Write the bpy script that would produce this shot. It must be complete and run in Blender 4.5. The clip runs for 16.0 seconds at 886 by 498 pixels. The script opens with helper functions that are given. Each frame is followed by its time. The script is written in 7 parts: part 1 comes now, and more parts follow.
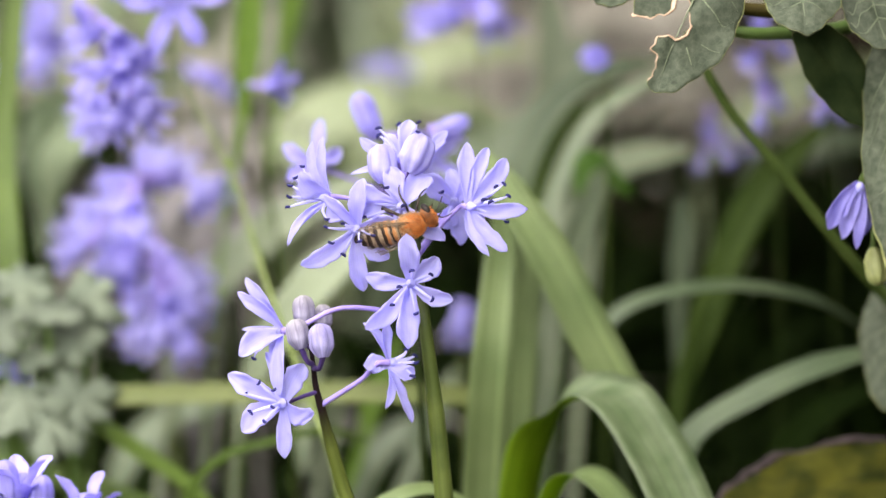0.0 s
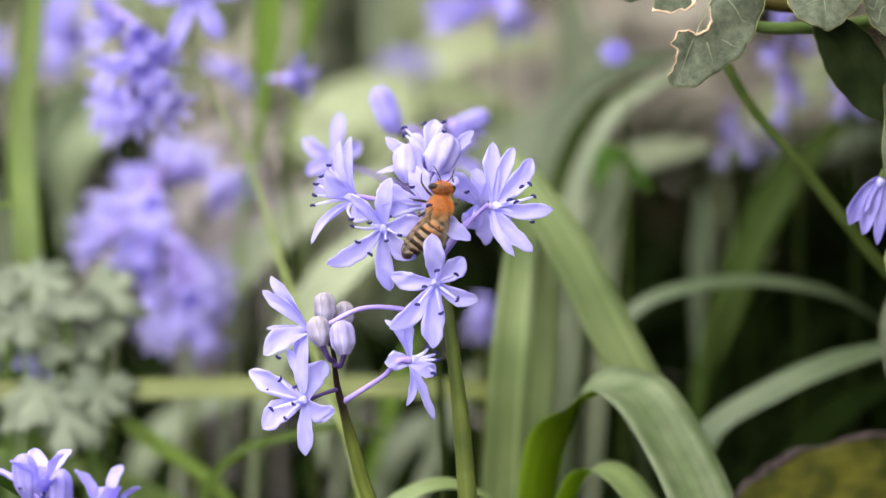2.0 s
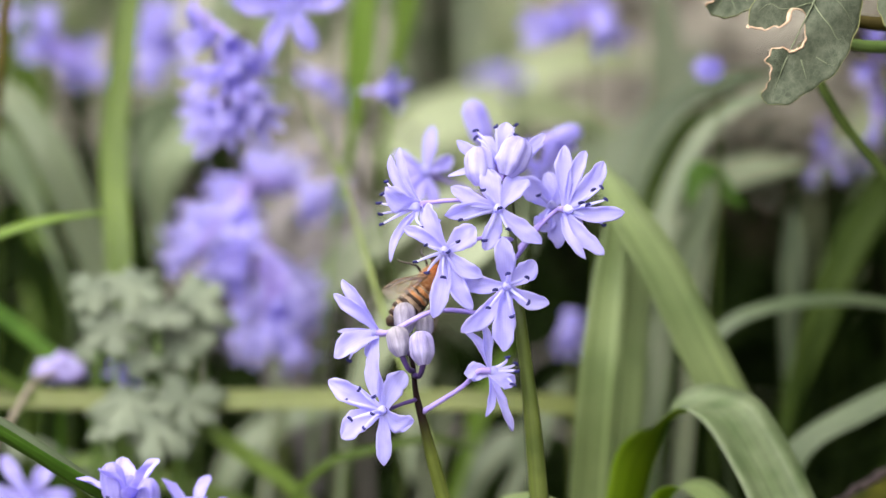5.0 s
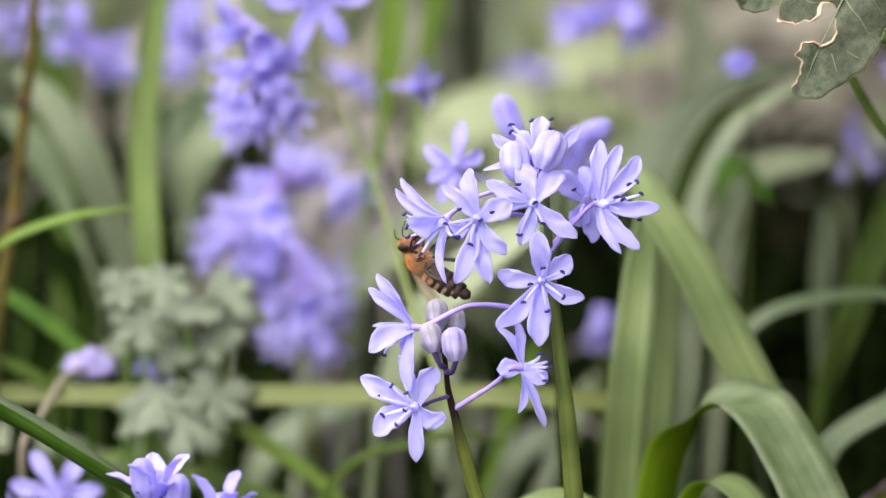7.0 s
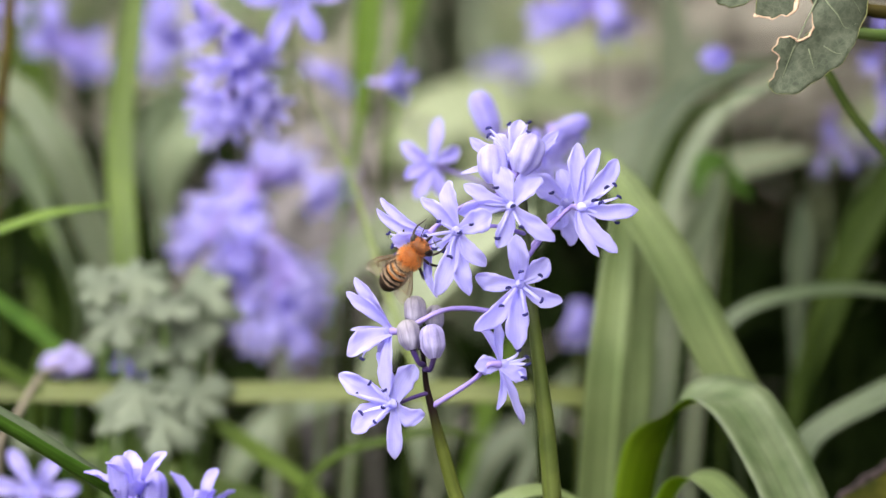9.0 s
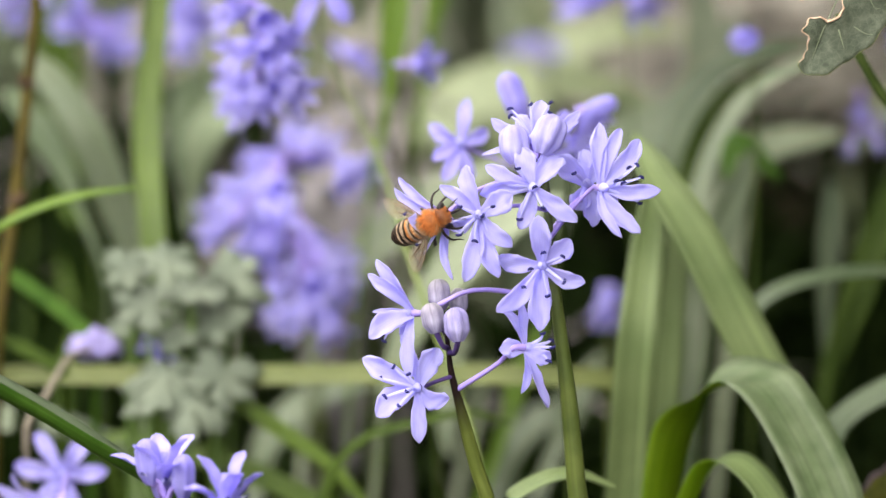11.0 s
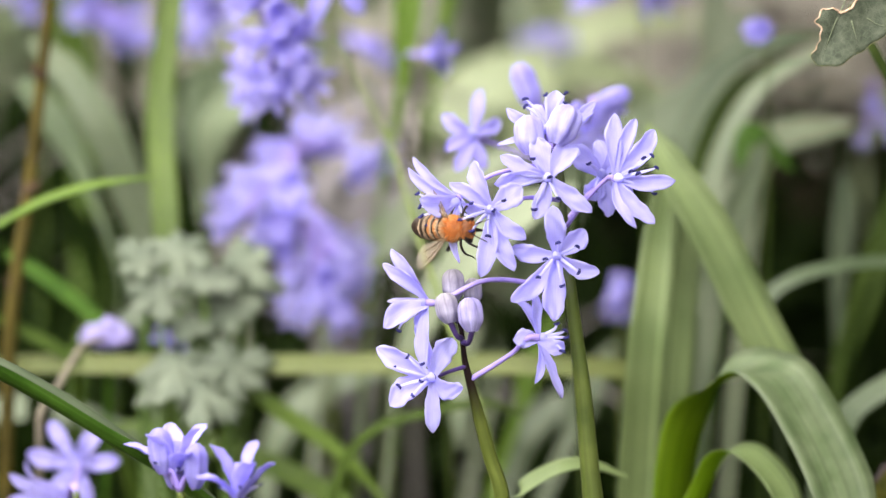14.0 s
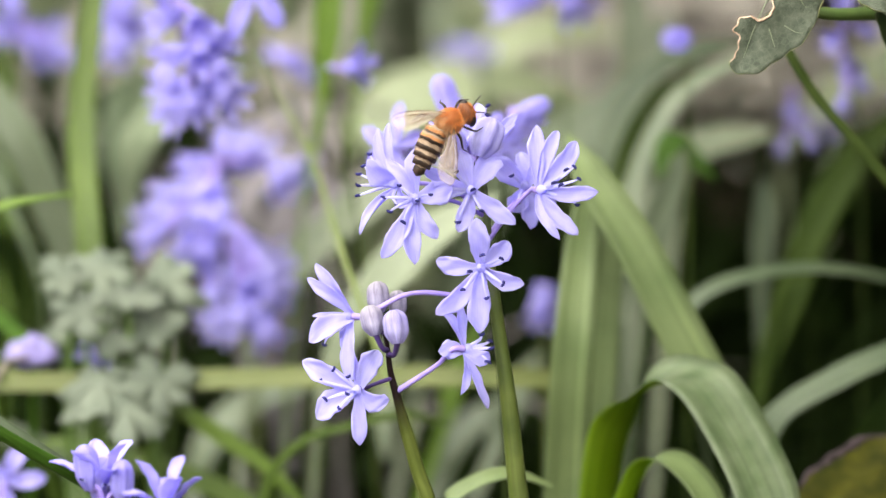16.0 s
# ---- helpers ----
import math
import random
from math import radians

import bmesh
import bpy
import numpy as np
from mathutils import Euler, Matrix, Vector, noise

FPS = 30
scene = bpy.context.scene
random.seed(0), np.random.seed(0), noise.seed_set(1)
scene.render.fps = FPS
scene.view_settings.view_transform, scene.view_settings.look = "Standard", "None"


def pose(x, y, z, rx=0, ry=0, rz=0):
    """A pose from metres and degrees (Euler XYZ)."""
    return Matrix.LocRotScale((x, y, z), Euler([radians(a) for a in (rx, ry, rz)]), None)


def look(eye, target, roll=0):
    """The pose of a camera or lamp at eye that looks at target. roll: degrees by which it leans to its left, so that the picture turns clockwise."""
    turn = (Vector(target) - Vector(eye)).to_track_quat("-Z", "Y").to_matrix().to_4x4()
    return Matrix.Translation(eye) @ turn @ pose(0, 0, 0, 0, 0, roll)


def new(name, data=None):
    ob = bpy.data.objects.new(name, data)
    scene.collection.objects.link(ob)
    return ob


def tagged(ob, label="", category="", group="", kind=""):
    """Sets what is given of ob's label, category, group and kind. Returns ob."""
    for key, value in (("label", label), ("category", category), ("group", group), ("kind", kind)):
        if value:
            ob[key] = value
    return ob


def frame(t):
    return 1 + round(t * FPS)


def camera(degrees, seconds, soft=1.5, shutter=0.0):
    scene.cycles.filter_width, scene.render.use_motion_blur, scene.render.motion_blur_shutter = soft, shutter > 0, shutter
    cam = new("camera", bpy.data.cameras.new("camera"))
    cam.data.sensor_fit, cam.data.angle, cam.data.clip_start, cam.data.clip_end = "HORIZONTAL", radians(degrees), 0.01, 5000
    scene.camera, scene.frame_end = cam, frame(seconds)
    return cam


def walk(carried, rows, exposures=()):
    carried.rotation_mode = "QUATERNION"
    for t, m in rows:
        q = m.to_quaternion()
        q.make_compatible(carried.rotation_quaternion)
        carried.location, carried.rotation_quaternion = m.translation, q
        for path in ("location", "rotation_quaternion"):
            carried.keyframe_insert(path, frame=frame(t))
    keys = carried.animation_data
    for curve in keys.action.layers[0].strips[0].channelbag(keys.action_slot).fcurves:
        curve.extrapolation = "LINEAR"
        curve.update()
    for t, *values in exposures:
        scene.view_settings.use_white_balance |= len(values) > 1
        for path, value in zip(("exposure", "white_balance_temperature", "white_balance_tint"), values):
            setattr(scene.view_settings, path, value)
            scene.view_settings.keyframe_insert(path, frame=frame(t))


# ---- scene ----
# ---- camera: a hand-steered macro lens half a metre from the flowers ----
cam = camera(14.3, 16.0, soft=1.5)
cam.data.dof.use_dof = True
cam.data.dof.focus_distance = 0.498
cam.data.dof.aperture_fstop = 12.5
cam.data.dof.aperture_blades = 7
EYE = Vector((0.0, -0.47553, 0.35451))
# seconds, yaw, pitch, roll in degrees, metres moved back
AIM = [
    (0.0, -2.613, -17.946, -0.13, 0.0037),
    (0.5, -2.642, -17.923, -0.10, 0.0033),
    (1.0, -2.674, -17.952, -0.18, 0.0029),
    (1.5, -2.359, -17.992, -0.17, 0.0028),
    (2.0, -2.283, -18.033, -0.11, 0.0029),
    (2.5, -2.091, -18.200, -0.06, 0.0023),
    (3.0, -2.115, -18.105, -0.03, 0.0027),
    (3.5, -1.759, -18.017, -0.03, 0.0023),
    (4.0, -1.335, -17.952, -0.02, 0.0033),
    (4.5, -0.955, -17.807, 0.16, 0.0028),
    (7.0, -0.233, -17.889, -0.03, 0.0015),
    (7.5, -0.117, -18.005, -0.00, 0.0000),
    (8.0, -0.000, -18.000, -0.00, -0.0000),
    (8.5, -0.023, -17.931, -0.05, 0.0004),
    (9.0, -0.622, -17.950, -0.11, 0.0009),
    (11.5, -0.032, -18.271, -0.31, -0.0016),
    (12.0, 0.007, -18.274, -0.29, -0.0019),
    (12.5, -0.035, -18.318, -0.26, -0.0026),
    (13.0, -0.023, -18.386, -0.41, -0.0015),
    (13.5, 0.050, -18.404, -0.33, -0.0010),
    (14.0, 0.076, -18.397, -0.26, -0.0005),
    (14.5, 0.020, -18.426, -0.34, -0.0005),
    (15.0, 0.067, -18.424, -0.32, -0.0007),
    (15.5, -0.186, -18.208, -0.49, 0.0002),
    (16.0, -1.243, -18.210, -0.66, 0.0007),
]


def aimed(yaw, pitch, roll, back):
    a, b = radians(yaw), radians(pitch)
    way = Vector((-math.sin(a) * math.cos(b), math.cos(a) * math.cos(b), math.sin(b)))
    eye = EYE - Vector((0, 0.95106, -0.30902)) * back
    return look(eye, eye + way, roll)


walk(cam, [(t, aimed(*r)) for t, *r in AIM], exposures=[(0.0, 1.70), (4.5, 1.65), (11.4, 1.62), (12.0, 1.79), (16.0, 1.79)])

# ---- light: a bright overcast sky ----
world = bpy.data.worlds.new("sky")
scene.world = world
world.use_nodes = True
wn, wl = world.node_tree.nodes, world.node_tree.links
sky = wn.new("ShaderNodeTexSky")
sky.sky_type = "NISHITA"
sky.sun_disc = False
sky.sun_elevation, sky.sun_rotation = radians(57), radians(218)
cloud = wn.new("ShaderNodeMixRGB")
cloud.inputs["Fac"].default_value = 0.88
cloud.inputs["Color2"].default_value = (12.0, 11.45, 10.45, 1)
wl.new(sky.outputs[0], cloud.inputs["Color1"])
wl.new(cloud.outputs[0], wn["Background"].inputs["Color"])
wn["Background"].inputs["Strength"].default_value = 0.135
sun = new("sun", bpy.data.lights.new("sun", "SUN"))
sun.data.energy, sun.data.angle, sun.data.color = 1.3, radians(70), (1.0, 0.97, 0.91)
sun.matrix_world = look((-0.5, -0.65, 1.25), (0, 0, 0))


# ---- materials ----
def material(name):
    m = bpy.data.materials.new(name)
    m.use_nodes = True
    nt = m.node_tree
    return m, nt.nodes, nt.links, nt.nodes["Principled BSDF"]


def ramp(nodes, stops):
    r = nodes.new("ShaderNodeValToRGB")
    while len(r.color_ramp.elements) < len(stops):
        r.color_ramp.elements.new(0.5)
    for e, (p, c) in zip(r.color_ramp.elements, stops):
        e.position, e.color = p, (*c, 1)
    return r


def organic(name, low, high, rough=0.5, scale=300.0, through_light=0.3, stripe=0.0, bump=0.3, spread=0.18, gloss=0.4, sheen=0.0, along=None, uv_scale=(60.0, 1.5)):
    """A leaf or petal: two scales of mottling, veins along its length, some light let through."""
    m, n, l, p = material(name)
    tex = n.new("ShaderNodeTexCoord")
    noise_a = n.new("ShaderNodeTexNoise")
    noise_a.inputs["Scale"].default_value, noise_a.inputs["Detail"].default_value = scale, 6
    l.new(tex.outputs["Object"], noise_a.inputs["Vector"])
    base = ramp(n, [(0.3, low), (0.7, high)])
    l.new(noise_a.outputs["Fac"], base.inputs[0])
    colour = base.outputs[0]
    noise_b = n.new("ShaderNodeTexNoise")
    noise_b.inputs["Scale"].default_value, noise_b.inputs["Detail"].default_value = scale * 6, 3
    l.new(tex.outputs["Object"], noise_b.inputs["Vector"])
    height = noise_b.outputs["Fac"]
    if stripe:
        mapping = n.new("ShaderNodeMapping")
        mapping.inputs["Scale"].default_value = (uv_scale[0], uv_scale[1], 1)
        l.new(tex.outputs["UV"], mapping.inputs["Vector"])
        veins = n.new("ShaderNodeTexNoise")
        veins.inputs["Scale"].default_value, veins.inputs["Detail"].default_value = 1.0, 3
        l.new(mapping.outputs[0], veins.inputs["Vector"])
        dark = ramp(n, [(0.35, (1 - stripe,) * 3), (0.65, (1.0,) * 3)])
        l.new(veins.outputs["Fac"], dark.inputs[0])
        mul = n.new("ShaderNodeMixRGB")
        mul.blend_type = "MULTIPLY"
        mul.inputs["Fac"].default_value = 1
        l.new(colour, mul.inputs["Color1"])
        l.new(dark.outputs[0], mul.inputs["Color2"])
        colour, height = mul.outputs[0], veins.outputs["Fac"]
    if along:
        split = n.new("ShaderNodeSeparateXYZ")
        l.new(tex.outputs["UV"], split.inputs[0])
        tone = ramp(n, along)
        l.new(split.outputs["Y"], tone.inputs[0])
        mul = n.new("ShaderNodeMixRGB")
        mul.blend_type = "MULTIPLY"
        mul.inputs["Fac"].default_value = 1
        l.new(colour, mul.inputs["Color1"])
        l.new(tone.outputs[0], mul.inputs["Color2"])
        colour = mul.outputs[0]
    info = n.new("ShaderNodeObjectInfo")
    hue = n.new("ShaderNodeHueSaturation")
    vary = n.new("ShaderNodeMapRange")
    vary.inputs["To Min"].default_value, vary.inputs["To Max"].default_value = 1 - spread, 1 + spread
    l.new(info.outputs["Random"], vary.inputs["Value"])
    l.new(vary.outputs[0], hue.inputs["Value"])
    l.new(colour, hue.inputs["Color"])
    l.new(hue.outputs[0], p.inputs["Base Color"])
    p.inputs["Roughness"].default_value = rough
    p.inputs["Specular IOR Level"].default_value = gloss
    p.inputs["Sheen Weight"].default_value = sheen
    relief = n.new("ShaderNodeBump")
    relief.inputs["Strength"].default_value, relief.inputs["Distance"].default_value = bump, 0.0002
    l.new(height, relief.inputs["Height"])
    l.new(relief.outputs[0], p.inputs["Normal"])
    if through_light:
        tr = n.new("ShaderNodeBsdfTranslucent")
        l.new(hue.outputs[0], tr.inputs["Color"])
        mix = n.new("ShaderNodeMixShader")
        mix.inputs["Fac"].default_value = through_light
        l.new(p.outputs[0], mix.inputs[1])
        l.new(tr.outputs[0], mix.inputs[2])
        l.new(mix.outputs[0], n["Material Output"].inputs["Surface"])
    return m


PETAL = organic("squill_petal", (0.535, 0.505, 0.94), (0.67, 0.64, 0.985), 0.75, 350, 0.6, stripe=0.10, bump=0.4, spread=0.06, uv_scale=(14, 1.2),
                along=[(0.0, (1, 1, 1)), (0.35, (0.93, 0.92, 0.98)), (1.0, (1, 1, 1))])
PETAL_DEEP = organic("bluebell_petal", (0.39, 0.345, 0.86), (0.55, 0.505, 0.955), 0.65, 250, 0.5, stripe=0.2, bump=0.2, spread=0.15, uv_scale=(10, 1.2))
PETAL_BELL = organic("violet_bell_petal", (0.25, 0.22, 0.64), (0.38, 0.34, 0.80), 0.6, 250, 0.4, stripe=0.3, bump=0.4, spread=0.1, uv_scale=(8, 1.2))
PETAL_MILD = organic("pale_bluebell_petal", (0.44, 0.40, 0.88), (0.61, 0.57, 0.955), 0.65, 250, 0.5, stripe=0.2, bump=0.2, spread=0.28, uv_scale=(10, 1.2))
BUD = organic("bud_skin", (0.27, 0.24, 0.36), (0.45, 0.42, 0.55), 0.6, 400, 0.25, stripe=0.35, bump=0.3, spread=0.08, uv_scale=(30, 1.5),
              along=[(0.0, (0.95, 0.95, 1.1)), (0.5, (1, 1, 1)), (0.85, (1.05, 1.05, 0.9)), (1.0, (1.0, 1.05, 0.75))])
BUD_PINK = organic("lilac_bud", (0.36, 0.32, 0.78), (0.62, 0.59, 0.94), 0.65, 260, 0.35, stripe=0.3, bump=0.4, spread=0.05, uv_scale=(14, 1.2))
BUD_DUSKY = organic("dusky_violet_bud", (0.30, 0.26, 0.55), (0.50, 0.46, 0.78), 0.6, 320, 0.3, stripe=0.35, bump=0.4, spread=0.05, uv_scale=(24, 1.4))
BUD_VIOLET = organic("violet_bud", (0.30, 0.26, 0.76), (0.46, 0.42, 0.90), 0.6, 250, 0.4, stripe=0.25, bump=0.3, spread=0.1, uv_scale=(10, 1.2))
BUD_PALE = organic("yellowish_bud", (0.30, 0.33, 0.11), (0.42, 0.44, 0.19), 0.5, 300, 0.2, stripe=0.2, bump=0.3, uv_scale=(12, 1.5))
FILAMENT = organic("filament", (0.58, 0.56, 0.93), (0.72, 0.70, 0.98), 0.6, 500, 0.6, bump=0.1)
OVARY = organic("ovary", (0.50, 0.48, 0.88), (0.62, 0.60, 0.94), 0.55, 500, 0.5, bump=0.2)
ANTHER = organic("anther", (0.010, 0.009, 0.06), (0.03, 0.028, 0.15), 0.6, 900, 0.0, bump=0.6, gloss=0.15)
PEDICEL = organic("pedicel", (0.22, 0.155, 0.50), (0.34, 0.26, 0.67), 0.4, 300, 0.0, bump=0.2)
PEDICEL_DARK = organic("dark_pedicel", (0.05, 0.03, 0.12), (0.10, 0.06, 0.20), 0.45, 300, 0.0, bump=0.2, gloss=0.1)
STEM = organic("stem", (0.058, 0.084, 0.014), (0.112, 0.142, 0.03), 0.45, 200, 0.0, stripe=0.25, bump=0.3, uv_scale=(12, 3))
STEM_DARK = organic("purple_stem", (0.06, 0.08, 0.014), (0.108, 0.132, 0.03), 0.5, 180, 0.0, stripe=0.3, bump=0.4, uv_scale=(10, 3),
                    along=[(0.0, (1, 1, 1)), (0.42, (0.95, 0.95, 0.9)), (0.60, (0.22, 0.10, 0.45)), (1.0, (0.18, 0.08, 0.45))], gloss=0.08)
# dark copy of STEM with the hollow's shade in its colour
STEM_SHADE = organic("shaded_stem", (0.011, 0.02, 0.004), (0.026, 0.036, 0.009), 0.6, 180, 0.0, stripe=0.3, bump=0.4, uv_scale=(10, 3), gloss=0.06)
BLADE = organic("strap_leaf", (0.13, 0.19, 0.066), (0.247, 0.315, 0.13), 0.5, 60, 0.3, stripe=0.55, bump=0.6, uv_scale=(11, 0.8))
BLADE_FRESH = organic("fresh_strap_leaf", (0.115, 0.215, 0.012), (0.19, 0.31, 0.034), 0.45, 60, 0.55, stripe=0.3, bump=0.5, uv_scale=(24, 1.5))
BLADE_FOLD = organic("mottled_strap_leaf", (0.098, 0.148, 0.06), (0.195, 0.242, 0.13), 0.45, 230, 0.2, stripe=0.35, bump=0.6, uv_scale=(20, 1.5))
BLADE_SOFT = organic("soft_green_strap_leaf", (0.082, 0.142, 0.015), (0.148, 0.22, 0.038), 0.5, 60, 0.45, stripe=0.3, bump=0.5, uv_scale=(20, 1.5))
BLADE_ASH = organic("ashen_strap_leaf", (0.22, 0.265, 0.165), (0.34, 0.38, 0.25), 0.5, 60, 0.3, stripe=0.2, bump=0.4, uv_scale=(20, 1.5))
# glow of light through the leaf, put into an extra bright base colour
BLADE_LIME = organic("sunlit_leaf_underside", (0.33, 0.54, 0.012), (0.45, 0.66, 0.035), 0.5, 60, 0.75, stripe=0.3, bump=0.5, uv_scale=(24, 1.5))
BLADE_GREY = organic("greyish_strap_leaf", (0.125, 0.165, 0.095), (0.225, 0.265, 0.165), 0.38, 60, 0.2, stripe=0.35, bump=0.5, uv_scale=(20, 1.5))
BLADE_OLIVE = organic("olive_strap_leaf", (0.145, 0.18, 0.045), (0.23, 0.265, 0.08), 0.5, 60, 0.3, stripe=0.35, bump=0.5, uv_scale=(16, 1.5))
# dimmer copy of the greyish leaf; part of its darkness is painted shade
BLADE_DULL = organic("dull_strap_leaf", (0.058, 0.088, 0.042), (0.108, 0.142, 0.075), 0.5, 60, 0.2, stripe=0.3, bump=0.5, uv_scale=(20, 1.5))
BLADE_DARK = organic("dark_strap_leaf", (0.038, 0.095, 0.009), (0.075, 0.155, 0.02), 0.5, 200, 0.25, stripe=0.35, bump=0.8, uv_scale=(16, 6), gloss=0.15)
# olive green lowered towards black where blades hang in shade
BLADE_DIM = organic("dim_strap_leaf", (0.028, 0.052, 0.005), (0.055, 0.088, 0.014), 0.5, 60, 0.2, stripe=0.3, bump=0.5, uv_scale=(20, 1.5), gloss=0.08)
BLADE_PALE = organic("pale_strap_leaf", (0.245, 0.29, 0.158), (0.355, 0.40, 0.232), 0.42, 50, 0.3, stripe=0.25, bump=0.4, uv_scale=(20, 1.5))
# far darker than a real leaf: deep shade is put into this colour
BLADE_SHADE = organic("shaded_strap_leaf", (0.0036, 0.0078, 0.001), (0.0088, 0.0172, 0.002), 0.8, 60, 0.15, stripe=0.3, bump=0.4, uv_scale=(20, 1.5), spread=0.2, gloss=0.03)
FERN = organic("feathery_leaf", (0.095, 0.12, 0.085), (0.18, 0.21, 0.15), 0.65, 120, 0.25, bump=0.4)
SHRUB = organic("shrub_leaf", (0.034, 0.046, 0.027), (0.098, 0.113, 0.078), 0.62, 700, 0.12, bump=0.9, gloss=0.25)


def net_veins(m, scale, light):
    """A fine net of paler veins over a leaf."""
    n, l = m.node_tree.nodes, m.node_tree.links
    p = n["Principled BSDF"]
    link = p.inputs["Base Color"].links[0]
    tex = n.new("ShaderNodeTexCoord")
    cells = n.new("ShaderNodeTexVoronoi")
    cells.feature = "DISTANCE_TO_EDGE"
    cells.inputs["Scale"].default_value = scale
    l.new(tex.outputs["Object"], cells.inputs["Vector"])
    line = ramp(n, [(0.0, (1, 1, 1)), (0.10, (0, 0, 0))])
    l.new(cells.outputs["Distance"], line.inputs[0])
    soft = n.new("ShaderNodeMath")
    soft.operation = "MULTIPLY"
    soft.inputs[1].default_value = 0.20
    l.new(line.outputs[0], soft.inputs[0])
    mix = n.new("ShaderNodeMixRGB")
    mix.inputs["Color2"].default_value = (*light, 1)
    l.new(soft.outputs[0], mix.inputs["Fac"])
    l.new(link.from_socket, mix.inputs["Color1"])
    l.new(mix.outputs[0], p.inputs["Base Color"])


net_veins(SHRUB, 950, (0.15, 0.17, 0.115))
# darker copy of SHRUB that holds a leaf's shaded side in its colour
SHRUB_SHADE = organic("shaded_shrub_leaf", (0.010, 0.018, 0.006), (0.028, 0.04, 0.014), 0.6, 200, 0.2, bump=0.7, gloss=0.06)
VEIN = organic("leaf_vein", (0.12, 0.145, 0.085), (0.18, 0.205, 0.125), 0.5, 300, 0.1, bump=0.3)
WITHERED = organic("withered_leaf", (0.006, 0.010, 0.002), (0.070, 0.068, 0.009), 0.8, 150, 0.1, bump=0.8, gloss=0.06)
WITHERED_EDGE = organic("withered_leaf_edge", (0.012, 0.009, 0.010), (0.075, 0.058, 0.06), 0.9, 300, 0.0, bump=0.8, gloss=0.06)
DRY = organic("dried_leaf_edge", (0.32, 0.20, 0.13), (0.58, 0.44, 0.33), 0.8, 700, 0.1, bump=0.8)
YELLOW_EDGE = organic("yellowish_leaf_edge", (0.15, 0.17, 0.05), (0.24, 0.24, 0.09), 0.5, 500, 0.1, bump=0.4)
TWIG_LEAN = organic("leaning_green_stalk", (0.085, 0.118, 0.025), (0.15, 0.188, 0.05), 0.5, 200, 0.0, stripe=0.2, bump=0.3, uv_scale=(8, 2),
                   along=[(0.0, (1, 1, 1)), (0.6, (1, 1, 1)), (0.8, (0.75, 0.7, 0.9)), (1.0, (0.7, 0.6, 0.9))])
# darker copy of TWIG: shade is part of the base colour
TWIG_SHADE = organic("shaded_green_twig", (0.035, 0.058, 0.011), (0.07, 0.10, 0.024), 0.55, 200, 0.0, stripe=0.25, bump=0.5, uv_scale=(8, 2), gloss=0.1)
TWIG = organic("green_twig", (0.07, 0.13, 0.025), (0.13, 0.20, 0.05), 0.5, 200, 0.0, stripe=0.25, bump=0.5, uv_scale=(8, 2))
BROWN_TWIG = organic("brown_twig", (0.036, 0.028, 0.006), (0.078, 0.060, 0.012), 0.7, 200, 0.0, stripe=0.3, bump=0.6, uv_scale=(8, 2), gloss=0.12)
UMBEL = organic("pale_lilac_floret", (0.32, 0.27, 0.60), (0.46, 0.41, 0.72), 0.6, 300, 0.3)
UMBEL_STALK = organic("pinkish_stalk", (0.11, 0.095, 0.065), (0.19, 0.16, 0.125), 0.6, 200, 0.0, stripe=0.2, uv_scale=(8, 2))
WITHERED_GREY = organic("withered_grey_leaf", (0.20, 0.182, 0.195), (0.33, 0.305, 0.32), 0.8, 90, 0.2, stripe=0.35, spread=0.2, gloss=0.1, uv_scale=(14, 1.5))
DEAD = organic("dead_stem", (0.27, 0.24, 0.235), (0.46, 0.415, 0.40), 0.8, 100, 0.1, stripe=0.3, spread=0.3, gloss=0.1)
STRAW = organic("dead_straw", (0.39, 0.355, 0.30), (0.60, 0.555, 0.48), 0.8, 100, 0.1, stripe=0.3, spread=0.35, gloss=0.1)
LITTER = organic("dead_leaf", (0.035, 0.022, 0.013), (0.12, 0.08, 0.05), 0.8, 80, 0.1, spread=0.4, gloss=0.08)


def soil_material():
    m, n, l, p = material("soil")
    tex = n.new("ShaderNodeTexCoord")
    a = n.new("ShaderNodeTexNoise")
    a.inputs["Scale"].default_value, a.inputs["Detail"].default_value = 30, 10
    l.new(tex.outputs["Object"], a.inputs["Vector"])
    c = ramp(n, [(0.3, (0.010, 0.007, 0.005)), (0.55, (0.024, 0.017, 0.011)), (0.8, (0.06, 0.046, 0.033))])
    l.new(a.outputs["Fac"], c.inputs[0])
    l.new(c.outputs[0], p.inputs["Base Color"])
    p.inputs["Roughness"].default_value = 0.9
    p.inputs["Specular IOR Level"].default_value = 0.06
    b = n.new("ShaderNodeBump")
    b.inputs["Strength"].default_value, b.inputs["Distance"].default_value = 0.8, 0.006
    l.new(a.outputs["Fac"], b.inputs["Height"])
    l.new(b.outputs[0], p.inputs["Normal"])
    return m


SOIL = soil_material()


def chitin(name, low, high, rough, scale=900, spread=0.0):
    return organic(name, low, high, rough, scale, 0.0, bump=0.4, spread=spread, gloss=0.2)


FUR = organic("orange_fur", (0.60, 0.165, 0.022), (0.84, 0.33, 0.085), 0.75, 900, 0.15, bump=0.1)
FUR_TAN = organic("tawny_fur", (0.46, 0.26, 0.12), (0.70, 0.46, 0.27), 0.75, 900, 0.15, bump=0.1)
FUR_PALE = organic("tan_fur", (0.27, 0.185, 0.115), (0.47, 0.35, 0.24), 0.8, 900, 0.15, bump=0.1)
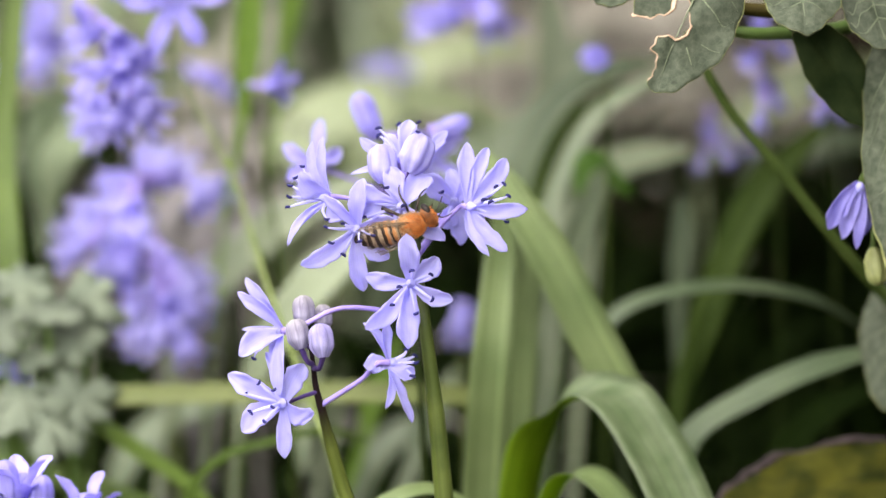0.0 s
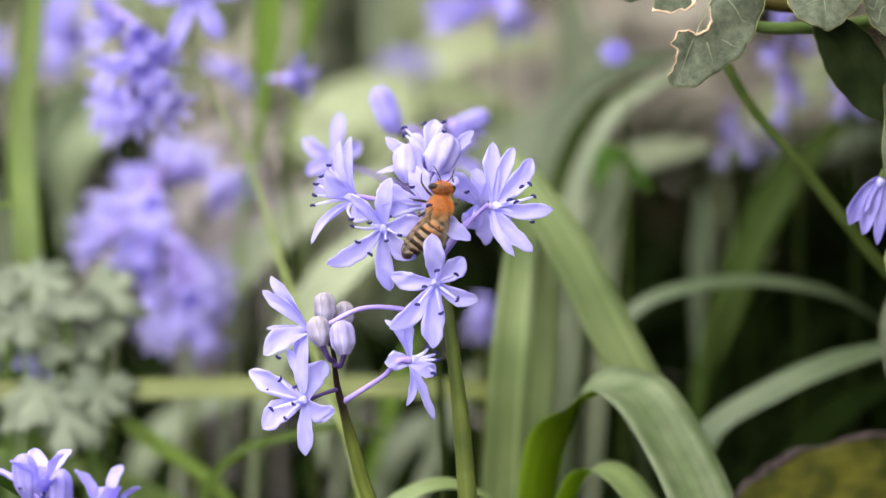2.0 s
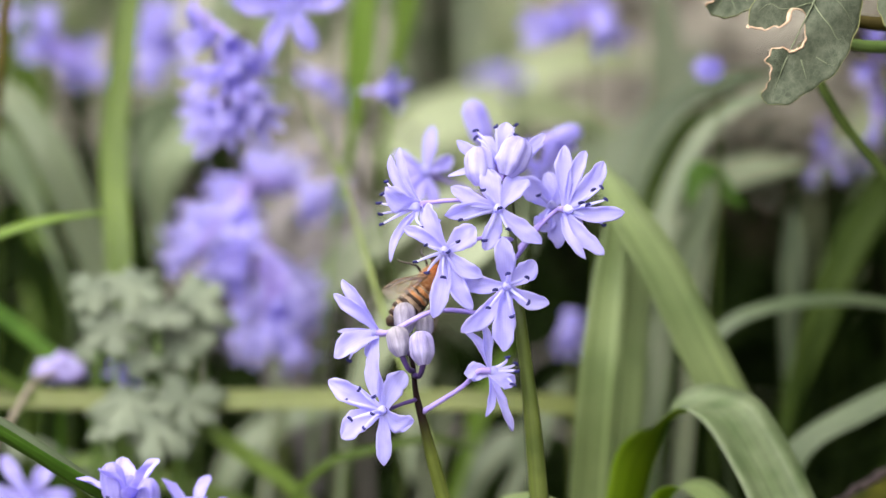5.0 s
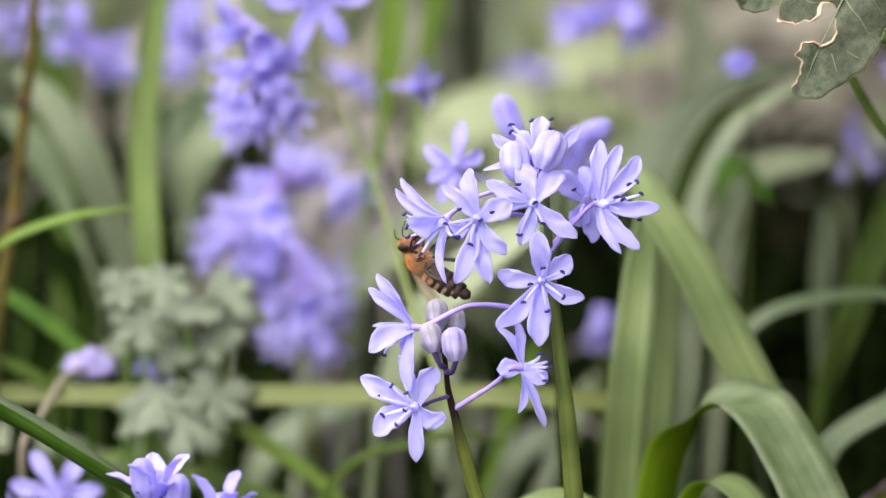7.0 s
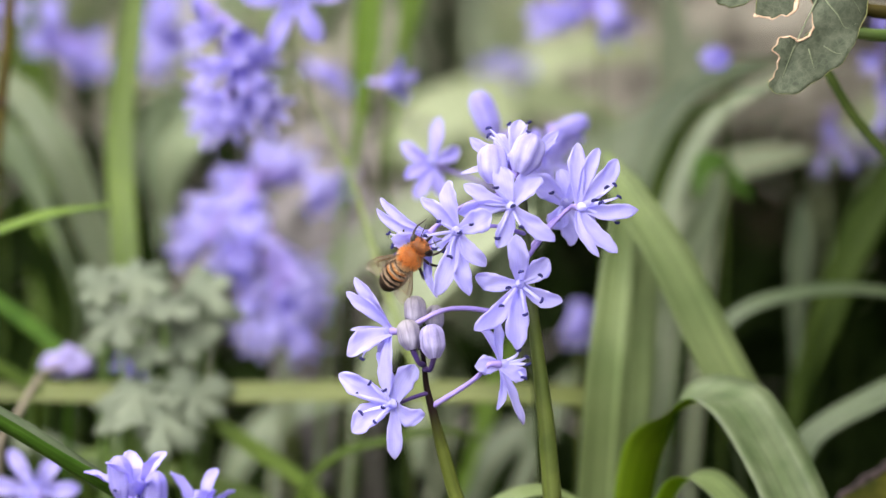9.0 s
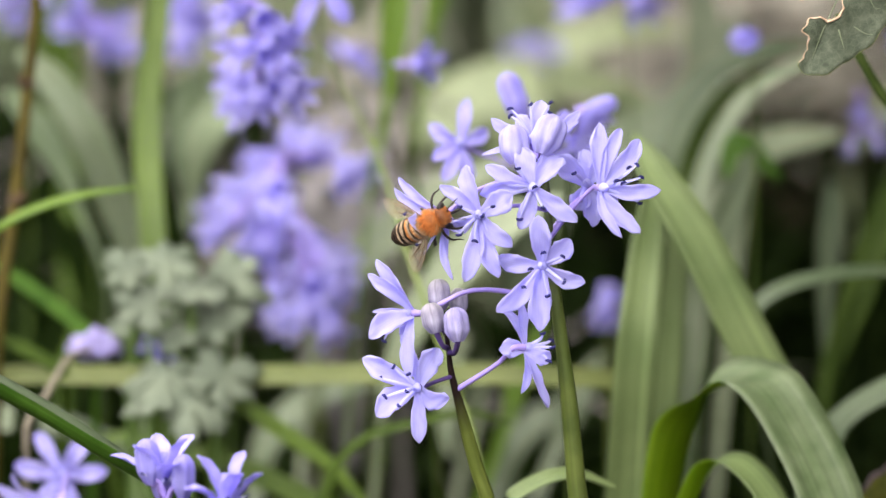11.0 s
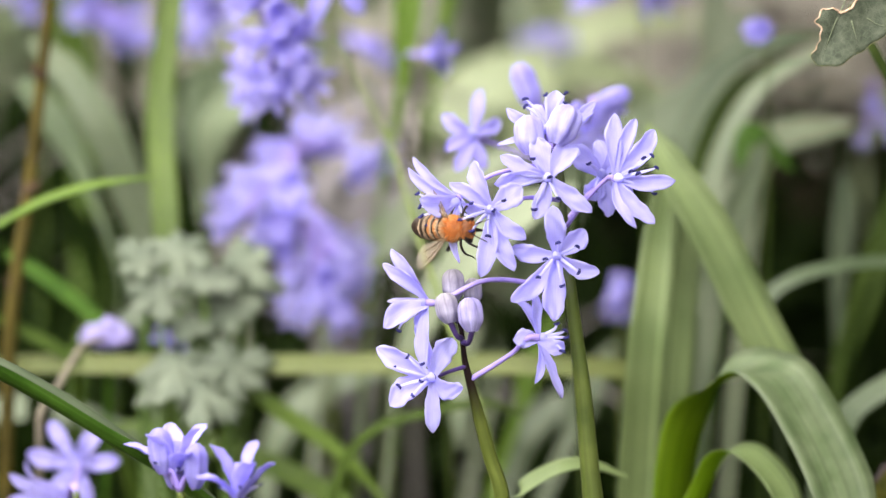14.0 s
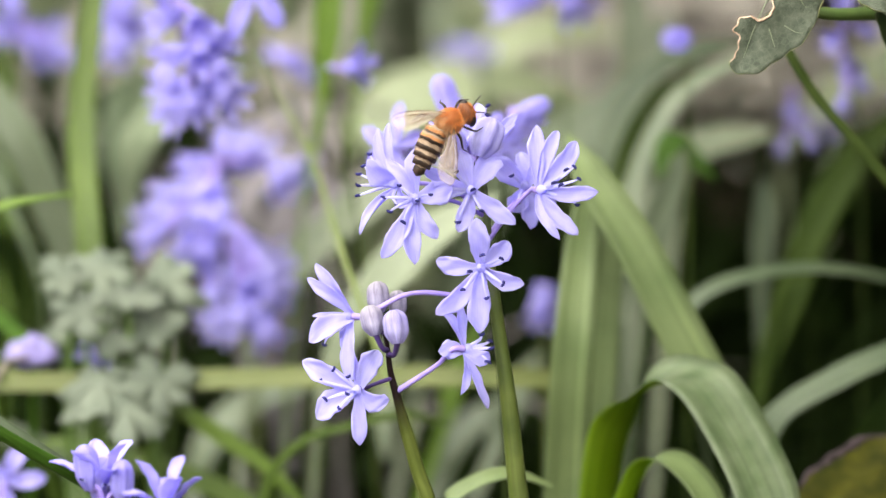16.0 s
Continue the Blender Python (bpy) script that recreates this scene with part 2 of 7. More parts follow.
CHITIN = chitin("dark_chitin", (0.010, 0.007, 0.005), (0.035, 0.022, 0.014), 0.35)
CHITIN_ORANGE = chitin("amber_chitin", (0.25, 0.095, 0.03), (0.42, 0.19, 0.07), 0.5)
CHITIN_HEAD = chitin("rusty_chitin", (0.09, 0.03, 0.012), (0.20, 0.08, 0.03), 0.45)
CHITIN_TAN = chitin("tan_chitin", (0.17, 0.115, 0.075), (0.31, 0.225, 0.155), 0.6)
CHITIN_BROWN = chitin("brown_chitin", (0.014, 0.009, 0.007), (0.05, 0.03, 0.02), 0.45)
LEG = chitin("leg_chitin", (0.012, 0.009, 0.008), (0.05, 0.035, 0.028), 0.35)
EYE_BLACK = chitin("compound_eye", (0.006, 0.004, 0.004), (0.018, 0.011, 0.009), 0.45, 3000)


def wing_material():
    m, n, l, p = material("wing_membrane")
    p.inputs["Base Color"].default_value = (0.46, 0.39, 0.32, 1)
    p.inputs["Roughness"].default_value = 0.25
    tr = n.new("ShaderNodeBsdfTransparent")
    tr.inputs["Color"].default_value = (0.91, 0.87, 0.80, 1)
    mix = n.new("ShaderNodeMixShader")
    mix.inputs["Fac"].default_value = 0.33
    l.new(tr.outputs[0], mix.inputs[1])
    l.new(p.outputs[0], mix.inputs[2])
    l.new(mix.outputs[0], n["Material Output"].inputs["Surface"])
    return m


WING = wing_material()
WING_VEIN = chitin("wing_vein", (0.10, 0.06, 0.03), (0.18, 0.11, 0.06), 0.5)

# ---- mesh helpers ----
RIGHT, RISE, NEAR = Vector((1, 0, 0)), Vector((0, 0.30902, 0.95106)), Vector((0, -0.95106, 0.30902))


def mesh(name, verts, faces, mats, uvs=None, slots=None):
    me = bpy.data.meshes.new(name)
    me.from_pydata([tuple(v) for v in verts], [], faces)
    for m in mats if isinstance(mats, (list, tuple)) else [mats]:
        me.materials.append(m)
    if slots:
        me.polygons.foreach_set("material_index", slots)
    if uvs:
        layer = me.uv_layers.new(name="UVMap")
        for loop in me.loops:
            layer.data[loop.index].uv = uvs[loop.vertex_index]
    me.polygons.foreach_set("use_smooth", [True] * len(me.polygons))
    me.update()
    return me


def part(name, me, parent=None, label="", m=None):
    ob = new(name, me)
    if parent:
        ob.parent = parent
    if m is not None:
        ob.matrix_basis = m
    return tagged(ob, label)


def thing(name, at, label, category, group="", kind=""):
    ob = new(name)
    ob.empty_display_size = 0.01
    ob.location = at
    return tagged(ob, label, category, group, kind)


def spline(points, n):
    """A smooth line through the points, n steps to a span, with no overshoot in uneven spans."""
    p = [Vector(q) for q in points]
    last = len(p) - 1
    gap = [max((p[i + 1] - p[i]).length, 1e-9) for i in range(last)]
    way = []
    for i in range(last + 1):
        a, b = max(i - 1, 0), min(i + 1, last)
        way.append((p[b] - p[a]) / sum(gap[a:b]))
    out = []
    for i in range(last):
        for k in range(n):
            t = k / n
            out.append(p[i] * (2 * t ** 3 - 3 * t * t + 1) + way[i] * gap[i] * (t ** 3 - 2 * t * t + t) + p[i + 1] * (3 * t * t - 2 * t ** 3) + way[i + 1] * gap[i] * (t ** 3 - t * t))
    return out + [p[-1]]


def lerp_list(values, f):
    x = f * (len(values) - 1)
    i = min(int(x), len(values) - 2)
    return values[i] + (values[i + 1] - values[i]) * (x - i)


def tube_data(points, radii, sides=8, n=6, flat=1.0):
    line = spline(points, n)
    verts, faces, uvs = [], [], []
    ref = Vector((0.3, -0.9, 0.35))
    for i, c in enumerate(line):
        tan = (line[min(i + 1, len(line) - 1)] - line[max(i - 1, 0)]).normalized()
        a = tan.cross(ref).normalized()
        b = tan.cross(a)
        f = i / (len(line) - 1)
        r = lerp_list(radii, f)
        for k in range(sides):
            w = 2 * math.pi * k / sides
            verts.append(c + a * math.cos(w) * r + b * math.sin(w) * r * flat)
            uvs.append((k / sides, f))
    for i in range(len(line) - 1):
        for k in range(sides):
            faces.append((i * sides + k, i * sides + (k + 1) % sides, (i + 1) * sides + (k + 1) % sides, (i + 1) * sides + k))
    faces.append(tuple(range(sides))[::-1])
    faces.append(tuple(range(len(verts) - sides, len(verts))))
    return verts, faces, uvs


def tube(name, points, radii, mat, sides=8, n=6, flat=1.0):
    v, f, u = tube_data(points, radii, sides, n, flat)
    return mesh(name, v, f, mat, u)


def ribbon_data(points, widths, facing, n=8, across=6, channel=0.22, thick=0.0004, twist=0.0, wave=0.0):
    """A strap leaf: a channelled, slightly wavy blade of real thickness along a curve."""
    line = spline(points, n)
    verts, faces, uvs = [], [], []
    turns = [Vector(q) for q in facing] if isinstance(facing, list) else [Vector(facing)] * 2
    count = len(line)
    for i, c in enumerate(line):
        f = i / (count - 1)
        tan = (line[min(i + 1, count - 1)] - line[max(i - 1, 0)]).normalized()
        side = tan.cross(lerp_list(turns, f)).normalized()
        up = side.cross(tan)
        if twist:
            q = Matrix.Rotation(twist * f, 3, tan)
            side, up = q @ side, q @ up
        w = lerp_list(widths, f) / 2
        for layer in (0, 1):
            for k in range(across + 1):
                s = 2 * k / across - 1
                lift = channel * w * s * s + wave * w * math.sin(9 * f + 3 * s)
                verts.append(c + side * w * s + up * (lift - layer * thick * (1.15 - s * s)))
                uvs.append((k / across, f))
    row = 2 * (across + 1)
    for i in range(count - 1):
        o, q = i * row, (i + 1) * row
        for k in range(across):
            faces.append((o + k, o + k + 1, q + k + 1, q + k))
            faces.append((o + across + 2 + k, o + across + 1 + k, q + across + 1 + k, q + across + 2 + k))
        faces.append((o, q, q + across + 1, o + across + 1))
        faces.append((o + across, o + row - 1, q + row - 1, q + across))
    return verts, faces, uvs


def ribbon(name, points, widths, facing, mat, **more):
    """mat: one material, or two for the leaf's upper and under side."""
    v, f, u = ribbon_data(points, widths, facing, **more)
    slots = None
    if isinstance(mat, tuple):
        across = more.get("across", 6)
        slots = [1 if i % (2 * across + 2) % 2 and i % (2 * across + 2) < 2 * across else 0 for i in range(len(f))]
    return mesh(name, v, f, mat, u, slots)


def lathe(profile, sides, lobes=0, depth=0.0, mats=None):
    """A body of revolution round +X: profile rows of (x, radius, drop, slot)."""
    verts, faces, uvs, slots = [], [], [], []
    for i, (x, r, drop, *_) in enumerate(profile):
        for k in range(sides):
            w = 2 * math.pi * k / sides
            q = r * (1 + depth * math.cos(lobes * w)) if lobes else r
            verts.append(Vector((x, q * math.cos(w), q * math.sin(w) + drop)))
            uvs.append((k / sides, i / (len(profile) - 1)))
    for i in range(len(profile) - 1):
        for k in range(sides):
            faces.append((i * sides + k, i * sides + (k + 1) % sides, (i + 1) * sides + (k + 1) % sides, (i + 1) * sides + k))
            slots.append(profile[i][3] if len(profile[i]) > 3 else 0)
    return verts, faces, uvs, slots


def frame_of(z_axis, roll=0.0):
    z = Vector(z_axis).normalized()
    return z.to_track_quat("Z", "Y").to_matrix().to_4x4() @ Matrix.Rotation(radians(roll), 4, "Z")


# ---- squill flowers: six tepals, six stamens with blue anthers, an ovary ----
MM = 0.001


def tepal_mesh(seed, length=8.0, width=2.85, curl=0.5, cup=0.28, mat=None, blunt=0.6):
    rng = random.Random(seed)
    length, width = length * MM * rng.uniform(0.94, 1.06), width * MM * rng.uniform(0.92, 1.08)
    nv, nu = 16, 8
    verts, faces, uvs = [], [], []
    bend, skew = curl * rng.uniform(0.7, 1.3), rng.uniform(-0.12, 0.12)
    for layer in (0, 1):
        x, z, a = 0.0, 0.0, 0.22
        for i in range(nv + 1):
            f = i / nv
            w = width / 2 * (0.50 + 0.50 * math.sin(min(1.0, f / 0.66) * math.pi / 2) ** 1.3)
            if f > blunt:
                w *= math.sqrt(max(0.0, 1 - ((f - blunt) / (1 - blunt)) ** 2.0)) * 0.95 + 0.05
            w *= 1 + (0.06 * math.sin(15 * f + seed * 2.3) + 0.05 * math.sin(31 * f + seed)) * f
            for k in range(nu + 1):
                s = 2 * k / nu - 1
                ripple = (0.20 * math.sin(9 * f + 5 * s + seed) + 0.12 * math.sin(23 * f + 3 * seed + 2 * s)) * abs(s) * f + 0.10 * math.sin(7 * f + 2 * seed)
                verts.append(Vector((x, w * s + skew * length * f * f, z + w * (cup * s * s * (1 - f * 0.6) + ripple - 0.17 * math.exp(-16 * s * s)) - layer * 0.00022 * (1.1 - s * s))))
                uvs.append((k / nu, f))
            a = 0.22 - bend * f ** 1.6 * 1.3
            x += length / nv * math.cos(a)
            z += length / nv * math.sin(a)
    row, half = nu + 1, (nv + 1) * (nu + 1)
    for i in range(nv):
        for k in range(nu):
            p = i * row + k
            faces.append((p, p + row, p + row + 1, p + 1))
            faces.append((half + p, half + p + 1, half + p + row + 1, half + p + row))
        a, b = i * row, i * row + nu
        faces.append((a, half + a, half + a + row, a + row))
        faces.append((b, b + row, half + b + row, half + b))
    a = nv * row
    for k in range(nu):
        faces.append((a + k, half + a + k, half + a + k + 1, a + k + 1))
    return mesh("tepal", verts, faces, mat or PETAL, uvs)


def stamen_mesh(seed):
    rng = random.Random(seed)
    n = 3.3 * MM * rng.uniform(0.85, 1.12)
    pts = [(0, 0, 0), (0.35 * n, 0, 0.45 * n), (0.7 * n, 0.04 * n, 0.72 * n), (n, 0.05 * n, 0.9 * n)]
    v, f, u = tube_data(pts, [0.00038, 0.00034, 0.00024, 0.00010], 6, 4, 0.4)
    slots = [0] * len(f)
    tip = Vector(pts[-1])
    turn = Euler((rng.uniform(-0.6, 0.6), rng.uniform(-0.9, 0.3), rng.uniform(-1.2, 1.2))).to_matrix()
    prof = [(-0.62, 0.02, 0), (-0.5, 0.19, 0), (-0.15, 0.27, 0), (0.22, 0.26, 0.04), (0.5, 0.17, 0.08), (0.6, 0.02, 0.1)]
    av, af, au, _ = lathe([(a * MM * 0.72, b * MM * 0.78, c * MM) for a, b, c in prof], 8, 2, 0.16)
    o = len(v)
    v = [Vector(q) for q in v] + [turn @ q + tip for q in av]
    return mesh("stamen", v, f + [tuple(o + i for i in q) for q in af], [FILAMENT, ANTHER], u + au, slots + [1] * len(af))


def ovary_mesh():
    prof = [(-0.4, 0.3), (0.0, 0.95), (0.7, 1.2), (1.5, 1.05), (2.0, 0.6), (2.25, 0.2), (2.8, 0.15), (3.1, 0.13), (3.15, 0.02)]
    v, f, u, _ = lathe([(a * MM, b * MM, 0) for a, b in prof], 12, 3, 0.07)
    turn = Matrix.Rotation(radians(-90), 3, "Y")
    return mesh("ovary", [turn @ q for q in v], f, OVARY, u)


TEPALS_DEEP = [tepal_mesh(20 + i, length=9.5, width=3.6, curl=0.4 + 0.3 * (i % 3), mat=PETAL_DEEP) for i in range(4)]
TEPALS_MILD = [tepal_mesh(20 + i, length=9.5, width=3.6, curl=0.4 + 0.3 * (i % 3), mat=PETAL_MILD) for i in range(4)]
STAMENS = [stamen_mesh(i) for i in range(6)]
OVARY_MESH = ovary_mesh()


def squill_flower(plant, root, centre, axis, roll=0.0, open_up=(12, 8, 14, 10, 6, 15), size=1.0, mat=None, thick=0.5, tepals=None, seed=0):
    """A flower on its stalk; the stalk's foot is the origin, so that the flower swings round it."""
    base = Vector(plant.location)
    root, centre, axis = Vector(root), Vector(centre), Vector(axis).normalized()
    mid = (root + centre) / 2
    stalk = tube("flower", [Vector(), (mid - root), centre - axis * 0.0016 - root, centre - root], [thick * MM * 1.05, thick * MM * 0.85, thick * MM, 0.0011 * size], mat or PEDICEL, 8, 5)
    ob = part("flower", stalk, plant, m=Matrix.Translation(root - base))
    m = Matrix.Translation(centre - root) @ frame_of(axis, roll) @ Matrix.Scale(size, 4)
    part("ovary", OVARY_MESH, ob, m=m @ Matrix.Scale(0.54, 4))
    rng = random.Random(seed)
    stock = tepals or TEPALS_DEEP
    for i in range(6):
        turn = Matrix.Rotation(radians(60 * i + rng.uniform(-6, 6)), 4, "Z") @ Matrix.Rotation(-radians(open_up[i % len(open_up)]), 4, "Y")
        place = m @ turn
        part("tepal", stock[(seed * 3 + i * 5) % len(stock)], ob, m=place @ Matrix.Translation((0.0004, 0, -0.0001 - 0.0001 * (i % 2))))
        turn = Matrix.Rotation(radians(60 * i + rng.uniform(-8, 8)), 4, "Z") @ Matrix.Rotation(-radians(rng.uniform(-18, 8)), 4, "Y")
        place = m @ turn
        part("stamen", STAMENS[(seed + i) % 6], ob, m=place @ Matrix.Translation((0.0006, 0, 0.0003)))
    return ob


def bud_mesh(length=5.4, radius=1.9, mat=None, ridge=0.085):
    prof = []
    for i in range(13):
        f = i / 12
        r = radius * min(1.0, (0.25 + 2.4 * f) ** 0.6) * (1 if f < 0.62 else math.sqrt(max(0.0, 1 - ((f - 0.62) / 0.40) ** 2.4)))
        prof.append((f * length * MM, max(r, 0.12) * MM, 0))
    prof.append((length * 1.01 * MM, 0.01 * MM, 0))
    v, f, u, _ = lathe(prof, 36, 6, ridge)
    turn = Matrix.Rotation(radians(-90), 3, "Y")
    return mesh("bud", [turn @ q for q in v], f, mat or BUD, u)


BUD_MESH = bud_mesh()
BUD_LILAC = bud_mesh(6.4, 2.3, mat=BUD_PINK, ridge=0.12)
BUD_DUSK = bud_mesh(6.0, 2.1, mat=BUD_DUSKY, ridge=0.1)
BUD_GREEN = bud_mesh(7.0, 1.9, mat=BUD_PALE, ridge=0.1)
BUD_DEEP = bud_mesh(7.5, 1.9, mat=BUD_VIOLET, ridge=0.1)


def bud(plant, root, foot, axis, size=1.0, me=None, mat=None, thick=0.45):
    base = Vector(plant.location)
    root, foot, axis = Vector(root), Vector(foot), Vector(axis).normalized()
    stalk = tube("bud_stalk", [root - base, (root + foot) / 2 - base - axis * 0.0008, foot - base + axis * 0.0003], [thick * MM, thick * MM * 0.8, thick * MM], mat or PEDICEL_DARK, 8, 5)
    ob = part("bud_stalk", stalk, plant)
    part("bud", me or BUD_MESH, ob, m=Matrix.Translation(foot - base) @ frame_of(axis) @ Matrix.Scale(size, 4))
    return ob


def petal_mesh(base, reach, axis, width, bend, fold, seed, mat):
    """One tepal along reach: a channelled, slightly crumpled blade with a blunt, hooded tip."""
    rng = random.Random(seed)
    ahead = reach.normalized()
    face = axis * 0.35 + NEAR * 0.8
    face = (face - ahead * face.dot(ahead)).normalized()
    face = Matrix.Rotation(radians(rng.uniform(-16, 16)), 3, ahead) @ face
    side = ahead.cross(face)
    nv, nu, long = 22, 10, reach.length
    arch, hook, twist = rng.uniform(0.05, 0.11), rng.uniform(0.10, 0.5), rng.uniform(-0.35, 0.35)
    p1, p2, p3 = (rng.uniform(0, 6.28) for _ in range(3))
    verts, faces, uvs = [], [], []
    for layer in (0, 1):
        for i in range(nv + 1):
            f = i / nv
            mid = base + reach * f + side * (bend * 4 * f * (1 - f)) + face * long * (arch * math.sin(math.pi * f) - hook * max(0.0, f - 0.72) ** 2)
            w = width / 2 * (0.40 + 0.60 * math.sin(min(1.0, f / 0.62) * math.pi / 2) ** 1.3)
            if f > 0.66:
                w *= 0.05 + 0.95 * max(0.0, 1 - ((f - 0.66) / 0.34) ** 1.75) ** 0.68
            turn = Matrix.Rotation(twist * f, 3, ahead)
            cross, out = turn @ side, turn @ face
            for k in range(nu + 1):
                q = 2 * k / nu - 1
                edge = w * (1 + (0.10 * math.sin(12 * f + p1 + 2 * q) + 0.06 * math.sin(27 * f + p2)) * f * abs(q))
                lift = fold * abs(q) ** 1.4 * (1.1 - 0.5 * f) - 0.24 * math.exp(-20 * q * q) * (1 - 0.6 * f) + 0.09 * math.cos(7.5 * q) * (0.4 + f)
                lift += (0.24 * math.sin(8 * f + 3 * q + p3) + 0.16 * math.sin(19 * f + 5 * q + p1)) * abs(q) * f + 0.07 * math.sin(11 * f + 4 * q + p2)
                thick = 0.0002 * (1.15 - q * q) + 0.00004
                verts.append(mid + cross * edge * q + out * (w * lift - layer * thick))
                uvs.append((k / nu, f))
    row, half = nu + 1, (nv + 1) * (nu + 1)
    for i in range(nv):
        for k in range(nu):
            p = i * row + k
            faces.append((p, p + 1, p + row + 1, p + row))
            faces.append((half + p, half + p + row, half + p + row + 1, half + p + 1))
        a, b = i * row, i * row + nu
        faces.append((a, a + row, half + a + row, half + a))
        faces.append((b, half + b, half + b + row, b + row))
    a = nv * row
    for k in range(nu):
        faces.append((a + k, a + k + 1, half + a + k + 1, half + a + k))
    return mesh("tepal", verts, faces, mat, uvs)


def anther_stamen(base, axis, tip, seed):
    """A flat white filament that bears a bent, ink-blue anther."""
    rng = random.Random(seed)
    way = tip - base
    elbow = base + way * 0.5 + axis * 0.0006
    v, f, u = tube_data([base, elbow, base + way * 0.82 + axis * 0.0003, tip], [0.00027, 0.00023, 0.00015, 0.00006], 8, 5, 0.5)
    slots = [0] * len(f)
    along = (way.normalized() * rng.uniform(-0.4, 0.8) + RIGHT * rng.choice((-1, 1)) + RISE * rng.uniform(-0.7, 0.7)).normalized()
    sag = along.cross(NEAR).normalized() * rng.choice((-1, 1))
    long = rng.uniform(0.00034, 0.00052)
    pts = [tip - along * long - sag * 0.00016, tip - along * long * 0.5 + sag * 0.00004, tip + along * long * 0.4 + sag * 0.00006, tip + along * long * 0.95 - sag * 0.00012]
    av, af, au = tube_data(pts, [0.00006, 0.00021, 0.00023, 0.00020, 0.00006], 8, 4)
    o = len(v)
    return mesh("stamen", list(v) + list(av), f + [tuple(o + i for i in q) for q in af], [FILAMENT, ANTHER], u + au, slots + [1] * len(af))


STAR_COUNT = [0]
TEPALS_OF = {}


def squill_star(plant, root, centre, facing, petals, anthers, bow=(0, 0, 0), mat=None, thick=0.42, petal_mat=None):
    """An open flower on its stalk. Facing: right, up, near. Petals: tip right, up, near, width, sideways bend in mm and fold; anthers: right, up in mm."""
    STAR_COUNT[0] += 1
    seed = 40 * STAR_COUNT[0]
    base = Vector(plant.location)
    root, centre = Vector(root), Vector(centre)
    axis = (RIGHT * facing[0] + RISE * facing[1] + NEAR * facing[2]).normalized()
    hub = centre - root
    stalk = tube("flower", [Vector(), hub / 2 + Vector(bow), hub - axis * 0.0018, hub - axis * 0.0002], [thick * MM * 1.05, thick * MM * 0.85, thick * MM, 0.0006], mat or PEDICEL, 8, 6)
    ob = part("flower", stalk, plant, m=Matrix.Translation(root - base))
    part("ovary", OVARY_MESH, ob, m=Matrix.Translation(hub) @ frame_of(axis, 0) @ Matrix.Scale(0.58, 4))
    for i, (u, v, d, width, bend, fold) in enumerate(petals):
        reach = (RIGHT * u + RISE * v + NEAR * d) * MM
        out = reach - axis * reach.dot(axis)
        start = hub + out.normalized() * 0.0004 - axis * (0.0002 + 0.00012 * (i % 2))
        tepal = part("tepal", petal_mesh(start, reach - out.normalized() * 0.0004, axis, width * MM, bend * MM, fold, seed + i, petal_mat or PETAL), ob)
        TEPALS_OF.setdefault(ob.name, []).append((tepal, hub))
    for i, (u, v) in enumerate(anthers):
        depth = math.sqrt(max(0.7, 4.3 ** 2 - u * u - v * v)) * max(0.25, facing[2])
        start = (RIGHT * u + RISE * v).normalized() * 0.0005
        part("stamen", anther_stamen(hub + start + axis * 0.0002, axis, hub + (RIGHT * u + RISE * v + NEAR * depth) * MM, seed + 20 + i), ob)
    return ob


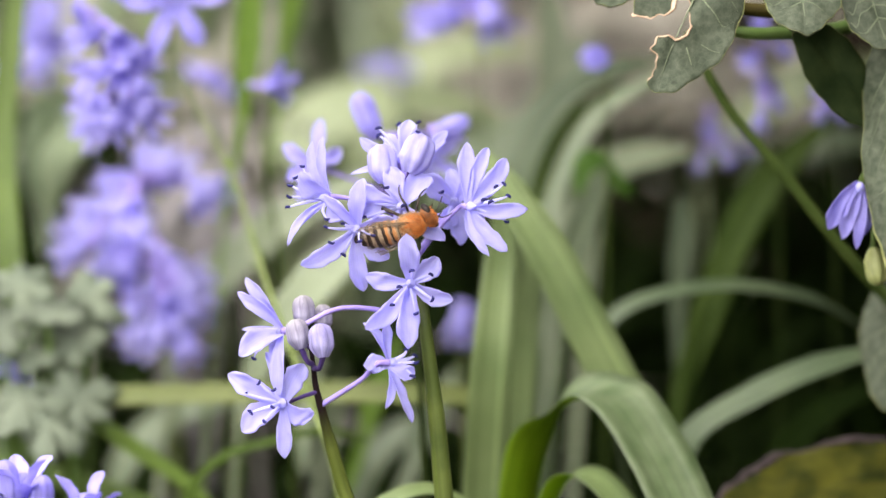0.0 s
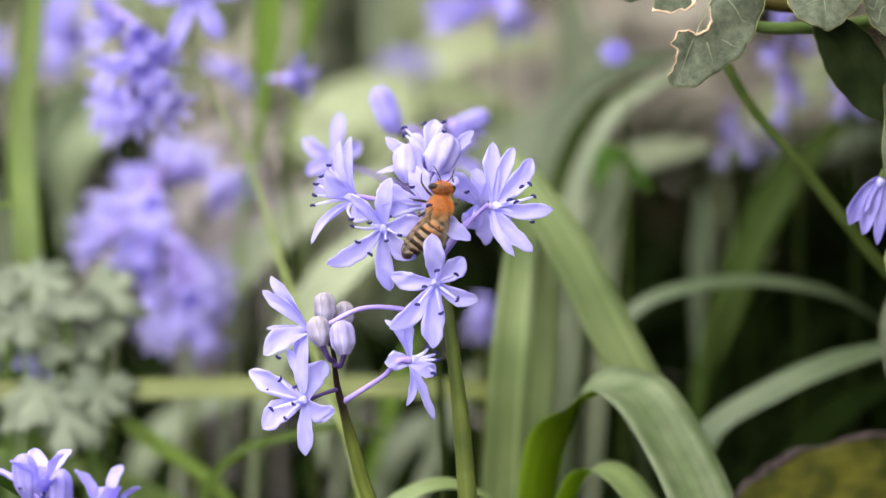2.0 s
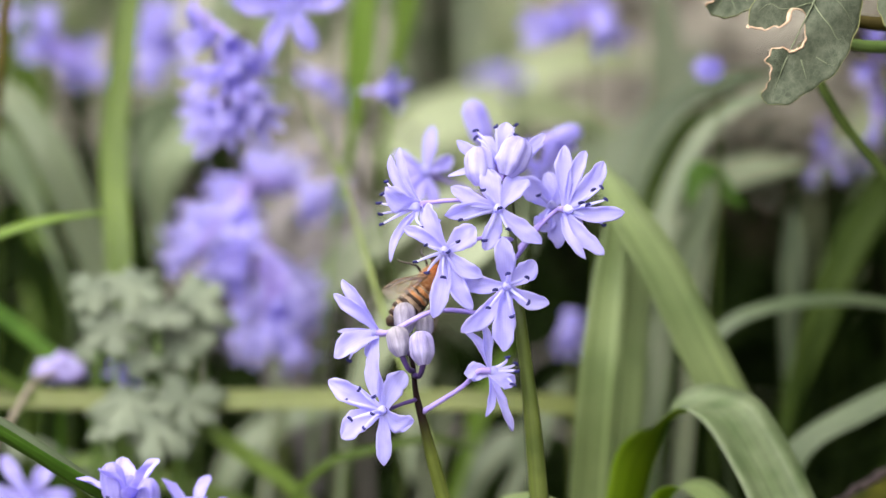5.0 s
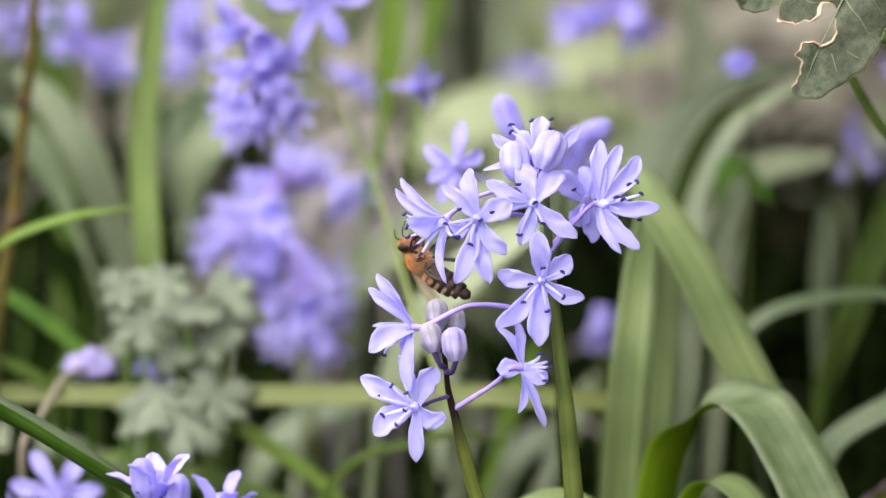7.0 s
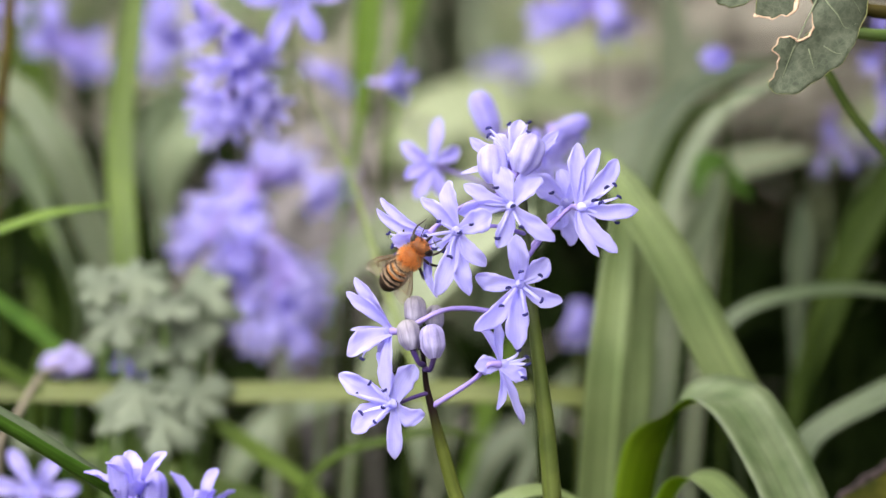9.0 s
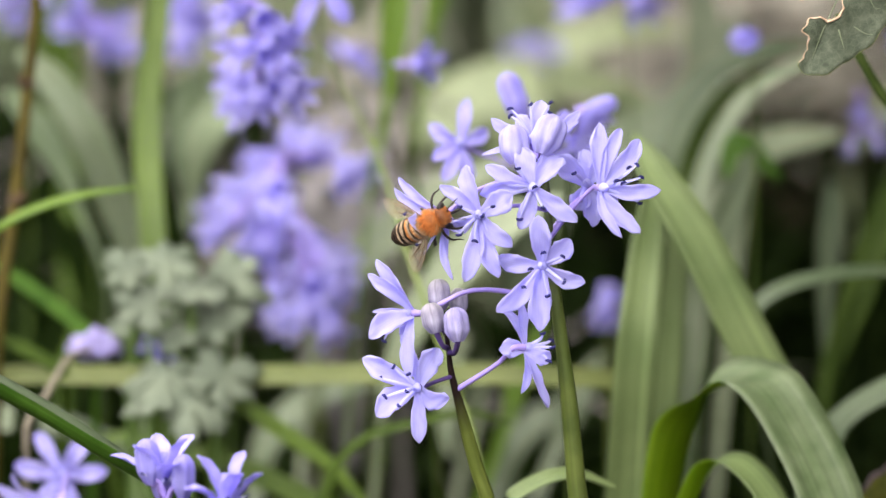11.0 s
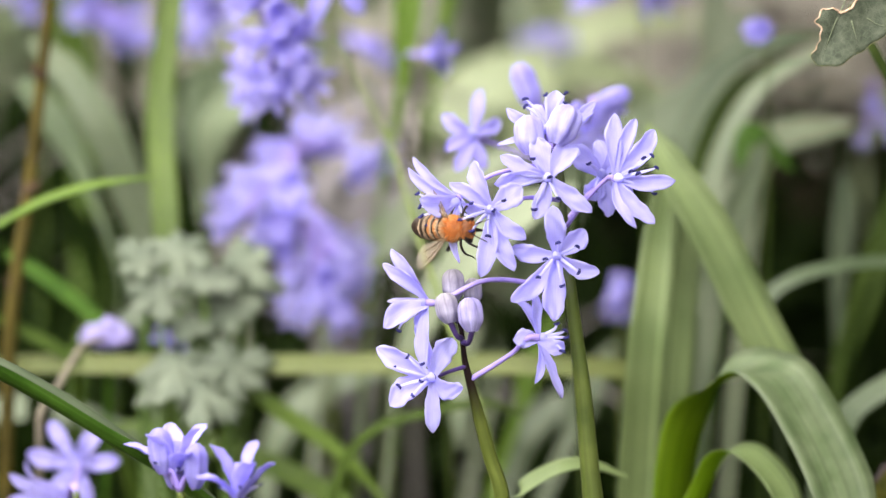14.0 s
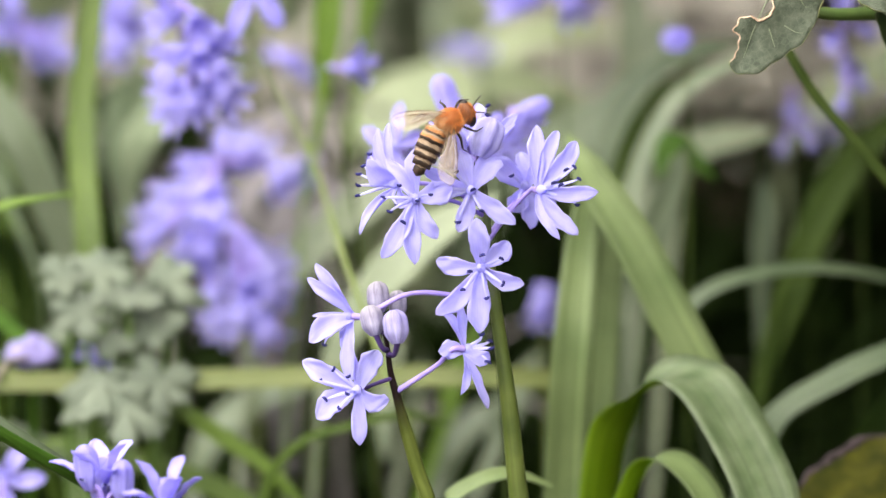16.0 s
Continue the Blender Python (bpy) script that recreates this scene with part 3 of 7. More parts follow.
def tall_squill():
    foot = Vector((0.0210, -0.0155, 0.0))
    plant = thing("squill", foot, "pale violet-blue squill in open flower on a green stem", "flower", "squills in focus")
    part("stem", tube("stem", [Vector(q) - foot for q in (foot, (0.0221, -0.0055, 0.1596), (0.0217, -0.0050, 0.1642), (0.0208, -0.0034, 0.1753), (0.0199, -0.0023, 0.1835), (0.0189, -0.0012, 0.1916), (0.0182, 0.0016, 0.1975), (0.0181, 0.0032, 0.2028), (0.0177, 0.0048, 0.2082))],
                      [0.0019, 0.00155, 0.0014, 0.00125, 0.0010, 0.0009, 0.0008, 0.0006, 0.0005], STEM, 12, 6), plant)
    squill_star(plant, (0.0183, 0.0000, 0.1936), (0.0170, -0.0052, 0.1970), (-0.05, 0.0, 1), [
        (-0.56, 6.93, 2.4, 3.03, 0.16, 0.25), (4.14, 3.51, -0.4, 3.03, 0.24, 0.5), (5.98, -2.55, 0.4, 2.47, 0.64, 0.55),
        (-0.48, -9.25, 0.2, 3.35, 0.40, 0.25), (-6.46, -6.46, 0.3, 2.79, -0.56, 0.3), (-6.30, 1.12, -0.3, 2.71, -0.32, 0.3)],
        [(0.08, 1.75), (2.79, 1.20), (2.95, -2.31), (0.72, -4.22), (-2.63, -3.03), (-1.67, -0.48)])
    squill_star(plant, (0.0184, 0.0017, 0.1988), (0.0256, 0.0011, 0.2063), (0.66, 0.02, 0.75), [
        (0.16, 9.25, -1.6, 2.63, -0.32, 0.3), (3.27, 8.45, -2.0, 2.15, -0.56, 0.7), (5.82, 6.85, -2.2, 2.79, 0.48, 0.4),
        (8.53, -0.48, 1.5, 2.39, 0.56, 0.4), (5.42, -6.46, 2.0, 2.55, 0.72, 0.45), (2.87, -7.01, 3.2, 1.59, 1.28, 0.6)],
        [(3.91, 2.71), (5.02, 3.11), (5.66, 1.35), (3.03, 0.56), (5.34, -2.23), (2.07, 0.88)], bow=(0, 0, 0.0012), thick=0.34)
    squill_star(plant, (0.0185, 0.0038, 0.1988), (0.0240, 0.0089, 0.2044), (-0.2, 0.3, 0.9), [
        (-4.94, 4.14, 1, 3.35, 0.00, 0.2), (-2.23, -3.35, 0.5, 3.19, -0.32, 0.2), (3.51, 4.78, -0.5, 2.87, 0.00, 0.2),
        (0.72, -5.98, 0.5, 2.71, 0.00, 0.2), (4.30, -2.79, -0.5, 2.55, 0.00, 0.2), (-0.48, 5.18, -1.5, 2.39, 0.00, 0.2)],
        [(-2.07, 1.59), (-1.28, -2.39)])
    squill_star(plant, (0.0181, 0.0032, 0.2032), (0.0159, -0.0007, 0.2071), (0, -0.05, 1), [
        (-1.43, 5.66, -0.8, 3.19, 0.00, 0.2), (-6.62, 3.11, 0.2, 2.31, -0.40, 0.35), (-7.49, -0.96, 0.6, 2.63, 0.64, 0.35),
        (-1.91, -5.90, 0.8, 2.55, -0.32, 0.45), (6.14, -4.94, 1.0, 2.63, 0.40, 0.35), (4.38, 4.14, -0.8, 3.67, -0.32, 0.25)],
        [(-2.15, 2.63), (-4.30, 0.40), (-5.26, -1.59), (-1.99, -4.46), (1.35, -3.03), (0.16, -0.08)])
    mid = squill_star(plant, (0.0181, 0.0027, 0.2019), (0.0082, -0.0033, 0.2043), (-0.25, 0.05, 0.96), [
        (-1.15, 7.2, -0.6, 2.75, -0.24, 0.3), (-5.10, 4.78, 0.2, 2.0, 0.48, 0.45), (4.86, 2.39, 0.2, 3.51, 0.00, 0.25),
        (3.98, -4.94, 0.9, 2.60, 0.72, 0.4), (1.59, -9.0, 1.6, 2.6, 0.56, 0.4), (-3.19, -9.0, 1.2, 2.75, -0.40, 0.35)],
        [(-4.46, -0.64), (-3.19, -2.39), (-2.55, 1.43), (-1.04, -3.59), (1.99, 0.96), (0.32, -0.16)], bow=(0, 0, 0.001), thick=0.34)
    left = squill_star(plant, (0.0182, 0.0029, 0.2025), (0.0055, 0.0015, 0.2078), (-0.88, -0.05, 0.45), [
        (-2.23, 8.13, -1.2, 1.51, -0.96, 0.6), (-0.80, 8.77, -1.8, 1.43, -0.48, 0.6), (-3.98, 3.51, 2.4, 3.19, -0.80, 0.4),
        (2.15, -2.87, 2.2, 2.23, 1.12, 0.4), (-6.06, -6.62, 1.4, 1.20, 0.56, 0.6), (-5.10, -4.30, 0.6, 1.28, 0.32, 0.6)],
        [(-3.51, 4.54), (-4.54, 2.95), (-5.26, 1.83), (-5.42, 0.24), (-5.66, -1.28), (-0.16, -3.03)], bow=(0, 0, 0.0015), thick=0.34)
    squill_star(plant, (0.0177, 0.0045, 0.2075), (0.0162, 0.0071, 0.2116), (-0.05, 0.8, 0.6), [
        (1.28, 5.98, -1.0, 2.79, 0.24, 0.3), (-5.90, 3.43, 1.5, 1.99, -0.56, 0.5), (-7.25, -1.67, 2.4, 1.04, -0.40, 0.6),
        (6.69, 4.30, 0.6, 2.07, 0.80, 0.5), (6.38, 2.71, 1.8, 1.12, 0.64, 0.6), (-1.99, 4.14, -2.5, 2.07, 0.00, 0.4)],
        [(-0.32, 5.18), (-3.19, 4.54), (-3.19, 3.51), (2.55, 5.26), (2.47, 3.98)])
    bud(plant, (0.0177, 0.0047, 0.2078), (0.0137, 0.0027, 0.2095), (-0.099, 0.380, 0.920), 0.86, BUD_LILAC, PEDICEL)
    bud(plant, (0.0177, 0.0047, 0.2078), (0.0171, 0.0017, 0.2112), (0.398, 0.360, 0.844), 0.92, BUD_LILAC)
    squill_star(plant, (0.0184, -0.0010, 0.1905), (-0.0016, -0.0054, 0.1903), (-0.9, 0.0, -0.1), [
        (-4.94, 7.57, -0.5, 2.07, 0.48, 0.55), (-6.22, 5.50, 0.6, 2.15, 0.64, 0.5), (-5.58, 0.24, -1.0, 0.80, 0.00, 0.5),
        (-6.14, -3.27, 2.2, 3.19, 0.48, 0.35), (-0.56, -9.25, 1.6, 2.23, -0.24, 0.4), (-1.75, -3.35, -1.5, 1.91, -0.48, 0.4)],
        [(-3.75, -3.83), (-4.14, -1.91), (-4.46, -0.72)], bow=(-0.001, 0, 0.0024), thick=0.40)
    return plant, mid, left


def short_squill():
    foot = Vector((0.0100, -0.0208, 0.0))
    plant = thing("squill", foot, "pale violet-blue squill with grey-lilac buds on a dark stem", "flower", "squills in focus")
    part("stem", tube("stem", [Vector(q) - foot for q in (foot, (0.0085, -0.0080, 0.1620), (0.0069, -0.0071, 0.1677), (0.0055, -0.0064, 0.1731), (0.0044, -0.0060, 0.1776), (0.0034, -0.0056, 0.1818), (0.0030, -0.0053, 0.1859), (0.0026, -0.0046, 0.1882))],
                      [0.0016, 0.00112, 0.00105, 0.00092, 0.00066, 0.00045, 0.00034, 0.0003], STEM_DARK, 12, 6), plant, "dark purple stem that turns green")
    squill_star(plant, (0.0036, -0.0057, 0.1811), (-0.0013, -0.0096, 0.1809), (-0.3, 0.02, 0.95), [
        (-7.73, 4.30, 0.4, 2.95, -0.32, 0.3), (-5.98, -3.83, 0.9, 3.59, 0.56, 0.25), (0.00, -7.81, 0.6, 2.31, -0.24, 0.35),
        (4.30, -1.67, 0.2, 2.79, 0.96, 0.35), (3.03, 5.50, -0.8, 3.27, -0.32, 0.25), (-2.39, 7.33, -0.8, 1.59, 0.48, 0.5)],
        [(-3.35, 3.03), (-5.34, 1.51), (-1.28, 2.07), (-1.43, -0.32), (-4.62, -1.20), (-2.63, -2.39)], mat=PEDICEL_DARK, thick=0.32)
    squill_star(plant, (0.0040, -0.0059, 0.1790), (0.0140, -0.0060, 0.1854), (0.85, 0.0, -0.35), [
        (-0.40, 6.46, -0.2, 1.59, -0.24, 0.5), (-3.27, 5.82, 0.4, 1.35, 0.40, 0.55), (-3.51, -0.24, 1.2, 2.71, 0.16, 0.3),
        (-0.32, -6.46, 1.0, 1.28, -0.40, 0.6), (3.35, -8.53, -0.2, 1.83, 0.56, 0.5), (3.91, -1.67, -1.0, 2.39, 0.48, 0.35)],
        [(3.59, 0.96), (3.75, 0.00), (2.39, 1.99), (3.19, -1.99)], bow=(0.001, 0, 0.0008), thick=0.40)
    bud(plant, (0.0029, -0.0055, 0.1853), (0.0014, -0.0072, 0.1881), (-0.202, 0.385, 0.900), 0.80)
    bud(plant, (0.0032, -0.0057, 0.1847), (0.0045, -0.0095, 0.1876), (-0.104, 0.381, 0.919), 0.80, BUD_DUSK)
    bud(plant, (0.0027, -0.0048, 0.1874), (0.0020, -0.0029, 0.1900), (-0.062, 0.398, 0.915), 0.82)
    bud(plant, (0.0028, -0.0048, 0.1874), (0.0047, -0.0012, 0.1887), (-0.032, 0.412, 0.911), 0.70)
    return plant


MAIN_PLANT, MID_FLOWER, LEFT_FLOWER = tall_squill()
SIDE_PLANT = short_squill()

# ---- bee ----
BM = 0.00097


def ball(name, rx, ry, rz, mat, rings=12, sides=16):
    prof = [(-math.cos(math.pi * i / rings), max(0.001, math.sin(math.pi * i / rings)), 0) for i in range(rings + 1)]
    v, f, u, _ = lathe(prof, sides)
    return mesh(name, [Vector((p.x * rx * BM, p.y * ry * BM, p.z * rz * BM)) for p in v], f, mat, u)


def hairs(name, centre, radii, count, length, mat, seed, keep, flow=(-0.3, 0, 0.1)):
    """Short tapering hairs that stand out of an ellipsoid."""
    rng = random.Random(seed)
    verts, faces = [], []
    for _ in range(count):
        d = Vector((rng.gauss(0, 1), rng.gauss(0, 1), rng.gauss(0, 1))).normalized()
        if not keep(d):
            continue
        at = Vector(centre) + Vector((d.x * radii[0], d.y * radii[1], d.z * radii[2]))
        nrm = Vector((d.x / radii[0], d.y / radii[1], d.z / radii[2])).normalized()
        way = (nrm + Vector(flow) + Vector((rng.gauss(0, 0.3), rng.gauss(0, 0.3), rng.gauss(0, 0.3)))).normalized()
        side = way.cross(Vector((rng.gauss(0, 1), rng.gauss(0, 1), rng.gauss(0, 1)))).normalized() * 0.032
        tip = at + way * length * rng.uniform(0.6, 1.3)
        o = len(verts)
        verts += [(at - side) * BM, (at + side) * BM, (at * 0.4 + tip * 0.6 + side * 0.7) * BM, tip * BM]
        faces += [(o, o + 1, o + 2), (o, o + 2, o + 3)]
    return mesh(name, verts, faces, mat)


def wing_mesh(length, width, seed):
    """Membrane along +X from the hinge, leading edge at +Y, with raised veins."""
    verts, faces = [], []
    nu, nv = 14, 6
    for i in range(nu + 1):
        f = i / nu
        lead = width * 0.30 * math.sin(min(1, f * 1.6) * math.pi / 2) * math.sqrt(max(0, 1 - max(0, (f - 0.75) / 0.25) ** 2))
        trail = -width * 0.75 * math.sin(min(1, f * 1.25) * math.pi / 2) ** 1.5 * math.sqrt(max(0, 1 - max(0, (f - 0.6) / 0.4) ** 2.2))
        for k in range(nv + 1):
            s = k / nv
            y = lead + (trail - lead) * s
            verts.append(Vector((f * length, y - 0.04, 0.10 * math.sin(5 * s + 4 * f) * f)) * BM)
    for i in range(nu):
        for k in range(nv):
            p = i * (nv + 1) + k
            faces.append((p, p + nv + 1, p + nv + 2, p + 1))
    slots = [0] * len(faces)
    lines = [[(0, 0, 0), (0.4, 0.24, 0.01), (0.8, 0.28, 0.02), (0.97, 0.12, 0.02)], [(0, 0, 0), (0.35, 0.05, 0.02), (0.7, 0.08, 0.02), (0.9, 0.0, 0.02)],
             [(0, 0, 0), (0.3, -0.18, 0.02), (0.6, -0.35, 0.03), (0.8, -0.5, 0.02)], [(0.35, 0.05, 0.02), (0.42, -0.1, 0.03), (0.5, -0.3, 0.03)],
             [(0.6, 0.08, 0.02), (0.68, -0.1, 0.03), (0.72, -0.4, 0.03)], [(0.1, -0.05, 0.01), (0.3, -0.35, 0.02), (0.45, -0.6, 0.02)]]
    for line in lines:
        v, f, _ = tube_data([Vector((x * length, y * width, z + 0.03)) * BM for x, y, z in line], [0.00006, 0.00005, 0.00003], 4, 3)
        o = len(verts)
        verts += v
        faces += [tuple(o + i for i in q) for q in f]
        slots += [1] * len(f)
    return mesh("wing", verts, faces, [WING, WING_VEIN], None, slots)


def leg_mesh(joints, radii):
    return tube("leg", [Vector(j) * BM for j in joints], [r * BM for r in radii], LEG, 7, 4)


def honey_bee():
    bee = thing("honey_bee", (0, 0, 0), "orange-furred honey bee with a brown-banded abdomen feeding on the squill", "bee")
    part("thorax", ball("thorax", 2.1, 1.85, 1.75, CHITIN_ORANGE), bee)
    part("thorax_fur", hairs("thorax_fur", (0, 0, 0), (2.0, 1.72, 1.65), 6400, 0.44, FUR, 3, lambda d: d.z > 0.12 and d.x > -0.12 + 0.25 * math.sin(9 * d.y)), bee, "dense orange fur")
    part("rump_fur", hairs("rump_fur", (0, 0, 0), (2.0, 1.72, 1.65), 3800, 0.46, FUR_TAN, 6, lambda d: d.z > -0.3 and (d.x <= 0.05 or d.z < 0.42)), bee, "paler tan fur")
    part("belly_fur", hairs("belly_fur", (0, 0, 0), (2.0, 1.72, 1.65), 1700, 0.6, FUR_PALE, 4, lambda d: d.z <= -0.1), bee, "pale tan fur")
    head = part("head", ball("head", 1.1, 1.8, 1.6, CHITIN_HEAD), bee, m=Matrix.Translation((2.75 * BM, 0, -0.35 * BM)) @ Matrix.Rotation(radians(25), 4, "Y"))
    part("head_fur", hairs("head_fur", (0, 0, 0), (1.0, 1.6, 1.5), 1700, 0.32, FUR, 5, lambda d: d.z > -0.1 and abs(d.y) < 0.75, (0.2, 0, 0.2)), head)
    for s in (1, -1):
        part("eye", ball("eye", 0.55, 0.55, 1.15, EYE_BLACK), head, m=Matrix.Translation((0.2 * BM, s * 1.45 * BM, 0.1 * BM)) @ Matrix.Rotation(radians(s * 15), 4, "X"))
        part("antenna", tube("antenna", [Vector(q) * BM for q in ((0.9, s * 0.3, 0.3), (1.5, s * 0.8, 1.1), (2.3, s * 1.2, 0.9), (3.2, s * 1.6, 0.3))], [0.00009, 0.00009, 0.00008, 0.00007], LEG, 6, 4), head)
    part("tongue", tube("tongue", [Vector(q) * BM for q in ((0.6, 0, -1.0), (1.2, 0, -1.9), (1.9, 0, -2.6))], [0.00032, 0.0002, 0.00008], CHITIN, 6, 3), head)
    rows = [(-1.5, 0.45, 0, 0), (-1.9, 0.75, 0, 0)]
    x, k = -1.95, 0
    for size, seg in ((1.62, 1.15), (1.88, 1.25), (1.90, 1.25), (1.76, 1.2), (1.40, 1.1), (0.88, 1.0)):
        first = 1 if k < 2 else 2
        drop = -0.08 * k - 0.05 * k * k * 0.4
        pale = (0.25, 0.22, 0.22, 0.22, 0.2, 0.1)[k]
        rows += [(x, size * 0.96, drop, 2), (x - seg * pale, size * 1.0, drop, first), (x - seg * (0.72, 0.58, 0.50, 0.46, 0.40, 0.2)[k], size * 1.04, drop - 0.03, 0), (x - seg * 0.97, size * 1.02, drop - 0.07, 0)]
        x -= seg
        k += 1
    rows += [(x - 0.35, 0.45, -0.95, 0), (x - 0.55, 0.05, -1.02, 0)]
    v, f, u, slots = lathe([(a * BM, b * BM, c * BM, s) for a, b, c, s in rows], 24)
    slots = [0 if 13 <= i % 24 <= 22 else q for i, q in enumerate(slots)]
    belly = part("abdomen", mesh("abdomen", [Vector((q.x + 0.00005 * math.sin(i % 24 * 1.31 + i // 24 * 0.9) + 0.00004 * math.sin(i % 24 * 2.36 + 1), q.y, q.z * 0.92)) for i, q in enumerate(v)], f, [CHITIN_BROWN, CHITIN_ORANGE, CHITIN_TAN], u, slots), bee, "brown and tan banded abdomen")
    for i, (bx, r, c) in enumerate(((-2.3, 1.55, 0), (-3.15, 1.76, -0.1), (-4.4, 1.76, -0.2), (-5.65, 1.62, -0.35), (-6.85, 1.28, -0.55))):
        part("hair_band", hairs("hair_band", (bx, 0, c), (0.30, r * 1.04, r * 0.95), 520, 0.36, FUR_PALE if i else FUR_TAN, 20 + i, lambda d: d.z > -0.8 and abs(d.x) < 0.7, (-0.9, 0, 0)), belly)
    wings = []
    fore, hind = wing_mesh(8.4, 2.8, 1), wing_mesh(5.9, 2.1, 2)
    for s in (1, -1):
        flip = Matrix.Diagonal((1, -s, 1, 1))
        hinge = Vector((0.3 * BM, s * 1.25 * BM, 1.25 * BM))
        w = part("wing", fore, bee, m=Matrix.Translation(hinge))
        w.scale = (1, -s, 1)
        h = part("wing", hind, bee, m=Matrix.Translation(hinge - Vector((0.8, 0, 0.15)) * BM))
        h.scale = (1, -s, 1)
        wings += [(w, s, hinge, 0), (h, s, hinge - Vector((0.8, 0, 0.15)) * BM, 1)]
        for j, rr in ((((1.1, s * 0.9, -1.3), (1.9, s * 1.9, -1.5), (2.6, s * 2.5, -2.8), (3.3, s * 2.4, -3.9), (3.8, s * 2.3, -4.3)), (0.28, 0.3, 0.24, 0.15, 0.08)),
                      (((0.1, s * 1.1, -1.5), (0.3, s * 2.6, -1.6), (-0.1, s * 3.6, -3.0), (-0.2, s * 3.9, -4.4), (0.1, s * 4.3, -4.9)), (0.3, 0.32, 0.26, 0.16, 0.08)),
                      (((-0.9, s * 1.0, -1.5), (-1.9, s * 2.3, -1.5), (-3.2, s * 3.1, -2.4), (-4.6, s * 3.2, -3.6), (-5.3, s * 3.4, -4.2)), (0.3, 0.36, 0.5, 0.36, 0.1))):
            part("leg", leg_mesh(j, [q * 0.66 for q in rr]), bee)
    return bee, wings, belly


BEE, WINGS, ABDOMEN = honey_bee()

# ---- strap leaves ----


def leaf_plant(name, foot, label, blades, group="leaf tufts"):
    """A tuft of strap leaves that rise from one root. Blades: points after the root, widths in mm, facing, material."""
    at = Vector(foot)
    at.z = 0.0
    plant = thing(name, at, label, "plant", group)
    for i, (points, widths, facing, mat, *more) in enumerate(blades):
        pts = [Vector((0.006 * math.cos(2.4 * i), 0.006 * math.sin(2.4 * i), -0.004))] + [Vector(p) - at for p in points]
        part("leaf", ribbon("leaf", pts, [w * MM for w in widths], facing, mat, **(more[0] if more else {})), plant)
    return plant


leaf_plant("strap_leaf_plant", (0.0469, 0.0341, 0.0460), "tuft of arching green strap leaves with parallel veins", [
    (((0.0732, 0.0520, 0.1173), (0.0582, 0.0537, 0.1484), (0.0501, 0.0554, 0.1633), (0.0419, 0.0585, 0.1795), (0.0349, 0.0620, 0.1903), (0.0318, 0.0648, 0.1956)), (6, 7.2, 7.6, 7.6, 7.2, 5.6, 1), NEAR + RISE * 0.3, BLADE),
    (((0.0306, 0.0539, 0.1135), (0.0309, 0.0579, 0.1387), (0.0323, 0.0592, 0.1620), (0.0341, 0.0656, 0.1753), (0.0355, 0.0703, 0.1834), (0.0361, 0.0737, 0.1872)), (5, 7, 7.4, 7, 6, 4.5, 1), NEAR + RIGHT * 0.2, BLADE),
    (((0.0356, 0.0594, 0.1110), (0.0365, 0.0653, 0.1357), (0.0379, 0.0683, 0.1577), (0.0393, 0.0713, 0.1734), (0.0412, 0.0747, 0.1840)), (4, 5.2, 5.8, 5.6, 4.6, 1), NEAR - RIGHT * 0.3, BLADE),
    (((0.0358, 0.0379, 0.1354), (0.0371, 0.0401, 0.1523), (0.0410, 0.0387, 0.1608), (0.0451, 0.0340, 0.1653), (0.0498, 0.0261, 0.1670), (0.0542, 0.0203, 0.1617), (0.0582, 0.0136, 0.1541), (0.0601, 0.0090, 0.1468)),
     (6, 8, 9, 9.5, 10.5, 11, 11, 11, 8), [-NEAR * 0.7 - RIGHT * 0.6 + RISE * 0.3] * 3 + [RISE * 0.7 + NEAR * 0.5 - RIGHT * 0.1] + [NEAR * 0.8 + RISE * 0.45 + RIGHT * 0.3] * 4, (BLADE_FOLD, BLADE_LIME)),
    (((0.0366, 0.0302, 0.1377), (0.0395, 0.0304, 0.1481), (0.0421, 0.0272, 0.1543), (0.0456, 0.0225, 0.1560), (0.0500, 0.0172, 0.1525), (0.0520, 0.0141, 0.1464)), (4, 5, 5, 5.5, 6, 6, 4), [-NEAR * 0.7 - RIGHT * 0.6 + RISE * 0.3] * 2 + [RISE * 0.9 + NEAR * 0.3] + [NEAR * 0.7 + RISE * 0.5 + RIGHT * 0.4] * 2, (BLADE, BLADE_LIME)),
])
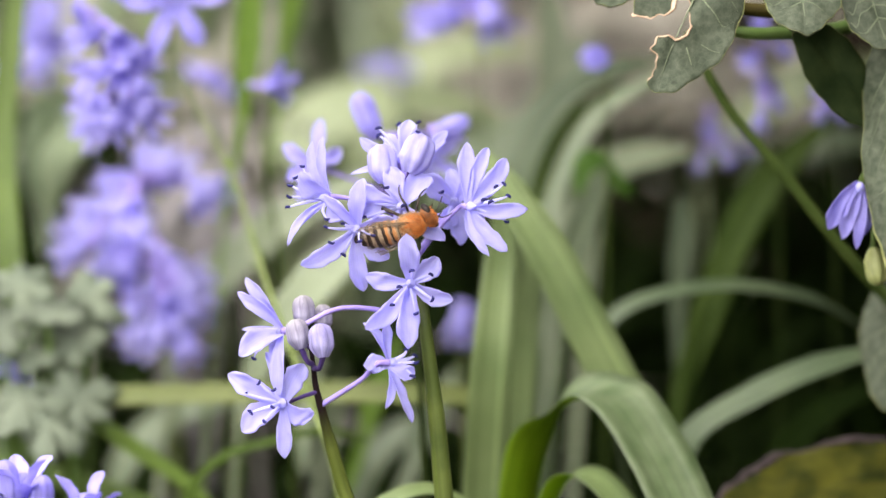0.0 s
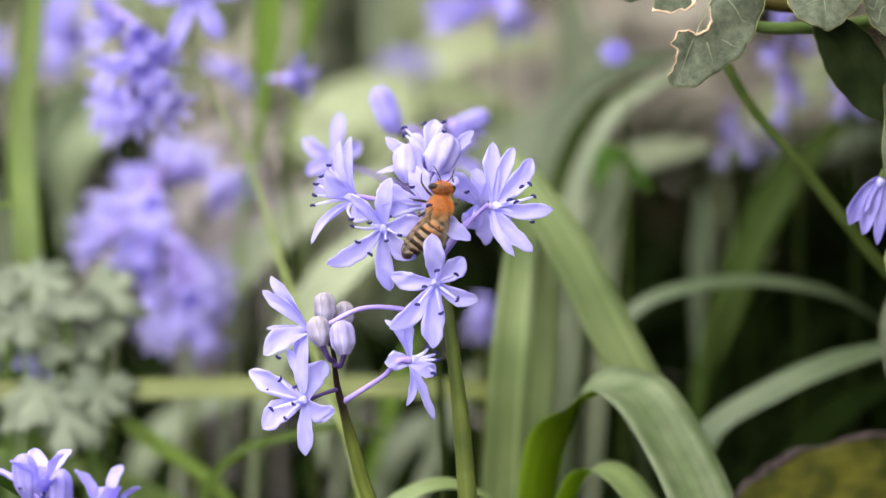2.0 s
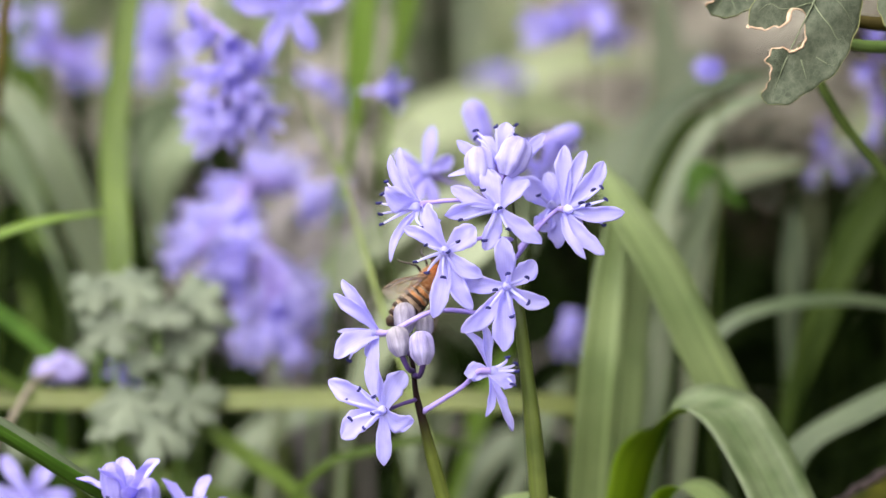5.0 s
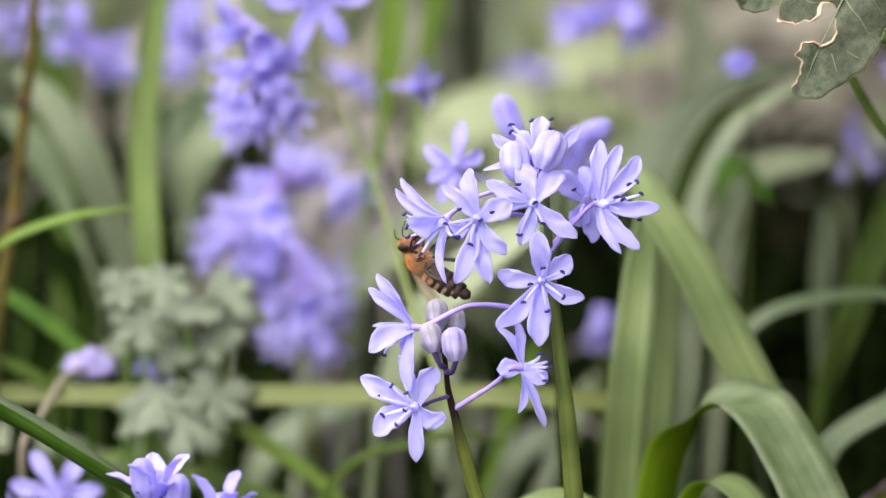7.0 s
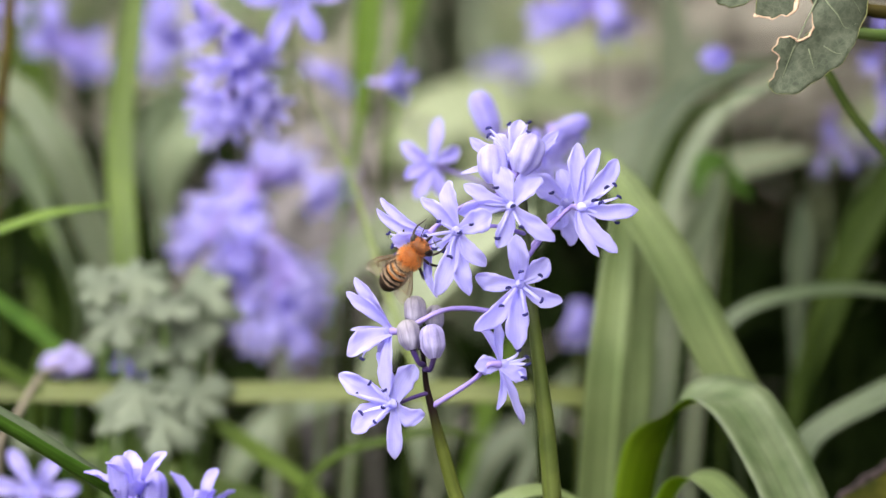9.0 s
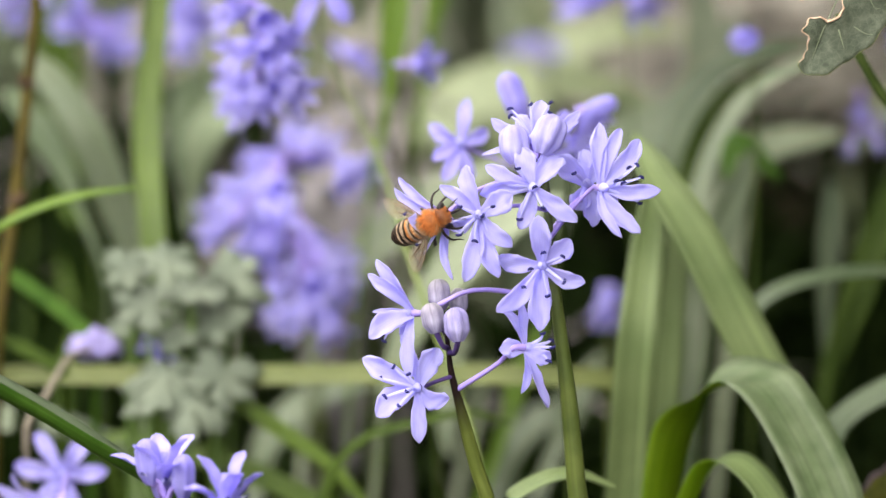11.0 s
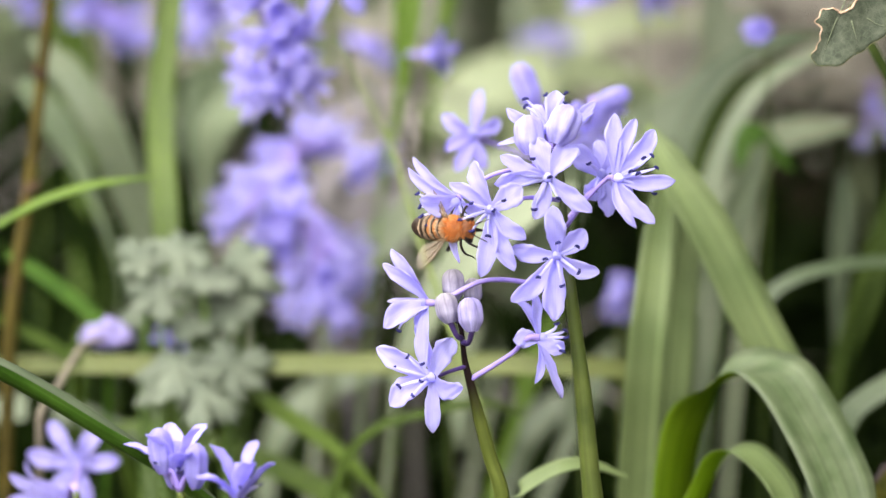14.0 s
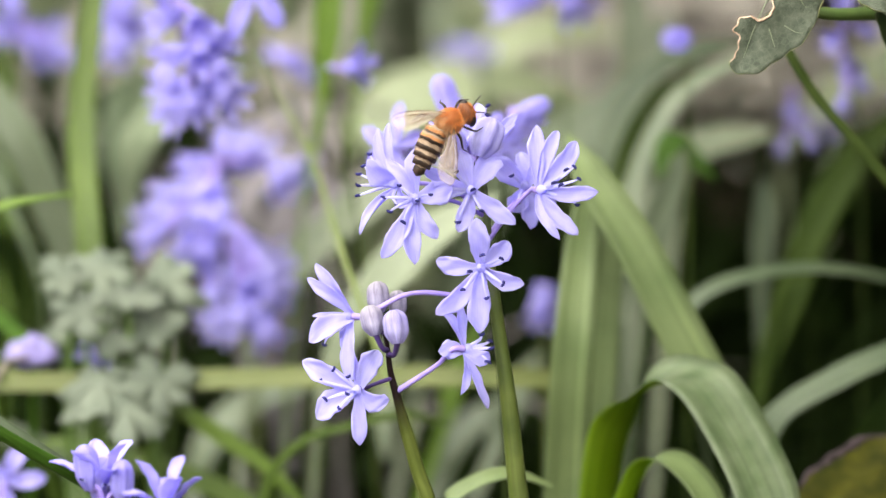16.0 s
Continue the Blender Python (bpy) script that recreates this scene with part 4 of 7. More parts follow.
leaf_plant("strap_leaf_plant", (0.0755, 0.0900, 0.0238), "tuft of greyish arching strap leaves in shade", [
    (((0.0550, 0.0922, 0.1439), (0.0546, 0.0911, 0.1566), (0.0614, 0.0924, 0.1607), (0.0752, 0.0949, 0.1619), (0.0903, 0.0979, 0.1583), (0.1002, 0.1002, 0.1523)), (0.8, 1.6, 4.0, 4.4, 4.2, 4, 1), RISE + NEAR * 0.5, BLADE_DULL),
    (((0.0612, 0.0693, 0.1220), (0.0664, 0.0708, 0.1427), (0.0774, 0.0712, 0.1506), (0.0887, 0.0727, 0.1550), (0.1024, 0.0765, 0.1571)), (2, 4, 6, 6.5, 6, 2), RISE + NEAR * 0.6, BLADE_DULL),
    (((0.0722, 0.1418, 0.1186), (0.0787, 0.1484, 0.1388), (0.0846, 0.1529, 0.1530), (0.0925, 0.1566, 0.1641), (0.1027, 0.1597, 0.1736)), (1, 2, 6, 7, 6.5, 2), NEAR - RIGHT * 0.3, BLADE_DIM),
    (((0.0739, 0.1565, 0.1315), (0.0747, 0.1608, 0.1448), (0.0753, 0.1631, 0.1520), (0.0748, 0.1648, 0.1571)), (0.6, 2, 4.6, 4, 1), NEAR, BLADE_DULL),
    # two near-black blades, coloured for the shade of the hollow
    (((0.0833, 0.1001, 0.1196), (0.0903, 0.1037, 0.1310), (0.0983, 0.1056, 0.1366), (0.1083, 0.1065, 0.1395)), (3, 6, 6, 5, 2), NEAR + RISE, BLADE_SHADE),
    (((0.0706, 0.1339, 0.0944), (0.0760, 0.1438, 0.1247), (0.0797, 0.1477, 0.1368), (0.0877, 0.1510, 0.1469)), (1, 2, 4, 5, 2), NEAR, BLADE_SHADE),
])
leaf_plant("strap_leaf_plant", (0.0421, 0.1535, 0.0251), "tall tuft of grey-green arching strap leaves", [
    (((0.0472, 0.1474, 0.1472), (0.0492, 0.1514, 0.1592), (0.0534, 0.1546, 0.1689), (0.0581, 0.1567, 0.1754), (0.064, 0.158, 0.1793), (0.0701, 0.1588, 0.1817), (0.0756, 0.1591, 0.1824)), (1, 2.2, 3.6, 3.4, 3.2, 3.0, 2.6, 1), NEAR * 0.8 + RISE * 0.7, BLADE_GREY),
    # separate dark blade that imitates the shaded crease of the arching leaf
    (((0.046, 0.16, 0.1442), (0.0476, 0.1648, 0.1583), (0.0504, 0.1672, 0.1656), (0.0546, 0.1693, 0.1719), (0.0601, 0.1705, 0.1757), (0.0653, 0.1712, 0.1777)), (1, 2.0, 3.4, 3.4, 3.0, 2.4, 0.8), NEAR * 0.8 - RISE * 0.3, BLADE_DIM),
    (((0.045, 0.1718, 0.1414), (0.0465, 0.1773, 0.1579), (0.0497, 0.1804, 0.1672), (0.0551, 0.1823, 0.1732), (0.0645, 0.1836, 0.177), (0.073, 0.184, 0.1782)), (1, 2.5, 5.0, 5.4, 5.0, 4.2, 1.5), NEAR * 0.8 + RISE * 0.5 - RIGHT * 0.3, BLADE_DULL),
    (((0.0417, 0.1257, 0.1337), (0.0490, 0.1314, 0.1513), (0.0537, 0.1349, 0.1621), (0.0578, 0.1377, 0.1709)), (1, 2.5, 6.5, 6.5, 2), NEAR + RIGHT * 0.3, BLADE_GREY),
    (((0.0532, 0.1367, 0.1626), (0.0538, 0.1393, 0.1704), (0.0555, 0.1396, 0.1715), (0.0585, 0.1389, 0.1692), (0.0626, 0.1376, 0.1655)), (0.5, 0.8, 3.5, 5.0, 4.0, 1), NEAR + RISE * 0.3, BLADE_DARK),
    (((0.0609, 0.1939, 0.1446), (0.0632, 0.1963, 0.1519), (0.0683, 0.1972, 0.1544), (0.0739, 0.1975, 0.1554), (0.0806, 0.1976, 0.1558)), (1, 3, 6, 6.5, 5, 2), NEAR + RISE * 0.5, BLADE_ASH),
    (((0.0555, 0.2299, 0.1309), (0.0561, 0.2373, 0.1535), (0.0562, 0.2424, 0.1694), (0.0544, 0.2468, 0.1830)), (5, 7, 8, 7, 3), NEAR, BLADE_ASH),
])
leaf_plant("strap_leaf_plant", (-0.0284, 0.1044, 0.0036), "tuft of pale green strap leaves beside the bluebells", [
    (((-0.0899, 0.0909, 0.1238), (-0.0823, 0.0918, 0.1428), (-0.0497, 0.0878, 0.1466), (-0.0304, 0.0878, 0.1465), (-0.0014, 0.0878, 0.1466), (0.0179, 0.0876, 0.1461), (0.0315, 0.0892, 0.1445), (0.0404, 0.0902, 0.1410)), (2.6, 3.1, 3.5, 3.7, 3.7, 3.8, 3.8, 3.4, 1), NEAR + RISE * 0.4, BLADE_OLIVE),
    (((-0.0489, 0.1099, 0.1338), (-0.0494, 0.1157, 0.1612), (-0.0515, 0.1349, 0.1783), (-0.0498, 0.1454, 0.1944), (-0.0480, 0.1559, 0.2107)), (4, 4.4, 4.8, 5, 4.4, 3), NEAR, BLADE_SOFT),
    (((-0.0127, 0.1530, 0.1532), (-0.0084, 0.1602, 0.1754), (-0.0073, 0.1642, 0.1875), (-0.0056, 0.1694, 0.2037)), (0.5, 0.7, 2.2, 5.5, 4), NEAR, BLADE_FRESH),
    (((-0.0037, 0.1761, 0.1595), (-0.0009, 0.1825, 0.1793), (0.0013, 0.1863, 0.1908), (0.0035, 0.1903, 0.2033)), (0.5, 0.7, 2.2, 5, 4), NEAR, BLADE_FRESH),
    (((-0.0385, 0.0922, 0.1441), (-0.0333, 0.0863, 0.1421), (-0.0256, 0.0847, 0.1370), (-0.0174, 0.0829, 0.1315), (-0.0112, 0.0807, 0.1246)), (2, 2.6, 3.4, 3.4, 2.8, 1), NEAR + RISE, BLADE_SOFT),
    (((-0.0583, 0.1074, 0.1261), (-0.0459, 0.1024, 0.1269), (-0.0328, 0.0966, 0.1252), (-0.0200, 0.0919, 0.1204), (-0.0141, 0.0884, 0.1160)), (0.8, 2, 4.5, 5, 4.5, 2), NEAR + RISE, BLADE_SOFT),
    (((-0.0962, 0.1247, 0.1146), (-0.0862, 0.1224, 0.1237), (-0.0739, 0.1229, 0.1251), (-0.0607, 0.1217, 0.1216), (-0.0536, 0.1200, 0.1162)), (0.8, 3, 6, 6.5, 5, 2), NEAR + RISE, BLADE_GREY),
    (((-0.0205, 0.0693, 0.1221), (-0.0171, 0.0714, 0.1351), (-0.0118, 0.0713, 0.1412), (-0.0042, 0.0711, 0.1438), (0.0052, 0.0726, 0.1452), (0.0128, 0.0740, 0.1431)), (1.6, 2.0, 2.2, 2.4, 2.4, 2.0, 0.6), RISE + NEAR * 0.7, BLADE_DIM),
    (((-0.0098, 0.1231, 0.1259), (-0.0046, 0.1229, 0.1413), (0.0046, 0.1219, 0.1546), (0.0148, 0.1244, 0.1623), (0.0229, 0.1257, 0.1661)), (0.8, 1.2, 7, 10, 7, 2), NEAR + RISE, BLADE_ASH),
    (((-0.0239, 0.1754, 0.1190), (-0.0146, 0.1765, 0.1365), (0.0008, 0.1758, 0.1505), (0.0162, 0.1776, 0.1582)), (0.8, 1.5, 9, 9, 3), NEAR + RISE * 0.8, BLADE_ASH),
    (((0.0106, 0.2385, 0.0915), (0.0068, 0.2227, 0.1074), (0.0038, 0.1930, 0.1131), (0.0021, 0.1707, 0.1094), (0.0024, 0.1582, 0.1037)), (1, 2, 3, 4.5, 5, 1), NEAR, BLADE_ASH),
    (((-0.0373, 0.1929, 0.0815), (-0.0338, 0.1966, 0.0924), (-0.0257, 0.1991, 0.1000), (-0.0118, 0.2004, 0.1038)), (1, 3, 6, 6, 2), NEAR + RISE * 0.6, BLADE_GREY),
    (((0.0123, 0.1929, 0.0813), (0.0158, 0.1962, 0.0911), (0.0221, 0.1980, 0.0965), (0.0308, 0.1987, 0.0987)), (1, 3, 6, 6, 2), NEAR + RISE * 0.6, BLADE_GREY),
    (((0.0106, 0.0160, 0.1522), (0.0158, 0.0171, 0.1556), (0.0210, 0.0192, 0.1557), (0.0271, 0.0214, 0.1527)), (2, 3, 3.2, 3, 1), RISE + NEAR * 0.7, BLADE),
    (((0.0131, 0.1403, 0.1173), (0.0155, 0.1429, 0.1253), (0.0182, 0.1448, 0.1314), (0.0206, 0.1464, 0.1364)), (0.8, 1.5, 4.0, 4.4, 3, 1), NEAR + RISE * 0.5, BLADE_FRESH),
    (((0.0245, 0.1766, 0.0997), (0.027, 0.1786, 0.1061), (0.0301, 0.1803, 0.1114), (0.033, 0.1818, 0.1162)), (0.8, 2, 6, 6, 4, 1), NEAR + RISE * 0.5, BLADE_GREY),
])
leaf_plant("strap_leaf_plant", (-0.0764, 0.1070, 0.0115), "tuft of dull green broad strap leaves in shade", [
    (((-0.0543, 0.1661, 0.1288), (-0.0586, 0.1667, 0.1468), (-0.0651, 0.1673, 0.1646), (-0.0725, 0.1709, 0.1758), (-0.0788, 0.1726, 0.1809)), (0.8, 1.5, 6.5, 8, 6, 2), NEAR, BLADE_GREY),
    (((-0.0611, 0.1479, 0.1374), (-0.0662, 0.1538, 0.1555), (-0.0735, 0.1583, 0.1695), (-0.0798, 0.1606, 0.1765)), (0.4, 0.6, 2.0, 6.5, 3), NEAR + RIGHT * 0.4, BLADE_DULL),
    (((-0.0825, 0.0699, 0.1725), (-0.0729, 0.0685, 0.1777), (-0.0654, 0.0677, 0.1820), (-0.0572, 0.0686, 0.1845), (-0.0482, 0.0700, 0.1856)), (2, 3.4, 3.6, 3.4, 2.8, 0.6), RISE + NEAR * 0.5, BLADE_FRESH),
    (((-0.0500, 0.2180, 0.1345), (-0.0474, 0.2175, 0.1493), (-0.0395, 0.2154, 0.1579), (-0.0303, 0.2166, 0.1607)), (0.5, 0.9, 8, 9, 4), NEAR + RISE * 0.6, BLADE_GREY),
    (((-0.0724, 0.1146, 0.1321), (-0.0683, 0.1190, 0.1454), (-0.0743, 0.1215, 0.1531), (-0.0843, 0.1230, 0.1579)), (3, 5, 6, 5, 2), NEAR + RISE, BLADE_SHADE),
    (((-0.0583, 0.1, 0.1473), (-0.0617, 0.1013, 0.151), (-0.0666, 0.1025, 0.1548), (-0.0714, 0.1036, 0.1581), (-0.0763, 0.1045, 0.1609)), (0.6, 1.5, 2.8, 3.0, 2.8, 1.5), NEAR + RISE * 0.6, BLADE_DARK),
    (((-0.0627, 0.0891, 0.1462), (-0.0656, 0.0898, 0.1482), (-0.0694, 0.0905, 0.1503), (-0.0742, 0.0912, 0.1525), (-0.078, 0.0919, 0.1545)), (0.6, 1.2, 2.4, 2.6, 2.2, 1), NEAR + RISE * 0.6, BLADE_DIM),
    # dark blades added behind to stand in for shaded gaps
    (((-0.0697, 0.2909, 0.1193), (-0.0704, 0.2936, 0.1272), (-0.0714, 0.2958, 0.1339), (-0.0721, 0.2978, 0.14)), (1, 3, 4, 3.6, 1.5), NEAR, BLADE_SHADE),
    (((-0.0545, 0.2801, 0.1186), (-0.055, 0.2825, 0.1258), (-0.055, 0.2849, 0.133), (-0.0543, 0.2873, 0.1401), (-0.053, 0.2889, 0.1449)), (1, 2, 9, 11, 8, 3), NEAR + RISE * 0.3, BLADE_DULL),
    (((-0.0717, 0.2065, 0.1188), (-0.0728, 0.209, 0.1265), (-0.0779, 0.2123, 0.1363), (-0.0816, 0.2145, 0.1429)), (1, 2, 5, 5, 3, 1), NEAR, BLADE_SHADE),
    (((-0.0509, 0.2064, 0.1187), (-0.0515, 0.209, 0.1263), (-0.0526, 0.2115, 0.134), (-0.0549, 0.2151, 0.1449)), (1, 2, 4, 4, 3, 1), NEAR, BLADE_SHADE),
    (((-0.0845, 0.3092, 0.1161), (-0.0858, 0.3141, 0.1311), (-0.0873, 0.3185, 0.1448), (-0.0882, 0.3234, 0.1598)), (1, 3, 10, 11, 8, 3), NEAR, BLADE_DIM),
    (((-0.0744, 0.3311, 0.1192), (-0.0763, 0.3345, 0.1294), (-0.0793, 0.337, 0.1371), (-0.0806, 0.3395, 0.1448)), (1, 2, 5, 5, 3), NEAR, BLADE_SHADE),
])
leaf_plant("withered_plant", (-0.0196, 0.2439, 0.1012), "withered grey-mauve leaves slumped behind the squills", [
    (((-0.0223, 0.236, 0.1091), (-0.0209, 0.2398, 0.1205), (-0.0174, 0.2426, 0.129), (-0.0108, 0.2448, 0.1358)), (1, 2, 7, 7, 5, 2), NEAR + RISE * 0.6, WITHERED_GREY),
    (((-0.0286, 0.2603, 0.119), (-0.0234, 0.2634, 0.1283), (-0.0172, 0.2652, 0.1335), (-0.0098, 0.2663, 0.137)), (1, 2, 6, 6, 5, 2), NEAR + RISE * 0.8, WITHERED_GREY),
    (((-0.0167, 0.2265, 0.1123), (-0.014, 0.2303, 0.1236), (-0.0095, 0.2329, 0.1314), (-0.0047, 0.2345, 0.1364)), (1, 2, 6, 6, 5, 2), NEAR + RISE * 0.6, WITHERED_GREY),
    (((-0.0278, 0.2826, 0.1225), (-0.0227, 0.2859, 0.1326), (-0.0125, 0.2877, 0.138)), (1, 2, 5, 5, 2), NEAR + RISE * 0.8, WITHERED_GREY),
])
leaf_plant("strap_leaf_plant", (0.1176, 0.4101, 0.0705), "pale green strap leaves behind the shrub branch", [
    (((0.0993, 0.3377, 0.1067), (0.1091, 0.3229, 0.1258), (0.1236, 0.3163, 0.1380), (0.1381, 0.3175, 0.1417)), (3, 10, 13, 12, 4), NEAR + RISE * 0.8, BLADE_PALE),
    (((0.1144, 0.3472, 0.1037), (0.1212, 0.3394, 0.1118), (0.1334, 0.3310, 0.1185), (0.1469, 0.3308, 0.1178)), (3, 7, 9, 8, 3), NEAR + RISE * 0.8, BLADE_GREY),
])
leaf_plant("strap_leaf_plant", (0.0068, 0.4065, -0.0052), "broad pale green leaves lying over the ground", [
    (((0.0000, 0.3103, 0.1194), (0.0060, 0.3133, 0.1288), (0.0180, 0.3150, 0.1338), (0.0351, 0.3149, 0.1338), (0.0510, 0.3137, 0.1300)), (8, 14, 17, 16, 12, 3), NEAR + RISE, BLADE_PALE),
    (((0.0317, 0.2899, 0.1214), (0.0420, 0.2915, 0.1263), (0.0536, 0.2931, 0.1311), (0.0626, 0.2966, 0.1421), (0.0691, 0.3006, 0.1544)), (6, 11, 13, 12, 9, 3), NEAR + RISE * 0.4, BLADE_GREY),
    (((0.0174, 0.3486, 0.1079), (0.0313, 0.3559, 0.1302), (0.0480, 0.3576, 0.1355), (0.0618, 0.3571, 0.1341)), (6, 11, 13, 12, 3), NEAR + RISE, BLADE_PALE),
])
leaf_plant("strap_leaf_plant", (-0.0786, -0.0317, 0.1023), "narrow green leaf leaning in front of the bluebells", [
    (((-0.0778, -0.0164, 0.1863), (-0.0654, -0.0169, 0.1850), (-0.0561, -0.0183, 0.1807), (-0.0468, -0.0200, 0.1753), (-0.0384, -0.0198, 0.1695), (-0.0300, -0.0203, 0.1617), (-0.0263, -0.0204, 0.1515)),
     (3, 4.2, 4.6, 4.6, 4.2, 3.6, 3, 2), RISE + NEAR * 0.10, (BLADE_DULL, BLADE_DARK), {"channel": 0.9}),
])

# ---- bluebells and single flowers further back ----


def bell_mesh(seed, length=12.0, flare=1.0, mat=PETAL_DEEP):
    """Six joined tepals that form a bell with turned-out tips, mouth towards +Z."""
    rng = random.Random(seed)
    verts, faces, uvs = [], [], []
    for j in range(6):
        o, w0 = len(verts), 2 * math.pi * j / 6
        out = rng.uniform(0.7, 1.3) * flare
        for i in range(10):
            f = i / 9
            r = (0.9 + 2.3 * math.sin(min(1, f * 1.5) * math.pi / 2) + out * 4.2 * max(0, f - 0.62) ** 1.3 * 2.2) * MM
            z = (f - 0.35 * max(0, f - 0.8) * out) * length * MM
            half = (0.55 + 0.1 * math.sin(f * math.pi)) * (1 if f < 0.7 else math.sqrt(max(0.03, 1 - ((f - 0.7) / 0.3) ** 2)))
            for k in range(5):
                s = k / 2 - 1
                w = w0 + s * half * 2.6 * MM / max(r, 2.2 * MM)
                q = r * (1 - 0.05 * s * s) + 0.0002 * (j % 2)
                verts.append(Vector((q * math.cos(w), q * math.sin(w), z)))
                uvs.append((k / 4, f))
        for i in range(9):
            for k in range(4):
                p = o + i * 5 + k
                faces.append((p, p + 1, p + 6, p + 5))
    return mesh("flower", verts, faces, mat, uvs)


CLOSED_BELL = bell_mesh(9, 11.0, 0.12)
BELLS = [bell_mesh(i, flare=0.8 + 0.25 * i) for i in range(4)]
BELLS_MILD = [bell_mesh(i, flare=0.8 + 0.25 * i, mat=PETAL_MILD) for i in range(4)]


def bluebell(line, heads, label, stem_mat=STEM, radius=1.2, group="bluebells behind", mild=False):
    """A stalk with bell flowers. Heads: centre, mouth direction, size, sort (0 bell, 1 star, 2 bud)."""
    foot = Vector(line[0])
    foot.z = 0.0
    plant = thing("bluebell", foot, label, "flower", group)
    pts = [Vector(q) - foot for q in (foot, *line[1:])]
    part("stem", tube("stem", pts, [radius * MM, radius * MM, radius * 0.8 * MM, radius * 0.5 * MM], stem_mat, 8, 6), plant)
    track = spline(pts, 10)
    for i, (centre, way, size, sort) in enumerate(heads):
        at = Vector(centre) - foot
        axis = Vector(way).normalized()
        near = min(track, key=lambda q: (q - at - Vector((0, 0, 0.004))).length)
        if sort in (1, 4):
            squill_flower(plant, near + foot, centre, axis, 13 * i, (8, 14, 4, 12, 6, 10) if sort == 1 else (62, 38, 58, 48, 66, 34), size, mat=PEDICEL, tepals=TEPALS_MILD if mild else TEPALS_DEEP, seed=i, thick=0.28 if mild else 0.4)
            continue
        back = at - axis * (0.006 * size)
        stalk = part("stalk", tube("stalk", [near, (near + back) / 2 + Vector((0, 0, 0.002)), back], [0.0005, 0.0004, 0.0006], PEDICEL, 6, 4), plant)
        part("bud" if sort in (2, 5) else "flower", ((BELLS_MILD if mild and i % 3 else BELLS)[i % 4], None, BUD_DEEP, CLOSED_BELL, None, BUD_GREEN)[sort], stalk, m=Matrix.Translation(back) @ frame_of(axis, 37 * i) @ Matrix.Scale(size, 4))
    return plant


bluebell(((-0.0218, 0.1921, 0.0858), (-0.0256, 0.1868, 0.1338), (-0.0288, 0.1506, 0.1680), (-0.0293, 0.1066, 0.1943), (-0.0323, 0.1049, 0.2048), (-0.0350, 0.1072, 0.2116)),
         [((-0.0340, 0.1020, 0.2063), (-0.768, -0.624, -0.144), 0.59, 0), ((-0.0282, 0.0988, 0.2061), (0.241, -0.950, -0.198), 0.59, 0), ((-0.0258, 0.1038, 0.2028), (0.570, -0.645, -0.509), 0.57, 0),
          ((-0.0323, 0.0984, 0.2008), (-0.808, -0.574, -0.132), 0.66, 0), ((-0.0277, 0.0964, 0.2009), (0.115, -0.947, -0.299), 0.61, 0), ((-0.0245, 0.1033, 0.2009), (0.814, -0.334, 0.475), 0.50, 0),
          ((-0.0256, 0.1121, 0.1946), (0.570, -0.645, -0.509), 0.59, 0), ((-0.0337, 0.1093, 0.1922), (-0.830, -0.557, -0.037), 0.65, 0), ((-0.0299, 0.1086, 0.1930), (0.105, -0.762, -0.639), 0.59, 0),
          ((-0.0239, 0.0973, 0.1942), (0.684, -0.683, -0.257), 0.71, 0), ((-0.0329, 0.1029, 0.1898), (-0.738, -0.564, -0.371), 0.65, 0), ((-0.0293, 0.0980, 0.1921), (0.207, -0.749, -0.629), 0.59, 0),
          ((-0.0339, 0.1015, 0.2088), (-0.367, -0.084, 0.927), 0.5, 2), ((-0.0350, 0.1010, 0.2117), (-0.212, 0.093, 0.973), 0.5, 2), ((-0.0264, 0.0973, 0.1943), (-0.105, -0.965, -0.241), 0.59, 0)],
         "violet bluebell spike in full flower", TWIG_LEAN, 0.45)
